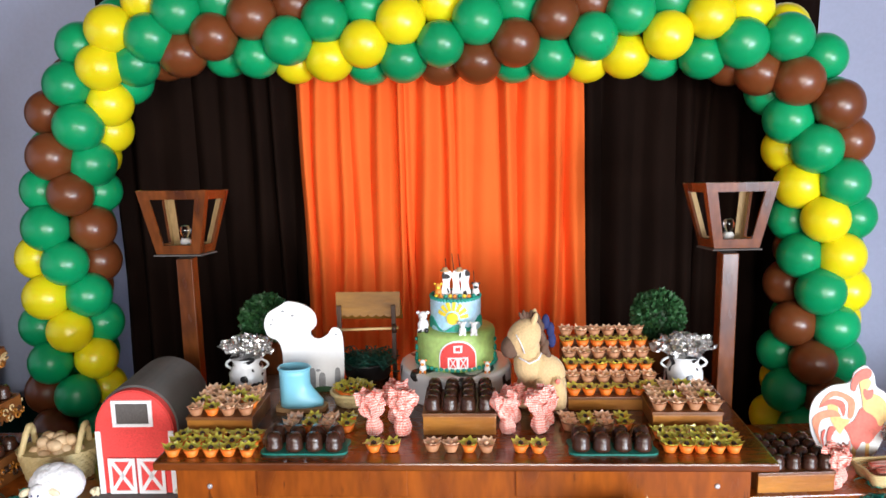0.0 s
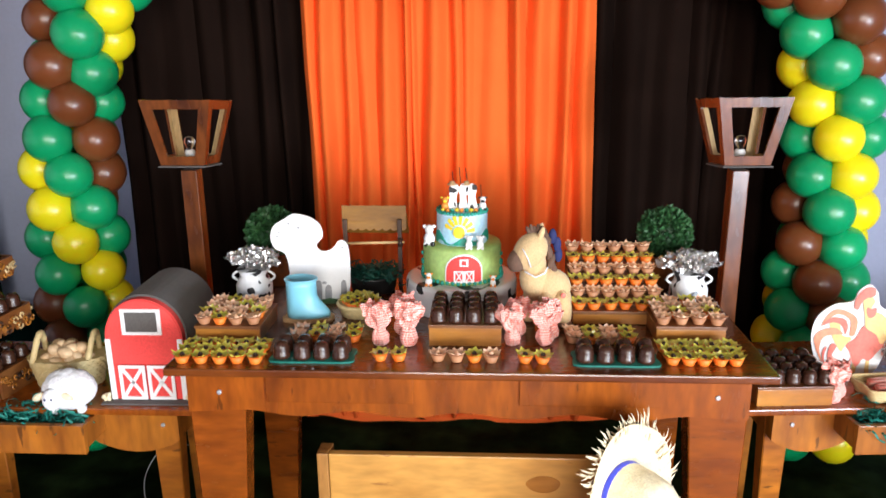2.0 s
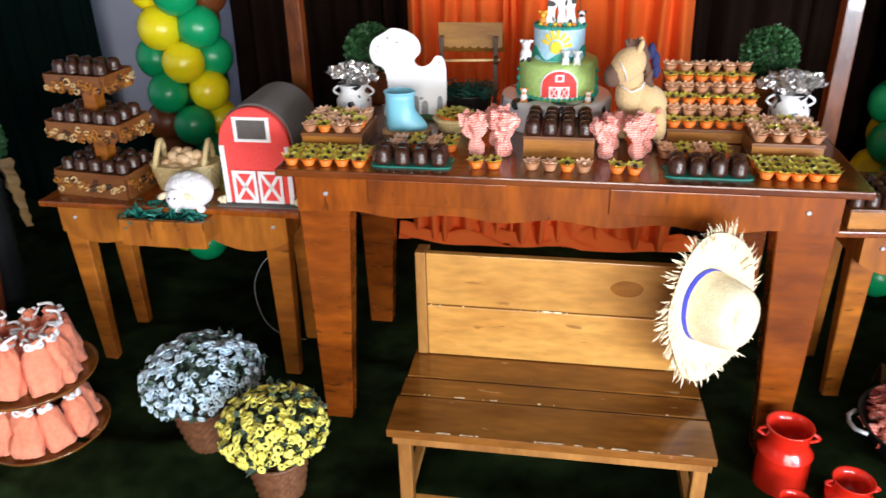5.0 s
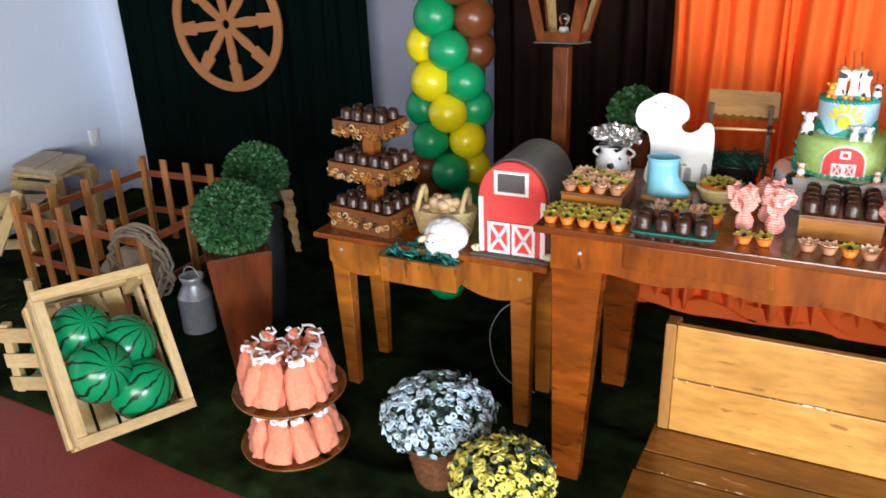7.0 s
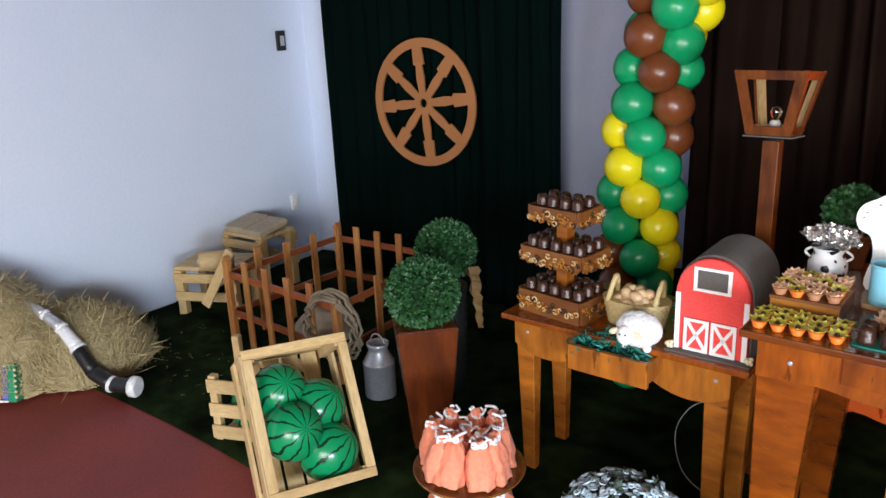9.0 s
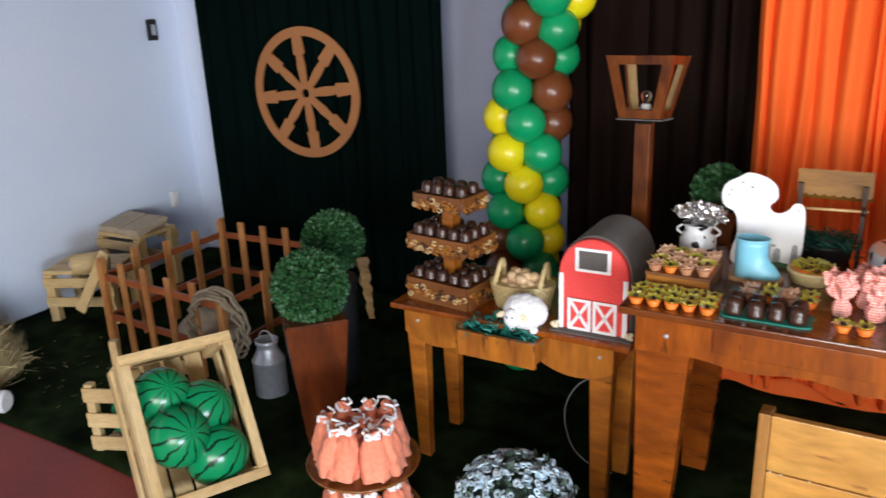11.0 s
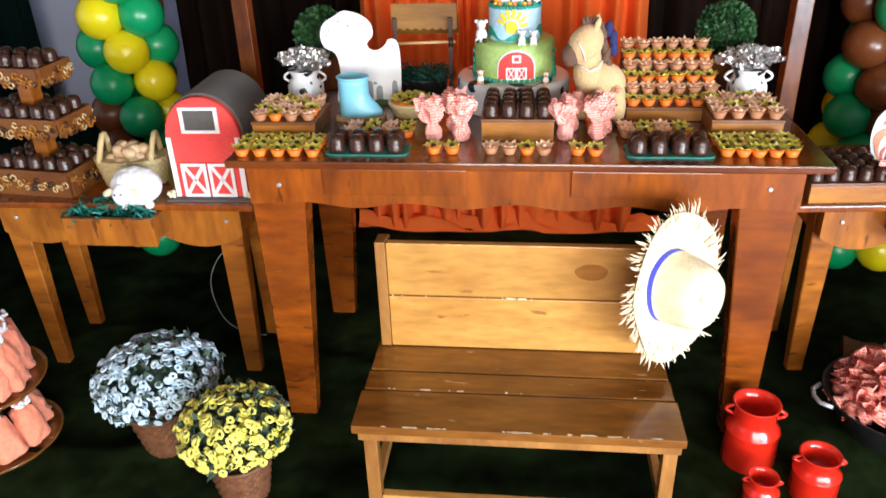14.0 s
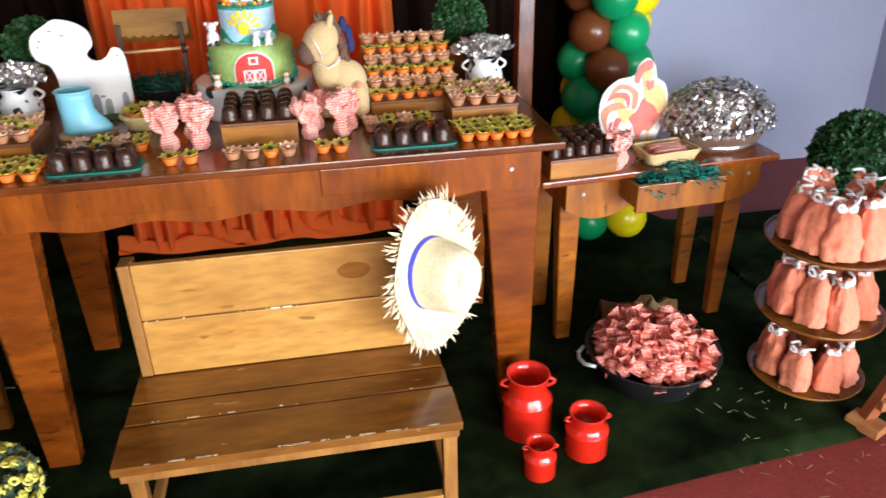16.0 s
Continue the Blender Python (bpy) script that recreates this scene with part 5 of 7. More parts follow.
part("roof", bm, WELL_WOOD, well)
for x in (-0.078, 0.080):
    bm = B()
    box(bm, x - 0.006, x + 0.006, -0.006, 0.006, 0.0, 0.212, 0.001)
    part("post", bm, DARK_WOOD, well)
bm = B()
rod(bm, (-0.09, -0.008, 0.142), (0.094, -0.008, 0.147), 0.0042, 8)
part("crossbar", bm, BAMBOO, well, "pale wooden crossbar")
bm = B()
lathe(bm, [(0.012, -0.006), (0.014, 0.0), (0.012, 0.006)], 12, (0.083, -0.008, 0.146), m=Matrix.Rotation(radians(90), 3, "Y"))
part("crank", bm, DARK_WOOD, well, "dark crank wheel")
bm = B()
lathe(bm, [(0.060, 0), (0.066, 0.01), (0.070, 0.045), (0.072, 0.05), (0.064, 0.05), (0.06, 0.02)], 30)
part("basin", bm, BLACK, well, "dark round basin")
solid("paper_shred", shreds(340, 0.062, 0.055, 0.0, 0.022, random.Random(8), 0.035), SHRED_DARK, "dark green paper shred in the well basin", "paper shred", pose(-0.203, 2.53, 0.846), kind="stuff")

bask = thing("wicker_basket", "round low wicker basket filled with wrapped sweets", "basket", pose(-0.215, 2.32, 0.80))
bm = B()
woven(bm, 0.042, 0.054, 0.034, (0, 0, 0), 5, 14, 0.03)
part("bowl", bm, STRAW, bask)
for k in range(12):
    a = 2.4 * k
    r = 0.0125 * math.sqrt(k)
    put(rs.choice(gold), -0.215 + r * math.cos(a), 2.32 + r * math.sin(a), 0.822 + 0.006 * (1 - r / 0.05), 10)

# ---- barn house on the side table ----
barn = thing("barn_model", "red felt barn model with white trim and grey rounded roof", "barn model", LOW_A @ pose(-0.728, 2.128, 0.632, 0, 0, 1))
W, H0, H1 = 0.098, 0.165, 0.272


def arch_outline(w, h0, h1, z0=0.0, n=20):
    return [(-w, z0), (w, z0)] + [(w * math.cos(math.pi * k / n), h0 + (h1 - h0) * math.sin(math.pi * k / n)) for k in range(n + 1)]


bm = B()
panel(bm, arch_outline(W, H0, H1), 0.02)
part("facade_edge", bm, RED_FELT, barn, "red felt edge")
bm = B()
panel(bm, arch_outline(W - 0.003, H0, H1 - 0.003, 0.100), 0.003, pose(0, -0.003, 0))
part("facade", bm, RED_FELT, barn, "red felt front")
bm = B()
panel(bm, arch_outline(W + 0.004, H0 + 0.004, H1 + 0.006), 0.225, pose(0, 0.0205, 0))
ob = part("roof", bm, GREY_FELT, barn, "dark grey rounded felt roof")
bm = B()
for e in ((-0.050, 0.050, 0.180, 0.188), (-0.050, 0.050, 0.240, 0.248), (-0.050, -0.040, 0.188, 0.240), (0.040, 0.050, 0.188, 0.240)):
    box(bm, e[0], e[1], -0.008, -0.0031, e[2], e[3], 0.001)
part("window_frame", bm, WHITE, barn, "white window frame")
bm = B()
box(bm, -0.0399, 0.0399, -0.0055, -0.0031, 0.1881, 0.2399)
part("window_pane", bm, GREY_FELT, barn, "dark grey window")
for s in (-1, 1):
    bm = B()
    x0, x1 = (0.003, 0.070) if s > 0 else (-0.070, -0.003)
    box(bm, x0, x1, -0.006, -0.001, 0.006, 0.099, 0.001)
    d = part("door", bm, RED_FELT, barn, "red barn door with a white cross")
    bm = B()
    t = 0.008
    for e in ((x0, x0 + t, 0.006, 0.099), (x1 - t, x1, 0.006, 0.099), (x0 + t, x1 - t, 0.091, 0.099), (x0 + t, x1 - t, 0.006, 0.014)):
        box(bm, e[0], e[1], -0.0095, -0.0062, e[2], e[3])
    for a, b in (((x0 + t, 0.014), (x1 - t, 0.091)), ((x0 + t, 0.091), (x1 - t, 0.014))):
        v = Vector((b[0] - a[0], b[1] - a[1])).normalized()
        w = Vector((-v.y, v.x)) * 0.0045
        panel(bm, [(a[0] - w.x, a[1] - w.y), (b[0] - w.x, b[1] - w.y), (b[0] + w.x, b[1] + w.y), (a[0] + w.x, a[1] + w.y)], 0.0025, pose(0, -0.009, 0))
    part("trim", bm, WHITE, d)
for x0, x1 in ((-0.0975, -0.084), (0.084, 0.0975)):
    bm = B()
    box(bm, x0, x1, -0.005, -0.001, 0.0, 0.168, 0.001)
    part("corner_trim", bm, WHITE, barn)
bm = B()
box(bm, -0.115, 0.115, -0.03, 0.0, 0.0, 0.004)
part("base", bm, GREY_FELT, barn)
for x in (-0.106, 0.108):
    bm = B()
    for k in range(9):
        a = k * 2.4
        ball(bm, (x + 0.007 * math.cos(a), -0.016 + 0.006 * math.sin(a), 0.010 + 0.0015 * k), 0.0055, 7, 5)
    part("flower", bm, PALE_STRAW, barn, "cream paper flower")

eggs = thing("egg_basket", "woven straw basket with two handles full of brown eggs", "basket", LOW_A @ pose(-0.985, 2.225, 0.632, 0, 0, 6) @ Matrix.Diagonal((0.88, 0.92, 0.96, 1)))
bm = B()
prof = [(0.080 + 0.018 * k / 28, 0.085 * k / 28) for k in range(29)]
lathe(bm, prof, 96, ripple=lambda a, k: 1 + 0.028 * math.sin(24 * a + (math.pi if (k // 3) % 2 else 0)) + (0.012 if k % 3 == 1 else -0.012), m=Matrix.Diagonal((1.18, 0.72, 1.0)))
part("basket_body", bm, STRAW, eggs)
for x in (-0.085, 0.075):
    bm = B()
    pts = [(x + 0.012 * math.sin(math.pi * k / 12), -0.045 + 0.09 * k / 12, 0.078 + 0.070 * math.sin(math.pi * k / 12)) for k in range(13)]
    tube(bm, pts, [0.0085 + 0.0012 * (k % 2) for k in range(13)], 8)
    part("handle", bm, STRAW, eggs)
egg_bm = B()
lathe(egg_bm, [(0.001, -0.020), (0.010, -0.0175), (0.016, -0.008), (0.0165, 0.0), (0.013, 0.012), (0.006, 0.0205), (0.001, 0.022)], 14)
egg_mesh = mesh_of("egg", egg_bm, EGG)
re = random.Random(2)
for k in range(24):
    a = 2.4 * k
    r = 0.0165 * math.sqrt(k % 16 + 0.3)
    ob = new("egg", egg_mesh)
    ob.matrix_basis = LOW_A @ pose(-0.985 + 1.0 * r * math.cos(a), 2.225 + 0.66 * r * math.sin(a), 0.632 + (0.086 if k < 16 else 0.106) - 0.2 * r, re.uniform(50, 130), re.uniform(-40, 40), re.uniform(0, 360))
    tagged(ob, "brown egg lying in the straw basket", "egg", "eggs in the basket")

bm = B()
rw = random.Random(9)
for k in range(26):
    v = Vector((rw.gauss(0, 1), rw.gauss(0, 1), rw.gauss(0, 1))).normalized()
    ball(bm, (v.x * 0.032, v.y * 0.020, 0.060 + v.z * 0.020), 0.033, 14, 10)
ball(bm, (0.002, 0, 0.060), 0.062, 20, 14, (1.05, 0.70, 0.80))
ball(bm, (-0.022, -0.046, 0.054), 0.026, 16, 12, (0.9, 0.8, 1.1))
for q in (-1, 1):
    ball(bm, (-0.022 + 0.033 * q, -0.044, 0.060), 0.012, 9, 7, (1.5, 0.6, 0.75), Matrix.Rotation(radians(28 * q), 4, "Y"), 2)
    ball(bm, (-0.022 + 0.008 * q, -0.066, 0.062), 0.0028, 7, 5, index=1)
for x in (-0.035, 0.03):
    ball(bm, (x, -0.012, 0.010), 0.012, 10, 7, (1, 1.2, 0.9), index=0)
solid("plush_sheep", bm, [WHITE_WOOL, NAVY, PALE_STRAW], "white woolly toy sheep on the drawer edge", "toy sheep", LOW_A @ pose(-0.912, 2.085, 0.622, 0, 0, 4))

# ---- three-tier bonbon tower ----
tower = thing("tiered_stand", "three-tier carved wooden stand full of chocolate bonbons", "tiered stand", LOW_A @ pose(-1.220, 2.205, 0.632, 0, 0, -7))
TW = LOW_A @ pose(-1.220, 2.205, 0.632, 0, 0, -7)
rt = random.Random(6)
for (w, d, z0, z1, cx, cy) in ((0.114, 0.074, 0.0, 0.072, 0, 0.0), (0.112, 0.068, 0.152, 0.212, 0.0, 0.004), (0.088, 0.060, 0.286, 0.342, 0.0, 0.006)):
    bm = B()
    box(bm, cx - w, cx + w, cy - d, cy + d, z1 - 0.014, z1 - 0.006, 0.001)
    deck = part("tray", bm, OCHRE_X, tower)
    for k, (ax, ln) in enumerate((("x", w), ("y", d), ("x", w), ("y", d))):
        turn = Matrix.Rotation(radians(90 * k), 4, "Z")
        off = d if k % 2 == 0 else w
        bm = B()
        n = 30
        low = [(-ln + 2 * ln * i / n, z0 + (0.012 + 0.008 * math.sin(i * 1.3)) if z0 > 0 else z0 + 0.0) for i in range(n + 1)]
        panel(bm, [(-ln, z1)] + low + [(ln, z1)], 0.008, Matrix.Translation((cx, cy, 0)) @ turn @ Matrix.Translation((0, -off - 0.009, 0)))
        side = part("carved_side", bm, BOX_EDGE, tower, "carved wooden side panel")
        m0 = Matrix.Translation((cx, cy, 0)) @ turn @ Matrix.Translation((0, -off - 0.011, 0))
        count = int(ln * 2 / 0.0085)
        for i in range(count):
            x, z = -ln + 2 * ln * (i + 0.5) / count, (z0 + z1) / 2 + rt.uniform(-0.017, 0.015)
            r = 0.0085 * rt.uniform(0.7, 1.25)
            ph, way = rt.uniform(0, 6.3), rt.choice((-1, 1))
            pts = [m0 @ Vector((x + r * math.cos(a) * (1 - 0.05 * q), -0.001, z + r * math.sin(a) * (1 - 0.05 * q))) for q, a in ((q, ph + q * 0.75 * way) for q in range(8))]
            bm = B()
            tube(bm, pts, 0.0028, 5)
            # pale and dark woods paint in the carving's highlights and dark hollows
            part("scroll", bm, rt.choice((BOX_X, BOX_X, CRATE_X, DARK_WOOD)), side)
    if z0:
        bm = B()
        box(bm, -0.020, 0.020, -0.014, 0.026, z0 - 0.1, z1 - 0.014, 0.002)
        part("post", bm, OCHRE_Z, tower)
    nxx, nyy = int(2 * w / 0.041), int(2 * d / 0.041)
    for i in range(nxx):
        for j in range(nyy):
            x, y = cx - w + 2 * w * (i + 0.5) / nxx, cy - d + 2 * d * (j + 0.5) / nyy
            if z0 < 0.28 and abs(x) < 0.040 and abs(y - 0.006) < 0.040:
                continue
            p = TW @ Vector((x, y, z1 - 0.0058))
            bonbon(p.x, p.y, p.z, 1.015)

# ---- right side table ----
wooden_box(0.812, 1.006, 2.219, 2.390, 0.600, 0.054, "low amber wooden box carrying chocolate bonbons", 4)
for j in range(4):
    for i in range(5):
        v = pose(0.909, 2.3045, 0.6546, 0, 0, 4) @ Vector((-0.081 + 0.0405 * i, -0.064 + 0.0427 * j, 0))
        bonbon(v.x, v.y, v.z, 0.99)
roost = thing("animal_cutout", "white-edged board cut-out of a red and gold rooster", "cut-out", LOW_B @ pose(1.096, 2.345, 0.632, -5, 0, -16) @ Matrix.Diagonal((0.86, 1, 0.97, 1)))
bm = B()
panel(bm, smooth_outline([(-0.055, 0.0), (0.06, 0.0), (0.098, 0.06), (0.112, 0.13), (0.10, 0.18), (0.072, 0.20), (0.062, 0.235), (0.038, 0.255), (0.010, 0.235), (-0.004, 0.205), (-0.055, 0.190), (-0.098, 0.150), (-0.108, 0.09), (-0.09, 0.03)], 6), 0.008)
part("board", bm, WHITE, roost)


def printed(lab, mat, y, outline):
    """One flat patch of colour printed on the rooster board."""
    bm = B()
    panel(bm, smooth_outline(outline, 4), 0.0009, pose(0, y, 0))
    part("printed_" + lab, bm, mat, roost)


printed("tail", PRINT_PINK, -0.0018, [(-0.083, 0.126), (-0.067, 0.162), (-0.036, 0.18), (0.013, 0.159), (0.013, 0.114), (-0.001, 0.108), (-0.004, 0.15), (-0.034, 0.165), (-0.056, 0.156)])
printed("tail", PRINT_GOLD, -0.002, [(-0.061, 0.147), (-0.036, 0.153), (-0.023, 0.108), (0.005, 0.102), (-0.009, 0.081), (-0.02, 0.06), (-0.036, 0.078), (-0.05, 0.102)])
printed("tail", PRINT_PINK, -0.0024, [(-0.1, 0.09), (-0.083, 0.114), (-0.045, 0.126), (-0.02, 0.111), (-0.05, 0.105), (-0.075, 0.093), (-0.081, 0.06), (-0.07, 0.024), (-0.086, 0.048)])
printed("tail", PRINT_RED, -0.0022, [(-0.081, 0.129), (-0.058, 0.153), (-0.02, 0.153), (-0.009, 0.132), (-0.014, 0.109), (-0.025, 0.132), (-0.05, 0.141)])
printed("plume", PRINT_RED, -0.0026, [(-0.05, 0.078), (-0.033, 0.075), (-0.044, 0.048), (-0.041, 0.018), (-0.028, 0.003), (-0.05, 0.021), (-0.057, 0.048)])
printed("plume", PRINT_RED, -0.0026, [(-0.071, 0.06), (-0.061, 0.069), (-0.066, 0.042), (-0.061, 0.012), (-0.071, 0.036)])
printed("leg", PRINT_GOLD, -0.0018, [(0.017, 0.03), (0.026, 0.03), (0.025, 0.002), (0.014, 0.001)])
printed("leg", PRINT_GOLD, -0.0018, [(0.053, 0.048), (0.061, 0.048), (0.064, 0.007), (0.087, 0.001), (0.054, 0.001)])
printed("body", PRINT_RED, -0.0024, [(-0.009, 0.081), (0.016, 0.102), (0.038, 0.141), (0.087, 0.126), (0.096, 0.096), (0.079, 0.069), (0.06, 0.042), (0.042, 0.045), (0.027, 0.021), (0.013, 0.036), (0.005, 0.06)])
printed("neck", PRINT_GOLD, -0.003, [(0.024, 0.216), (0.043, 0.225), (0.057, 0.21), (0.049, 0.186), (0.079, 0.177), (0.101, 0.156), (0.105, 0.12), (0.087, 0.093), (0.071, 0.117), (0.041, 0.135), (0.035, 0.162)])
printed("comb", PRINT_RED, -0.0034, [(0.002, 0.189), (0.005, 0.216), (0.019, 0.237), (0.041, 0.249), (0.055, 0.243), (0.053, 0.225), (0.032, 0.216), (0.021, 0.204), (0.013, 0.183)])
printed("wattle", PRINT_RED, -0.0036, [(0.038, 0.193), (0.049, 0.188), (0.063, 0.192), (0.061, 0.171), (0.046, 0.163), (0.037, 0.177)])

stack = thing("wicker_tray", "shallow straw tray with wrapped striped sweets", "tray", LOW_B @ pose(1.145, 2.215, 0.632, 0, 0, 8))
bm = B()
for k in range(5):
    w, d, z = 0.062 + 0.003 * k, 0.040 + 0.002 * k, 0.006 + 0.007 * k
    tube(bm, [(w * q[0] + 0, d * q[1], z) for q in smooth_outline([(-1, -1), (0, -1.02), (1, -1), (1.02, 0), (1, 1), (0, 1.02), (-1, 1), (-1.02, 0)], 5)], 0.0042, 6, closed=True)
box(bm, -0.06, 0.06, -0.04, 0.04, 0.0, 0.006)
part("tray_body", bm, STRAW, stack)
for k in range(8):
    ob_bm = B()
    tube(ob_bm, [(-0.05, 0, 0), (-0.02, 0.001, 0.001), (0.02, -0.001, 0.001), (0.05, 0, 0)], [0.006, 0.0075, 0.0075, 0.006], 9)
    ob = solid("striped_sweet", ob_bm, GINGHAM, "long sweet in red and white striped paper", "sweet", LOW_B @ pose(1.145 + 0.003 * (k % 3), 2.19 + 0.016 * (k % 4), 0.648 + 0.0142 * (k // 4), 0, 0, 8 + 3 * (k % 3 - 1)), "striped sweets in the tray")

foil = thing("foil_sweets_dome", "big dome of sweets wrapped in silver foil", "foil sweets", LOW_B @ pose(1.338, 2.305, 0.632) @ Matrix.Diagonal((1.0, 0.97, 1.0, 1)))
bm = B()
rf = random.Random(12)
ball(bm, (0, 0, 0.06), 0.135, 24, 12, (1.05, 0.85, 0.72), index=1)
for _ in range(1500):
    a, e = rf.uniform(0, 6.283), math.asin(rf.uniform(-0.1, 1))
    v = Vector((math.cos(a) * math.cos(e), math.sin(a) * math.cos(e), math.sin(e)))
    c = Vector((0.160 * v.x, 0.125 * v.y, 0.065 + 0.115 * v.z)) * rf.uniform(0.94, 1.05)
    q = bmesh.ops.create_grid(bm, x_segments=1, y_segments=1, size=rf.uniform(0.0045, 0.0078))
    d = (v + 0.55 * Vector((rf.uniform(-1, 1), rf.uniform(-1, 1), rf.uniform(-1, 1)))).normalized()
    rot = d.to_track_quat("Z", "Y").to_matrix() @ Matrix.Rotation(rf.uniform(0, 3), 3, "Z")
    for w in q["verts"]:
        w.co = rot @ (Vector((1.35 * w.co.x, 0.62 * w.co.y, w.co.z)) + Vector((0, 0, rf.uniform(-0.003, 0.003)))) + c
part("foil", bm, [FOIL, PLUSH_BROWN], foil)
bm = B()
lathe(bm, [(0.09, 0.0), (0.10, 0.004), (0.11, 0.02), (0.08, 0.03)], 30)
part("dish", bm, FOIL, foil)


# ---- bench with straw hat ----
bench = thing("bench", "worn honey-coloured wooden bench before the table", "bench", pose(0, 0, 0))
for z0, z1 in ((0.305, 0.452), (0.456, 0.600)):
    bm = B()
    box(bm, -0.235, 0.445, 1.945, 1.965, z0, z1, 0.003)
    part("back_board", bm, BENCH_X, bench)
for x in (-0.262, 0.420):
    bm = B()
    box(bm, x, x + 0.03, 1.966, 1.996, 0.0, 0.60, 0.003)
    part("back_post", bm, BENCH_Z, bench)
bm = B()
box(bm, -0.262, -0.236, 1.942, 1.965, 0.305, 0.602, 0.003)
part("back_strip", bm, BENCH_Z, bench, "worn strip at the end of the backrest")
for y0, y1 in ((1.845, 1.965), (1.768, 1.838), (1.632, 1.762)):
    bm = B()
    t = (1.965 - y0) / 0.333 * 0.012
    box(bm, -0.268 - t, 0.440 + t, y0, y1, 0.280, 0.302, 0.003)
    part("seat_board", bm, BENCH_SEAT, bench)
bm = B()
box(bm, -0.268, 0.445, 1.640, 1.660, 0.255, 0.2795, 0.002)
part("front_rail", bm, BENCH_Z, bench)
for x in (-0.262, 0.412):
    bm = B()
    box(bm, x, x + 0.032, 1.662, 1.692, 0.0, 0.279, 0.003)
    part("front_leg", bm, BENCH_Z, bench)
    bm = B()
    box(bm, x + 0.006, x + 0.026, 1.694, 1.964, 0.055, 0.085, 0.002)
    part("side_stretcher", bm, BENCH_Z, bench)
bm = B()
box(bm, -0.229, 0.411, 1.666, 1.688, 0.036, 0.062, 0.002)
part("front_stretcher", bm, BENCH_X, bench)
bm = B()
o = smooth_outline([(-0.038, 0.0), (-0.02, -0.02), (0.012, -0.024), (0.034, -0.014), (0.04, 0.004), (0.02, 0.016), (-0.012, 0.018)], 4)
panel(bm, o, 0.0012, pose(0.255, 1.9438, 0.535))
part("knot", bm, BENCH_SEAT, bench, "dark knot in the backrest")

rk = random.Random(12)
for name, edge_y, top_z, count in (("chipped_edge", 1.6318, 0.3026, 22), ("chipped_edge", 1.7665, 0.3026, 9), ("chipped_edge", 1.9438, 0.4545, 12)):
    for _ in range(count):
        bm = B()
        cx, w, h = rk.uniform(-0.23, 0.40), rk.choice((0.002, 0.003, 0.006, 0.014)) * rk.uniform(0.7, 1.3), rk.uniform(0.0012, 0.003)
        o = [(cx + w * math.cos(a) * rk.uniform(0.6, 1.1), h * math.sin(a) * rk.uniform(0.6, 1.1)) for a in (2 * math.pi * k / 7 for k in range(7))]
        panel(bm, o, 0.0006, Matrix.Translation((0, edge_y + (0.004 if edge_y < 1.9 else 0), top_z)) @ (Matrix.Rotation(radians(-90), 4, "X") if edge_y < 1.9 else Matrix()))
        part(name, bm, PALE_STRAW, bench, "pale bare wood where the varnish has chipped")

# straw hat: crown, ribbon and a brim that frays into loose straws
HAT_AXIS = Vector((0.66, -0.74, 0.08)).normalized()
HAT_UP = (Vector((-0.20, 0, 1)) - HAT_AXIS * HAT_AXIS.dot(Vector((-0.20, 0, 1)))).normalized()
HAT = Matrix.Translation((0.425, 1.895, 0.535)) @ Matrix((HAT_UP, HAT_AXIS.cross(HAT_UP), HAT_AXIS)).transposed().to_4x4()
hat = thing("straw_hat", "pale straw hat with blue ribbon and frayed brim on the bench", "hat", HAT)
bm = B()
lathe(bm, [(0.164, 0.030), (0.13, 0.012), (0.105, 0.002), (0.088, -0.003), (0.082, 0.006), (0.078, 0.055), (0.071, 0.092), (0.060, 0.110), (0.045, 0.113), (0.028, 0.100), (0.001, 0.092)], 48, ripple=lambda a, k: (1 + 0.13 * math.cos(2 * a) * (1 if k < 3 else 0.5)) * (1 + (0.03 * math.sin(5 * a + 1) if k < 3 else 0.012 * math.sin(3 * a))), cap=False)
cr = part("crown", bm, PALE_STRAW, hat)
md = cr.modifiers.new("thick", "SOLIDIFY"); md.thickness = 0.002
bm = B()
lathe(bm, [(0.0835, 0.004), (0.0846, 0.006), (0.0832, 0.019), (0.0820, 0.0195)], 48, ripple=lambda a, k: 1 + 0.065 * math.cos(2 * a) + 0.012 * math.sin(3 * a), cap=False)
part("ribbon", bm, BLUE_BAND, hat, "thin blue ribbon")
bm = B()
rh = random.Random(4)
for k in range(420):
    a = rh.uniform(0, 2 * math.pi)
    r0, ln = (0.160 * (1 + 0.13 * math.cos(2 * a))) * rh.uniform(0.84, 1.0), rh.uniform(0.014, 0.040) + 0.025 * max(0.0, noise.noise(Vector((3 * math.cos(a), 3 * math.sin(a), 5.0))))
    d = Vector((math.cos(a + 0.35 + rh.uniform(-0.4, 0.4)), math.sin(a + 0.35 + rh.uniform(-0.4, 0.4)), rh.uniform(-0.2, 0.6)))
    p = Vector((r0 * math.cos(a), r0 * math.sin(a), 0.020 + rh.uniform(-0.006, 0.006)))
    s = Vector((-math.sin(a), math.cos(a), rh.uniform(-0.5, 0.5))) * 0.0023
    q = [bm.verts.new(v) for v in (p - s, p + s, p + d * ln * 0.6 + s, p + d * ln * 0.6 - s, p + d * ln + Vector((0, 0, -0.006)))]
    bm.faces.new(q[:4]), bm.faces.new((q[3], q[2], q[4]))
part("fringe", bm, PALE_STRAW, hat, "frayed loose straws")


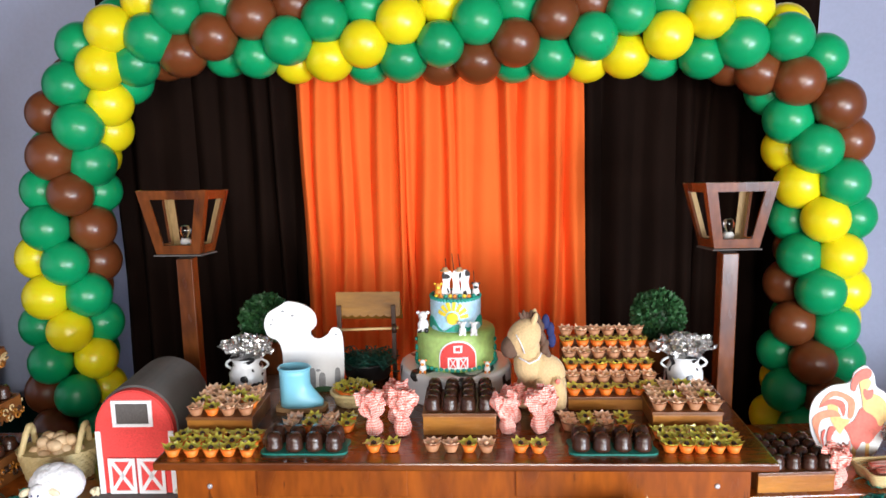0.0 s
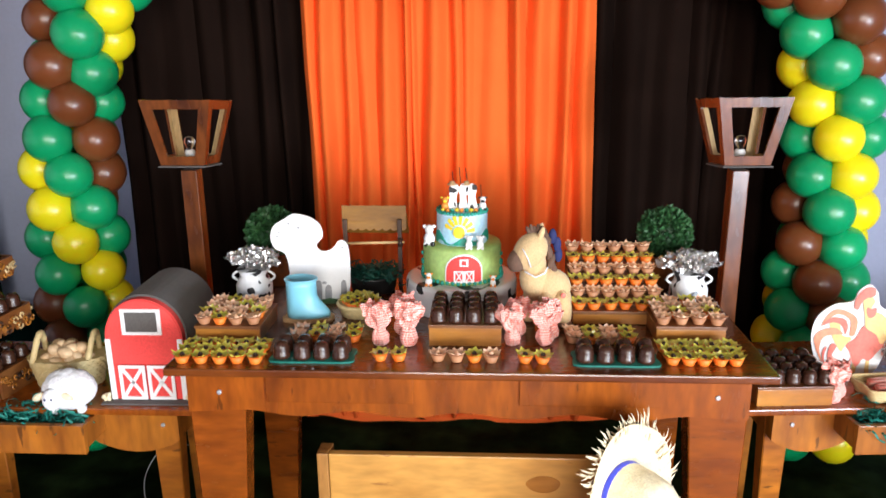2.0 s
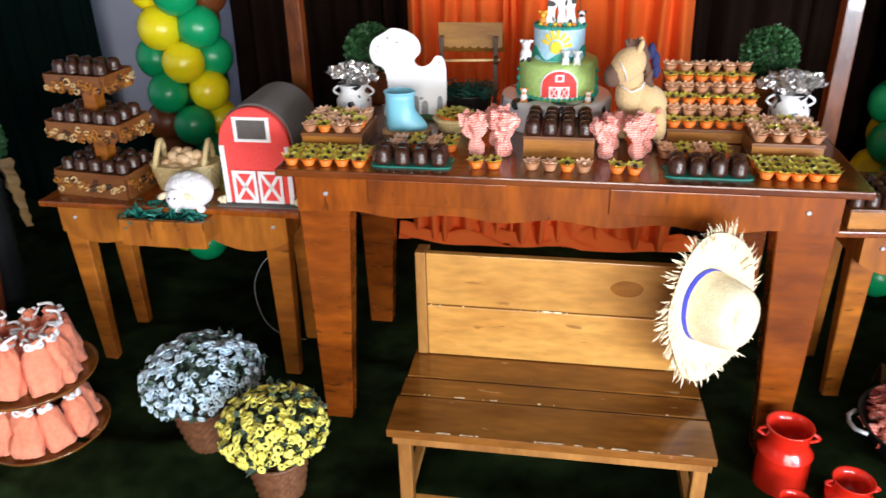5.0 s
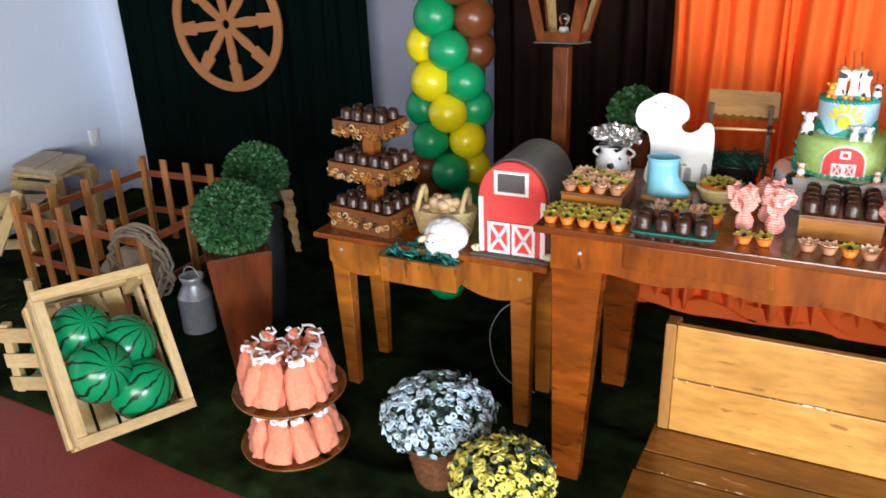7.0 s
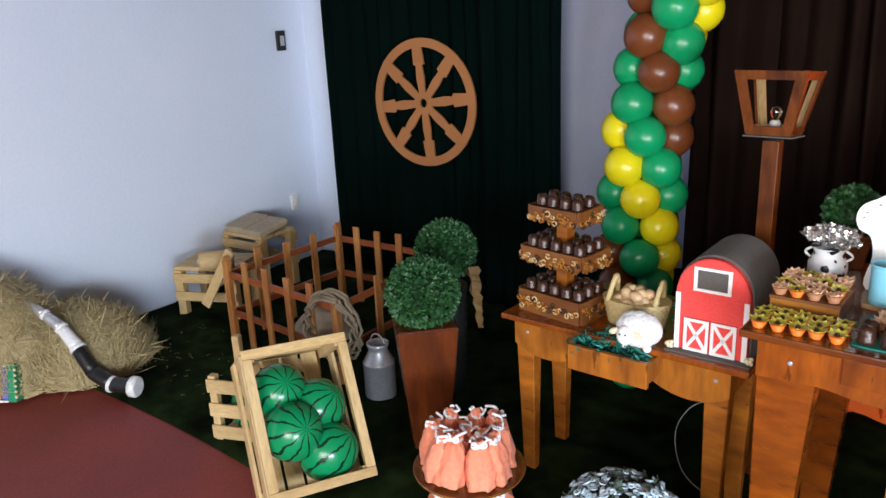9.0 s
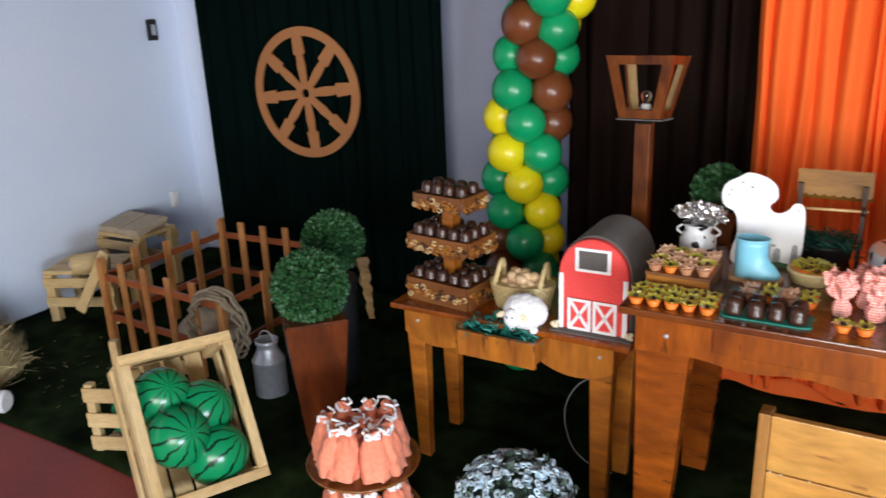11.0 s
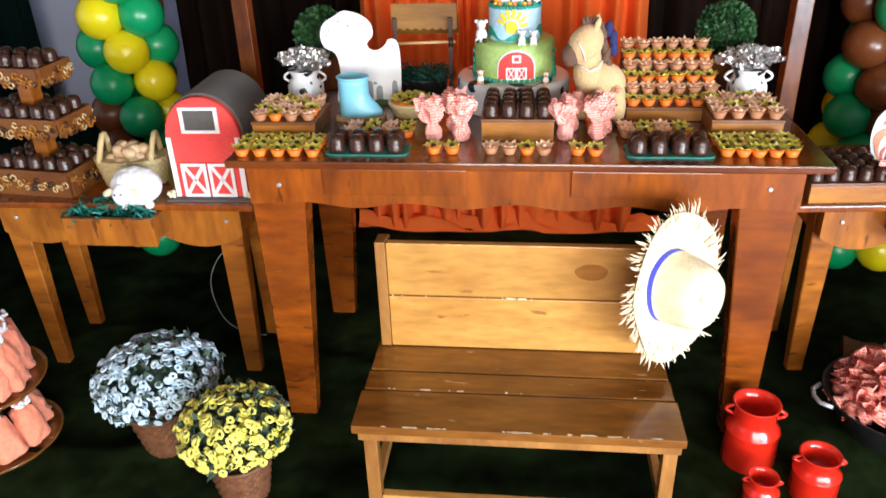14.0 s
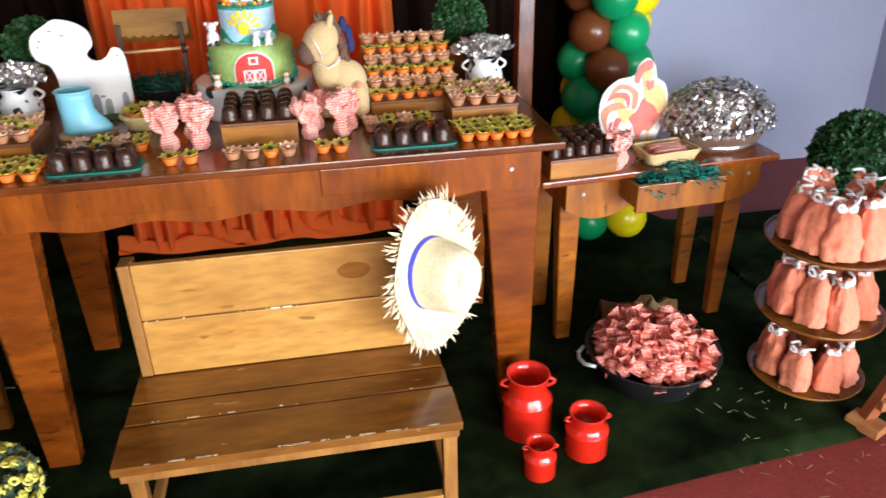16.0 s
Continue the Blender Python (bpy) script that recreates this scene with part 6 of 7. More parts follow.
# ---- red milk cans on the floor ----
def red_can(x, y, r, h, turn):
    t = thing("milk_can", "glossy red enamelled milk can on the floor", "milk can", pose(x, y, 0.008, 0, 0, turn), "red milk cans")
    bm = B()
    rings = lathe(bm, [(r * 0.96, 0), (r, h * 0.02), (r, h * 0.56), (r * 1.02, h * 0.58), (r * 0.98, h * 0.60), (r * 0.80, h * 0.70), (r * 0.77, h * 0.74), (r * 0.78, h * 0.84), (r * 0.82, h * 0.95), (r * 0.88, h * 0.985), (r * 0.86, h), (r * 0.78, h * 0.985), (r * 0.64, h * 0.86), (r * 0.64, h * 0.5)], 36)
    part("body", bm, RED_ENAMEL, t)
    for q in (-1, 1):
        bm = B()
        tube(bm, [(q * r * (0.72 + 0.36 * math.sin(math.pi * k / 8)), 0, h * (0.76 + 0.16 * k / 8)) for k in range(9)], r * 0.07, 8)
        part("handle", bm, RED_ENAMEL, t)


red_can(0.682, 1.912, 0.066, 0.186, -8)
red_can(0.810, 1.802, 0.055, 0.126, -4)
red_can(0.669, 1.748, 0.041, 0.098, -6)

# ---- black basin of gingham sweets ----
basin = thing("basin", "wide black basin heaped with small gingham sweets", "basin", pose(1.10, 2.06, 0.008))
bm = B()
lathe(bm, [(0.13, 0.0), (0.135, 0.004), (0.178, 0.09), (0.19, 0.105), (0.194, 0.108), (0.186, 0.106), (0.168, 0.085), (0.12, 0.03)], 48)
part("bowl", bm, BLACK, basin)
bm = B()
tube(bm, [(-0.19, -0.05, 0.10), (-0.215, -0.03, 0.098), (-0.222, 0.0, 0.098), (-0.215, 0.03, 0.098), (-0.19, 0.05, 0.10)], 0.006, 8)
part("handle", bm, STEEL, basin, "metal handle")
bm = B()
rb = random.Random(15)
small = []
for k in range(135):
    a, q = rb.uniform(0, 6.283), math.sqrt(rb.random())
    x, y = 0.148 * q * math.cos(a), 0.148 * q * math.sin(a)
    z = 0.085 + 0.085 * (1 - q * q) + rb.uniform(-0.01, 0.02)
    rot = Euler((rb.uniform(-1, 1), rb.uniform(-1, 1), rb.uniform(0, 6.3))).to_matrix()
    s = rb.uniform(1.0, 1.4)
    ph = rb.uniform(0, 6)
    lathe(bm, [(0.017 * s, -0.034 * s), (0.006 * s, -0.017 * s), (0.0125 * s, -0.008 * s), (0.0125 * s, 0.008 * s), (0.006 * s, 0.017 * s), (0.018 * s, 0.036 * s)], 9, (x, y, z), ripple=lambda an, kk: 1 + 0.25 * math.sin(4 * an + ph) * (kk in (0, 5)), m=rot, cap=False)
solid("wrapped_sweets", bm, CANDY_CHECK, "heap of small sweets twisted in red gingham paper", "sweets", pose(1.10, 2.06, 0.008), kind="stuff")
bm = B()
grid = []
for j in range(7):
    grid.append([bm.verts.new((0.24 * i / 9 - 0.12, 0.10 * j / 6, 0.012 + 0.05 * abs(math.sin(1.1 * i + 0.5 * j)) * (0.4 + 0.6 * rb.random()) + 0.07 * math.sin(math.pi * j / 6))) for i in range(10)])
for j in range(6):
    for i in range(9):
        bm.faces.new((grid[j][i], grid[j][i + 1], grid[j + 1][i + 1], grid[j + 1][i]))
ob = solid("crumpled_paper", bm, KRAFT, "crumpled brown paper behind the basin", "paper", pose(1.16, 2.27, 0.0, 0, 0, -8))
md = ob.modifiers.new("thick", "SOLIDIFY"); md.thickness = 0.003


# ---- tiered plates of coral cloth bags ----
def bag_mesh(seed):
    """A small sack with squarish foot, creased sides and a gathered mouth."""
    rr = random.Random(seed)
    bm = B()
    ph = [rr.uniform(0, 6.3) for _ in range(3)]
    prof = [(0.026, 0.0), (0.038, 0.001), (0.042, 0.007), (0.043, 0.022), (0.044, 0.045), (0.044, 0.068), (0.042, 0.090), (0.036, 0.108), (0.024, 0.120), (0.015, 0.126), (0.018, 0.132), (0.022, 0.140), (0.013, 0.143), (0.002, 0.139)]

    def ripple(a, k):
        square = 1 + 0.34 * abs(math.sin(2 * a)) ** 3 * max(0.0, 1 - k / 5) + 0.08 * abs(math.sin(2 * a)) * max(0.0, 1 - k / 9)
        folds = 0.045 * math.sin(3 * a + ph[0] + 0.3 * k) + 0.03 * math.sin(7 * a + ph[1] + 0.6 * k)
        return square * (1 + folds * (0.5 + 0.1 * k) + (0.13 * math.sin(8 * a + ph[2]) if k > 7 else 0))

    lathe(bm, prof, 36, ripple=ripple, m=Matrix.Diagonal((1.0, 0.76, 1.0)), cap=False)
    for v in bm.verts:
        if v.co.z > 0.003:
            v.co += 0.013 * noise.noise_vector(v.co * 26 + Vector((seed * 5.0, 0, 0))) + 0.007 * noise.noise_vector(v.co * 70)
    return mesh_of("bag_cloth", bm, CORAL)


bag_meshes = [bag_mesh(s) for s in range(4)]


def soft(bm, pts, r, n):
    """A limp cord bent smoothly through its points."""
    tube(bm, [p for p, _ in along(pts, 0.005)], r, n)


def tie(seed):
    rr = random.Random(seed)
    bm = B()
    for z in (0.124, 0.129):
        tube(bm, [(0.018 * math.cos(a), 0.015 * math.sin(a), z + 0.002 * math.sin(3 * a)) for a in (2 * math.pi * k / 14 for k in range(14))], 0.0042, 6, closed=True)
    for q in (-1, 1):
        w, h = rr.uniform(0.018, 0.028), rr.uniform(0.004, 0.012)
        soft(bm, [(q * 0.002, -0.015, 0.126), (q * w * 0.6, -0.020, 0.130 + h), (q * w, -0.016, 0.128 + 0.5 * h), (q * w * 0.7, -0.018, 0.124), (0, -0.016, 0.125)], 0.0042, 6)
        soft(bm, [(q * 0.002, -0.012, 0.128), (q * 0.018, -0.018 * q, 0.142), (q * rr.uniform(0.026, 0.04), 0.012 * q, rr.uniform(0.135, 0.156))], 0.004, 6)
    return mesh_of("yarn_tie", bm, WHITE_YARN)


tie_meshes = [tie(s) for s in range(4)]


def bag(m, k):
    t = thing("cloth_bag", "coral cloth favour bag tied with white yarn", "cloth bag", m, "coral favour bags")
    part("cloth", bag_meshes[k % 4], None, t)
    part("yarn_tie", tie_meshes[(k + 1) % 4], None, t, "white yarn bow")


def bag_stand(x, y, plates, label, seed):
    rr = random.Random(seed)
    t = thing("plate_stand", label, "tiered stand", pose(x, y, 0.008))
    for z, r, count, size in plates:
        bm = B()
        lathe(bm, [(r - 0.02, z - 0.010), (r, z - 0.002), (r + 0.003, z + 0.006), (r - 0.001, z + 0.007), (r - 0.006, z)], 48)
        part("plate", bm, BENCH_SEAT, t, "round brown wooden plate")
        for k in range(count):
            a = 2 * math.pi * (k + rr.uniform(-0.14, 0.14)) / count
            rad = r - 0.046 * size - 0.004
            w = size * rr.uniform(0.78, 0.94)
            bag(pose(x + rad * math.cos(a), y + rad * math.sin(a), 0.008 + z + 0.004, 0, 0, math.degrees(a) + 90 + rr.uniform(-22, 22)) @ pose(0, 0, 0, rr.uniform(-16, -4), rr.uniform(-9, 9), 0) @ Matrix.Diagonal((w, w, size * rr.uniform(0.94, 1.06), 1)), rr.randrange(4))
        if z == plates[-1][0]:
            for k in range(3):
                a = 2.1 * k + 0.4
                bag(pose(x + 0.042 * math.cos(a), y + 0.042 * math.sin(a), 0.008 + z + 0.001, 0, 0, 120 * k + 30) @ Matrix.Diagonal((0.85, 0.85, 0.95, 1)), k)
    bm = B()
    lathe(bm, [(0.035, 0.0)] + [(0.04, 0.02), (0.028, 0.06), (0.05, 0.15), (0.03, plates[-1][0] - 0.011)], 20)
    part("stem", bm, PLANTER, t, "turned wooden stem")


bag_stand(-1.348, 1.845, ((0.012, 0.168, 9, 0.98), (0.200, 0.172, 9, 1.10)), "two-tier round wooden stand holding coral favour bags", 3)
bag_stand(1.556, 1.990, ((0.012, 0.158, 8, 0.96), (0.222, 0.170, 8, 1.08), (0.438, 0.178, 9, 1.12)), "three-tier round wooden stand holding coral favour bags", 5)

# ---- watermelon crate ----
CR = pose(-1.796, 1.430, 0.140, -33, 2.7, 67)
crate = thing("wooden_crate", "tilted pale slatted wooden crate full of watermelons", "crate", CR)
CW, CH, CD = 0.330, 0.460, 0.19
for x in (0.0, CW - 0.03):
    for z in (0.0, CH - 0.03):
        bm = B()
        box(bm, x, x + 0.03, -0.018, CD, z, z + 0.03, 0.004)
        part("corner_post", bm, CRATE_X, crate)
for x0, x1, z0, z1 in ((-0.011, CW + 0.011, -0.011, 0.020), (-0.011, CW + 0.011, CH - 0.020, CH + 0.011), (-0.011, 0.020, 0.0205, CH - 0.0205), (CW - 0.020, CW + 0.011, 0.0205, CH - 0.0205)):
    bm = B()
    box(bm, x0, x1, -0.031, -0.0185, z0, z1, 0.003)
    part("rim_bar", bm, CRATE_X if x1 - x0 > 0.1 else CRATE_Z, crate)
for k in range(2):
    y = 0.004 + 0.125 * k
    for z in (-0.011, CH):
        bm = B()
        box(bm, 0.0, CW, y, y + 0.055, z, z + 0.011, 0.002)
        part("slat", bm, CRATE_X, crate)
    for x in (-0.011, CW):
        bm = B()
        box(bm, x, x + 0.011, y, y + 0.055, 0.0, CH, 0.002)
        part("slat", bm, CRATE_Z, crate)
for k in range(4):
    bm = B()
    box(bm, 0.033 + 0.068 * k, 0.033 + 0.068 * k + 0.057, CD + 0.0005, CD + 0.009, 0.0, CH, 0.002)
    part("slat", bm, CRATE_Z, crate)
# an upright crate behind carries the tilted one
CB = pose(-2.45, 1.665, 0.008, 0, 0, 23)
low = thing("wooden_crate", "upright pale slatted crate behind the tilted crate", "crate", CB)
for x in (0.0, 0.31):
    for y in (0.010, 0.20):
        bm = B()
        box(bm, x, x + 0.03, y, y + 0.03, 0.0, 0.27 + (0.08 if y > 0.1 else 0), 0.003)
        part("corner_post", bm, CRATE_Z, low)
for y in (0.0, 0.231):
    for z in (0.012, 0.105, 0.205):
        bm = B()
        box(bm, -0.004, 0.344, y, y + 0.009, z, z + 0.055, 0.002)
        part("slat", bm, CRATE_X, low)
for k in range(4):
    bm = B()
    box(bm, 0.0, 0.34, 0.042 + 0.04 * k, 0.042 + 0.04 * k + 0.034, 0.0, 0.009, 0.002)
    part("slat", bm, CRATE_X, low)
MELON = melon_skin("watermelon_skin")
mb = B()
ball(mb, (0, 0, 0), 0.097, 28, 18, (1, 1, 1.05))
melon_mesh = mesh_of("watermelon", mb, MELON)
for k, (x, y, z, a, b, c) in enumerate(((0.110, 0.090, 0.330, 80, 20, 0), (0.222, 0.080, 0.255, 70, -30, 40), (0.113, 0.022, 0.192, 95, 10, 10), (0.222, 0.055, 0.105, 60, 50, 20))):
    ob = new("watermelon", melon_mesh)
    ob.matrix_basis = CR @ pose(x, y, z, a, b, c)
    tagged(ob, "shiny striped green watermelon in the crate", "watermelon", "watermelons in the crate")
ob = new("watermelon", melon_mesh)
ob.matrix_basis = CB @ pose(0.125, 0.118, 0.103, 70, 20, 0)
tagged(ob, "shiny striped green watermelon in the upright crate", "watermelon", "watermelons in the crate")

# ---- picket pen ----
def fence(m, length, count, h, label, rails=(0.16, 0.36), seed=0):
    t = thing("picket_fence", label, "fence", m, "picket pen")
    rr = random.Random(seed)
    for z in rails:
        bm = B()
        box(bm, 0, length, 0.0, 0.014, z - 0.016, z + 0.016, 0.002)
        part("rail", bm, FENCE_X, t)
    for k in range(count):
        x = length * k / (count - 1)
        bm = B()
        w, hh = 0.019, h * rr.uniform(0.97, 1.03)
        box(bm, x - w, x + w, -0.013, -0.0005, 0.008, hh, 0.002)
        part("picket", bm, FENCE_Z, t)


def between(a, b):
    d = Vector(b) - Vector(a)
    return pose(a[0], a[1], 0, 0, 0, math.degrees(math.atan2(d.y, d.x))), d.length


FA, FB, FD, FC = (-3.18, 2.31), (-2.38, 2.28), (-3.16, 3.04), (-2.42, 3.08)
for a, b, n, s in ((FA, FB, 6, 1), (FA, FD, 5, 2), (FD, FC, 6, 3), (FB, FC, 4, 4)):
    m, ln = between(a, b)
    fence(m, ln, n, 0.445, "low reddish wooden picket fence of a small pen", seed=s)
bm = B()
rr = random.Random(8)
for k in range(5):
    r = 0.135 + 0.006 * k
    tube(bm, [(0.02 * rr.uniform(-1, 1) + r * 0.85 * math.cos(a), 0.012 * k - 0.03 + 0.006 * math.sin(3 * a + k), 0.30 + r * math.sin(a)) for a in (2 * math.pi * j / 30 for j in range(30))], 0.008, 6, closed=True)
solid("rope_coil", bm, ROPE, "coil of grey rope hung on the fence", "rope", pose(-2.36, 2.235, 0.0, 0, 0, 10))
bm = B()
ball(bm, (0, 0, 0.085), 0.15, 24, 14, (1.1, 0.9, 0.6))
for v in bm.verts:
    v.co += v.co.normalized() * 0.03 * noise.noise(v.co * 12)
solid("feed_sack", bm, BURLAP, "grey lumpy sack lying inside the pen", "sack", pose(-2.78, 2.55, 0.0))

# steel milk churn
churn = thing("milk_churn", "galvanised steel milk churn on the floor", "milk churn", pose(-2.165, 2.30, 0.008) @ Matrix.Diagonal((0.72, 0.72, 0.84, 1)))
bm = B()
lathe(bm, [(0.088, 0), (0.092, 0.004), (0.092, 0.185), (0.094, 0.188), (0.090, 0.192), (0.058, 0.245), (0.055, 0.262), (0.064, 0.275), (0.066, 0.29), (0.056, 0.292), (0.05, 0.26)], 36)
part("body", bm, STEEL, churn)
bm = B()
tube(bm, [(0.055 * math.cos(a), 0.0, 0.285 + 0.05 * math.sin(a)) for a in (math.pi * k / 12 for k in range(13))], 0.004, 6)
part("handle", bm, STEEL, churn)


# ---- stools by the wall ----
def stool(m, w, d, h, label):
    t = thing("stool", label, "stool", m)
    n = 5
    for k in range(n):
        bm = B()
        box(bm, 0, w, d * k / n + 0.003, d * (k + 1) / n - 0.003, h - 0.02, h, 0.002)
        part("seat_slat", bm, CRATE_X, t)
    for x in (0.0, w - 0.045):
        for y in (0.0, d - 0.045):
            bm = B()
            box(bm, x, x + 0.045, y, y + 0.045, 0.0, h - 0.021, 0.002)
            part("leg", bm, CRATE_Z, t)
    for y in (-0.014, d):
        for z in (h - 0.085, h * 0.35):
            bm = B()
            box(bm, 0, w, y, y + 0.014, z, z + 0.05, 0.002)
            part("rail", bm, CRATE_X, t)
    return t


stool(pose(-3.72, 2.34, 0.006, 0, 0, 26), 0.36, 0.28, 0.29, "small pale wooden slatted stool against the wall")
stool(pose(-3.90, 2.80, 0.006, 0, 0, 4), 0.33, 0.27, 0.35, "pale wooden stool carrying burlap cushions")
for x in (-3.825, -3.660):
    bm = B()
    box(bm, -0.076, 0.076, -0.115, 0.115, 0.0, 0.042, 0.014)
    for v in bm.verts:
        v.co += 0.006 * noise.noise_vector(v.co * 18 + Vector((x * 9, 0, 0)))
    solid("cushion", bm, BURLAP, "flat grey-beige burlap cushion on the stool", "cushion", pose(x, 2.935, 0.363, 8, 0, 4))
log = thing("toy_log", "pale wooden log roll lying on the stool", "log", pose(-3.47, 2.45, 0.345, 0, 0, 52) @ Matrix.Diagonal((0.8, 0.8, 0.8, 1)))
bm = B()
lathe(bm, [(0.062, -0.11), (0.066, -0.10), (0.066, 0.10), (0.062, 0.11)], 24, m=Matrix.Rotation(radians(90), 3, "Y"))
part("roll", bm, CRATE_X, log)
bm = B()
lathe(bm, [(0.022, 0.0), (0.022, 0.012)], 16, (-0.122, 0, 0), m=Matrix.Rotation(radians(90), 3, "Y"))
part("end_cap", bm, STEEL, log, "grey metal end cap")
bm = B()
box(bm, -0.025, 0.025, 0, 0.014, 0, 0.36, 0.002)
solid("loose_board", bm, CRATE_Z, "grey-brown loose board leaning on the stool", "board", pose(-3.40, 2.30, 0.15, 0, 32, 20))

# ---- wagon wheel on the curtain ----
wheel = thing("wagon_wheel", "orange-brown flat wagon wheel hung on the green curtain", "wheel", pose(-2.805, 3.43, 1.080, 0, 0, 2))
RW = 0.343
bm = B()
outer = [(RW * math.cos(2 * math.pi * k / 72), RW * math.sin(2 * math.pi * k / 72)) for k in range(72)]
lathe(bm, [(RW * 0.86, 0.0), (RW, 0.0), (RW, 0.012), (RW * 0.86, 0.012), (RW * 0.86, 0.0)], 72, m=Matrix.Rotation(radians(90), 3, "X"), cap=False)
for f in bm.faces:
    f.smooth = False
part("rim", bm, WHEEL, wheel)
bm = B()
lathe(bm, [(0.024, 0.0), (0.062, 0.0), (0.062, 0.012), (0.024, 0.012), (0.024, 0.0)], 24, m=Matrix.Rotation(radians(90), 3, "X"), cap=False)
for f in bm.faces:
    f.smooth = False
part("hub", bm, WHEEL, wheel)
for k in range(8):
    bm = B()
    mm = Matrix.Rotation(radians(45 * k - 6), 4, "Y")
    panel(bm, [(-0.020, 0.058), (0.020, 0.058), (0.026, 0.14), (0.020, 0.20), (0.036, 0.205), (0.030, RW * 0.865), (-0.030, RW * 0.865), (-0.036, 0.205), (-0.020, 0.20), (-0.026, 0.14)], 0.010, mm @ Matrix.Translation((0, -0.011, 0)))
    part("spoke", bm, WHEEL, wheel)

# ---- hay, horn and accordion ----
def hay_heap(m, sx, sy, h, n, label, seed):
    rr = random.Random(seed)
    bm = B()
    ball(bm, (0, 0, 0.0), 1.0, 32, 18, (sx * 0.93, sy * 0.93, h * 0.94))
    for v in bm.verts:
        v.co += v.co.normalized() * 0.05 * noise.noise(v.co * 7)
    bmesh.ops.delete(bm, geom=[v for v in bm.verts if v.co.z < -0.02], context="VERTS")
    for _ in range(n):
        a, e = rr.uniform(0, 6.283), math.asin(rr.uniform(0, 1))
        v = Vector((math.cos(a) * math.cos(e), math.sin(a) * math.cos(e), math.sin(e)))
        p = Vector((v.x * sx, v.y * sy, v.z * h)) * rr.uniform(0.93, 1.02)
        p.z = max(p.z, 0.004)
        d = (Vector((rr.gauss(0, 1), rr.gauss(0, 1), rr.gauss(0, 0.4))).cross(v) + 0.22 * v * rr.random()).normalized() * rr.uniform(0.05, 0.14)
        if p.z + d.z < 0.003:
            d.z = abs(d.z)
        s = d.cross(v).normalized() * 0.0016
        q = [bm.verts.new(w) for w in (p - s, p + s, p + d * 0.5 + s + v * 0.006, p + d * 0.5 - s + v * 0.006, p + d)]
        bm.faces.new(q[:4]), bm.faces.new((q[3], q[2], q[4]))
    solid("hay", bm, HAY, label, "hay", m, kind="stuff")


hay_heap(pose(-3.62, 1.72, 0.0, 0, 0, 20), 0.36, 0.30, 0.30, 5200, "loose bale of dry hay heaped on the floor", 1)
hay_heap(pose(-3.72, 1.40, 0.0, 0, 0, 60), 0.34, 0.24, 0.52, 4800, "tall heap of dry hay by the wall", 2)
horn = thing("cattle_horn", "long black and white bugle horn with pale rings on the hay", "horn", pose(0, 0, 0))
path = [Vector(p) for p in ((-3.95, 1.50, 0.60), (-3.74, 1.50, 0.47), (-3.60, 1.53, 0.385), (-3.50, 1.56, 0.335), (-3.42, 1.585, 0.28), (-3.33, 1.60, 0.20), (-3.25, 1.61, 0.10), (-3.16, 1.64, 0.055), (-3.06, 1.69, 0.050))]
radii = [0.014, 0.017, 0.019, 0.021, 0.026, 0.032, 0.033, 0.033, 0.036]
for k in range(8):
    bm = B()
    tube(bm, [path[k].lerp(path[k + 1], q / 4) for q in range(5)], [radii[k] + (radii[k + 1] - radii[k]) * q / 4 for q in range(5)], 14)
    part("segment", bm, (BLACK, STEEL, STEEL, STEEL, WHITE_GLOSS, BLACK, BLACK, BLACK)[k], horn)
for k in (1, 3, 4, 5, 7, 8):
    bm = B()
    d = (path[min(k + 1, 8)] - path[k - 1]).normalized()
    w = 2.2 if k == 8 else 1.0
    lathe(bm, [(radii[k] + 0.001, -0.009 * w), (radii[k] + 0.005 * w, -0.006 * w), (radii[k] + 0.005 * w, 0.006 * w), (radii[k] + 0.001, 0.009 * w)], 16, path[k], m=d.to_track_quat("Z", "Y").to_matrix())
    part("ring", bm, WHITE_GLOSS, horn)

acc = thing("accordion", "small green and blue accordion with a red pattern by the hay", "accordion", pose(-3.56, 1.33, 0.0, -12, 0, 35))
for x in (-0.10, 0.075):
    bm = B()
    box(bm, x, x + 0.035, -0.06, 0.06, 0.0, 0.17, 0.006)
    part("end_board", bm, GREEN_PAINT, acc, "emerald end board")
for k in range(8):
    bm = B()
    x = -0.063 + 0.0172 * k
    box(bm, x, x + 0.0150, -0.052 - 0.004 * (k % 2), 0.05, 0.012, 0.158, 0.003)
    part("pleat", bm, (BLUE_PAINT, BLUE_PAINT, RED_FELT, RED_FELT, RED_FELT, RED_FELT, BLUE_PAINT, BLUE_PAINT)[k], acc)
bm = B()
for z in (0.163, -0.001):
    box(bm, -0.062, 0.072, -0.058, 0.05, z - 0.006 if z > 0 else 0.0, z if z > 0 else 0.008)
part("trim", bm, WHITE, acc, "white trim")
bm = B()
for x in (-0.104, 0.114):
    for k in range(6):
        ball(bm, (x, -0.062, 0.025 + 0.024 * k), 0.006, 8, 6)
part("buttons", bm, PALE_STRAW, acc, "row of round buttons")

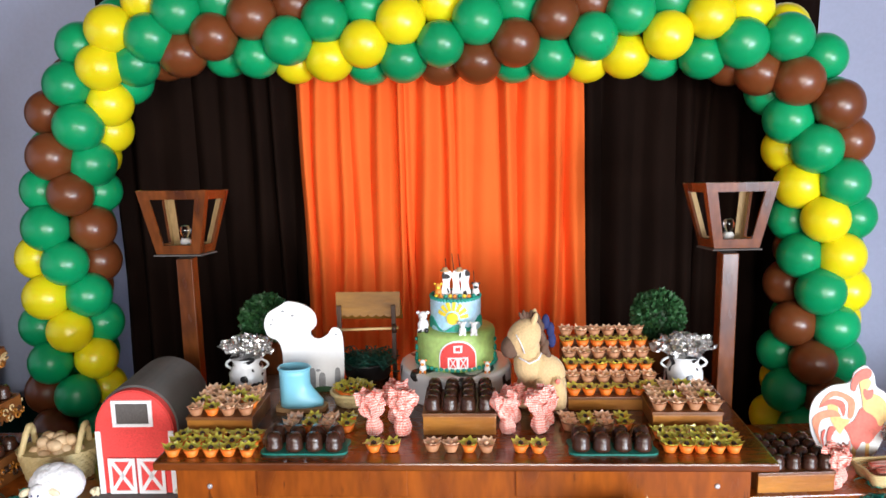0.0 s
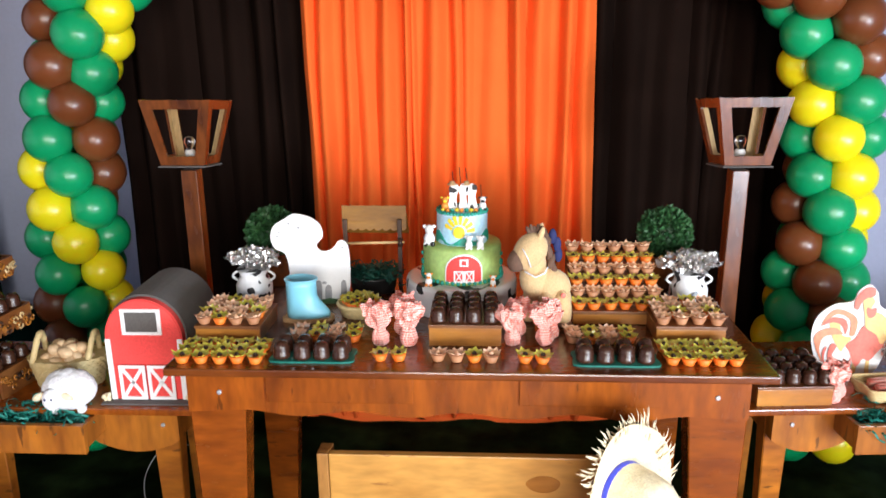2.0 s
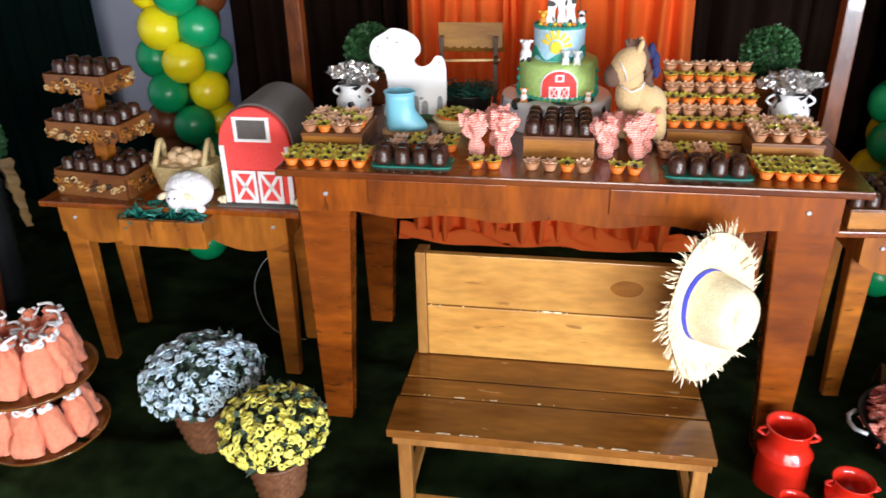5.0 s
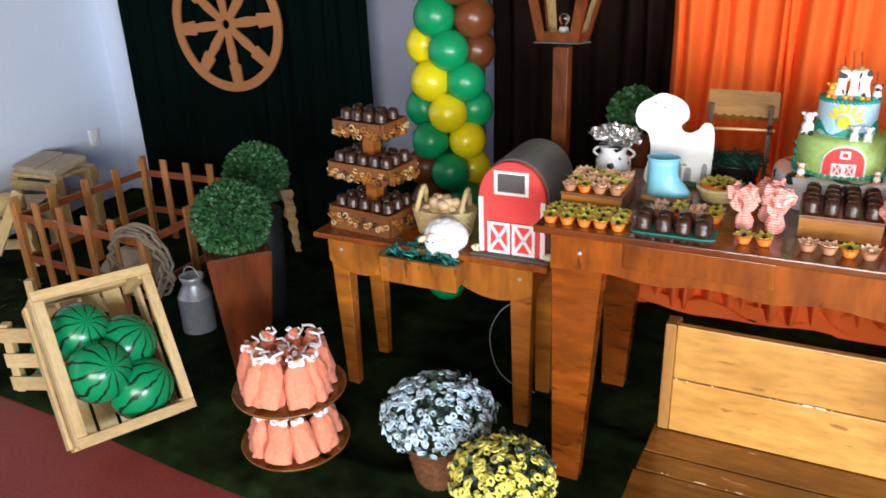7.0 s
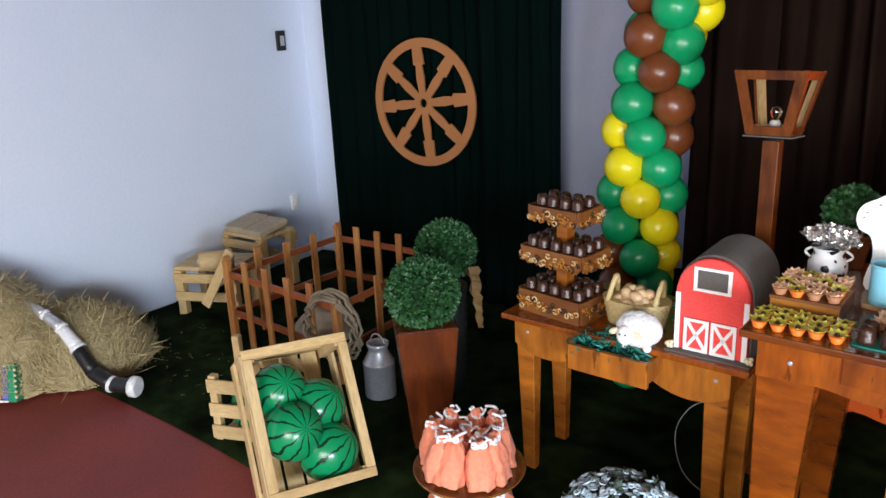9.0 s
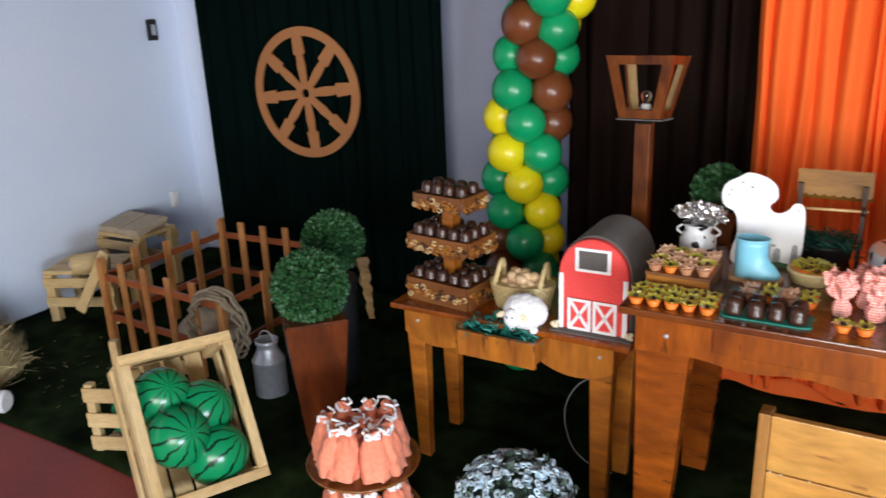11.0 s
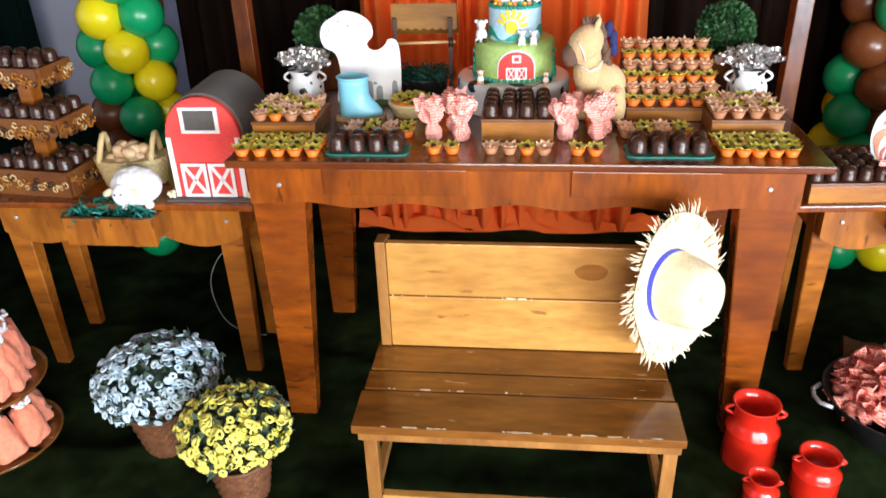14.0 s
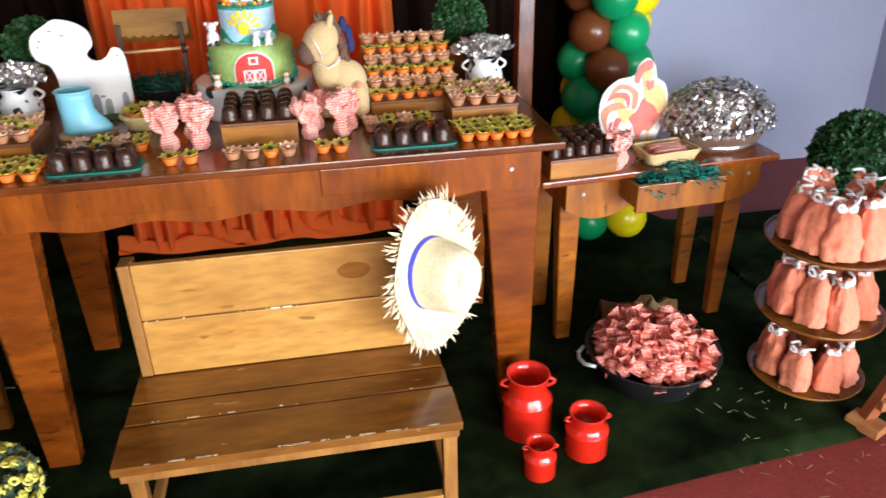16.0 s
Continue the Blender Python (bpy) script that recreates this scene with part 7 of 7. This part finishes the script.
# ---- small fixtures and litter ----
for y, z, mat, label, w, h in ((3.40, 0.40, PLASTIC_WHITE, "white wall socket plate", 0.05, 0.10), (3.42, 1.42, BLACK, "black wall switch box", 0.06, 0.12)):
    t = thing("wall_socket" if mat is PLASTIC_WHITE else "wall_switch", label, "wall fitting", pose(XL, y, z, 0, 0, 90))
    bm = B()
    box(bm, -w / 2, w / 2, -0.024, 0.0, -h / 2, h / 2, 0.004)
    part("plate", bm, mat, t)
    bm = B()
    box(bm, -w / 4, w / 4, -0.030, -0.0242, -h / 4, h / 4, 0.003)
    part("insert", bm, PLASTIC_WHITE if mat is PLASTIC_WHITE else STEEL, t)
bm = B()
soft(bm, [(-0.78, 2.48, 0.30), (-0.85, 2.50, 0.29), (-0.91, 2.50, 0.25), (-0.945, 2.48, 0.18), (-0.94, 2.46, 0.11), (-0.90, 2.43, 0.045), (-0.83, 2.40, 0.020), (-0.74, 2.38, 0.020)], 0.0017, 6)
solid("cable", bm, PRINT_GREY, "thin pale electric cable looping under the table", "cable")
bm = B()
rl = random.Random(31)
for _ in range(150):
    x, y = (rl.uniform(1.15, 2.2), rl.uniform(1.45, 1.95)) if rl.random() < 0.62 else (rl.uniform(-3.5, -2.7), rl.uniform(1.75, 2.35))
    a, ln = rl.uniform(0, 6.3), rl.uniform(0.008, 0.03)
    z = 0.022 if y > 1.72 else 0.012
    p, d = Vector((x, y, z)), Vector((math.cos(a), math.sin(a), 0.08)) * ln
    s = Vector((-math.sin(a), math.cos(a), 0)) * 0.0009
    bm.faces.new([bm.verts.new(v) for v in (p - s, p + s, p + d + s, p + d - s)])
solid("straw_litter", bm, HAY, "loose bits of straw scattered over the floor cloth", "straw", kind="stuff")
ez = thing("wooden_easel", "low reddish wooden trestle foot on the carpet", "trestle", pose(1.565, 1.745, 0.0, 0, 0, 0))
bm = B()
box(bm, -0.03, 0.03, -0.06, 0.03, 0.006, 0.034, 0.003, pose(0, 0, 0, 0, 0, 25))
part("foot", bm, FENCE_Z, ez)
bm = B()
box(bm, -0.016, 0.016, -0.016, 0.016, 0.03, 0.40, 0.003, Matrix.Rotation(radians(24), 4, "Y"))
part("upright", bm, FENCE_X, ez)
bm = B()
box(bm, 0.02, 0.16, -0.034, -0.018, 0.07, 0.10, 0.003)
part("crosspiece", bm, FENCE_Z, ez)
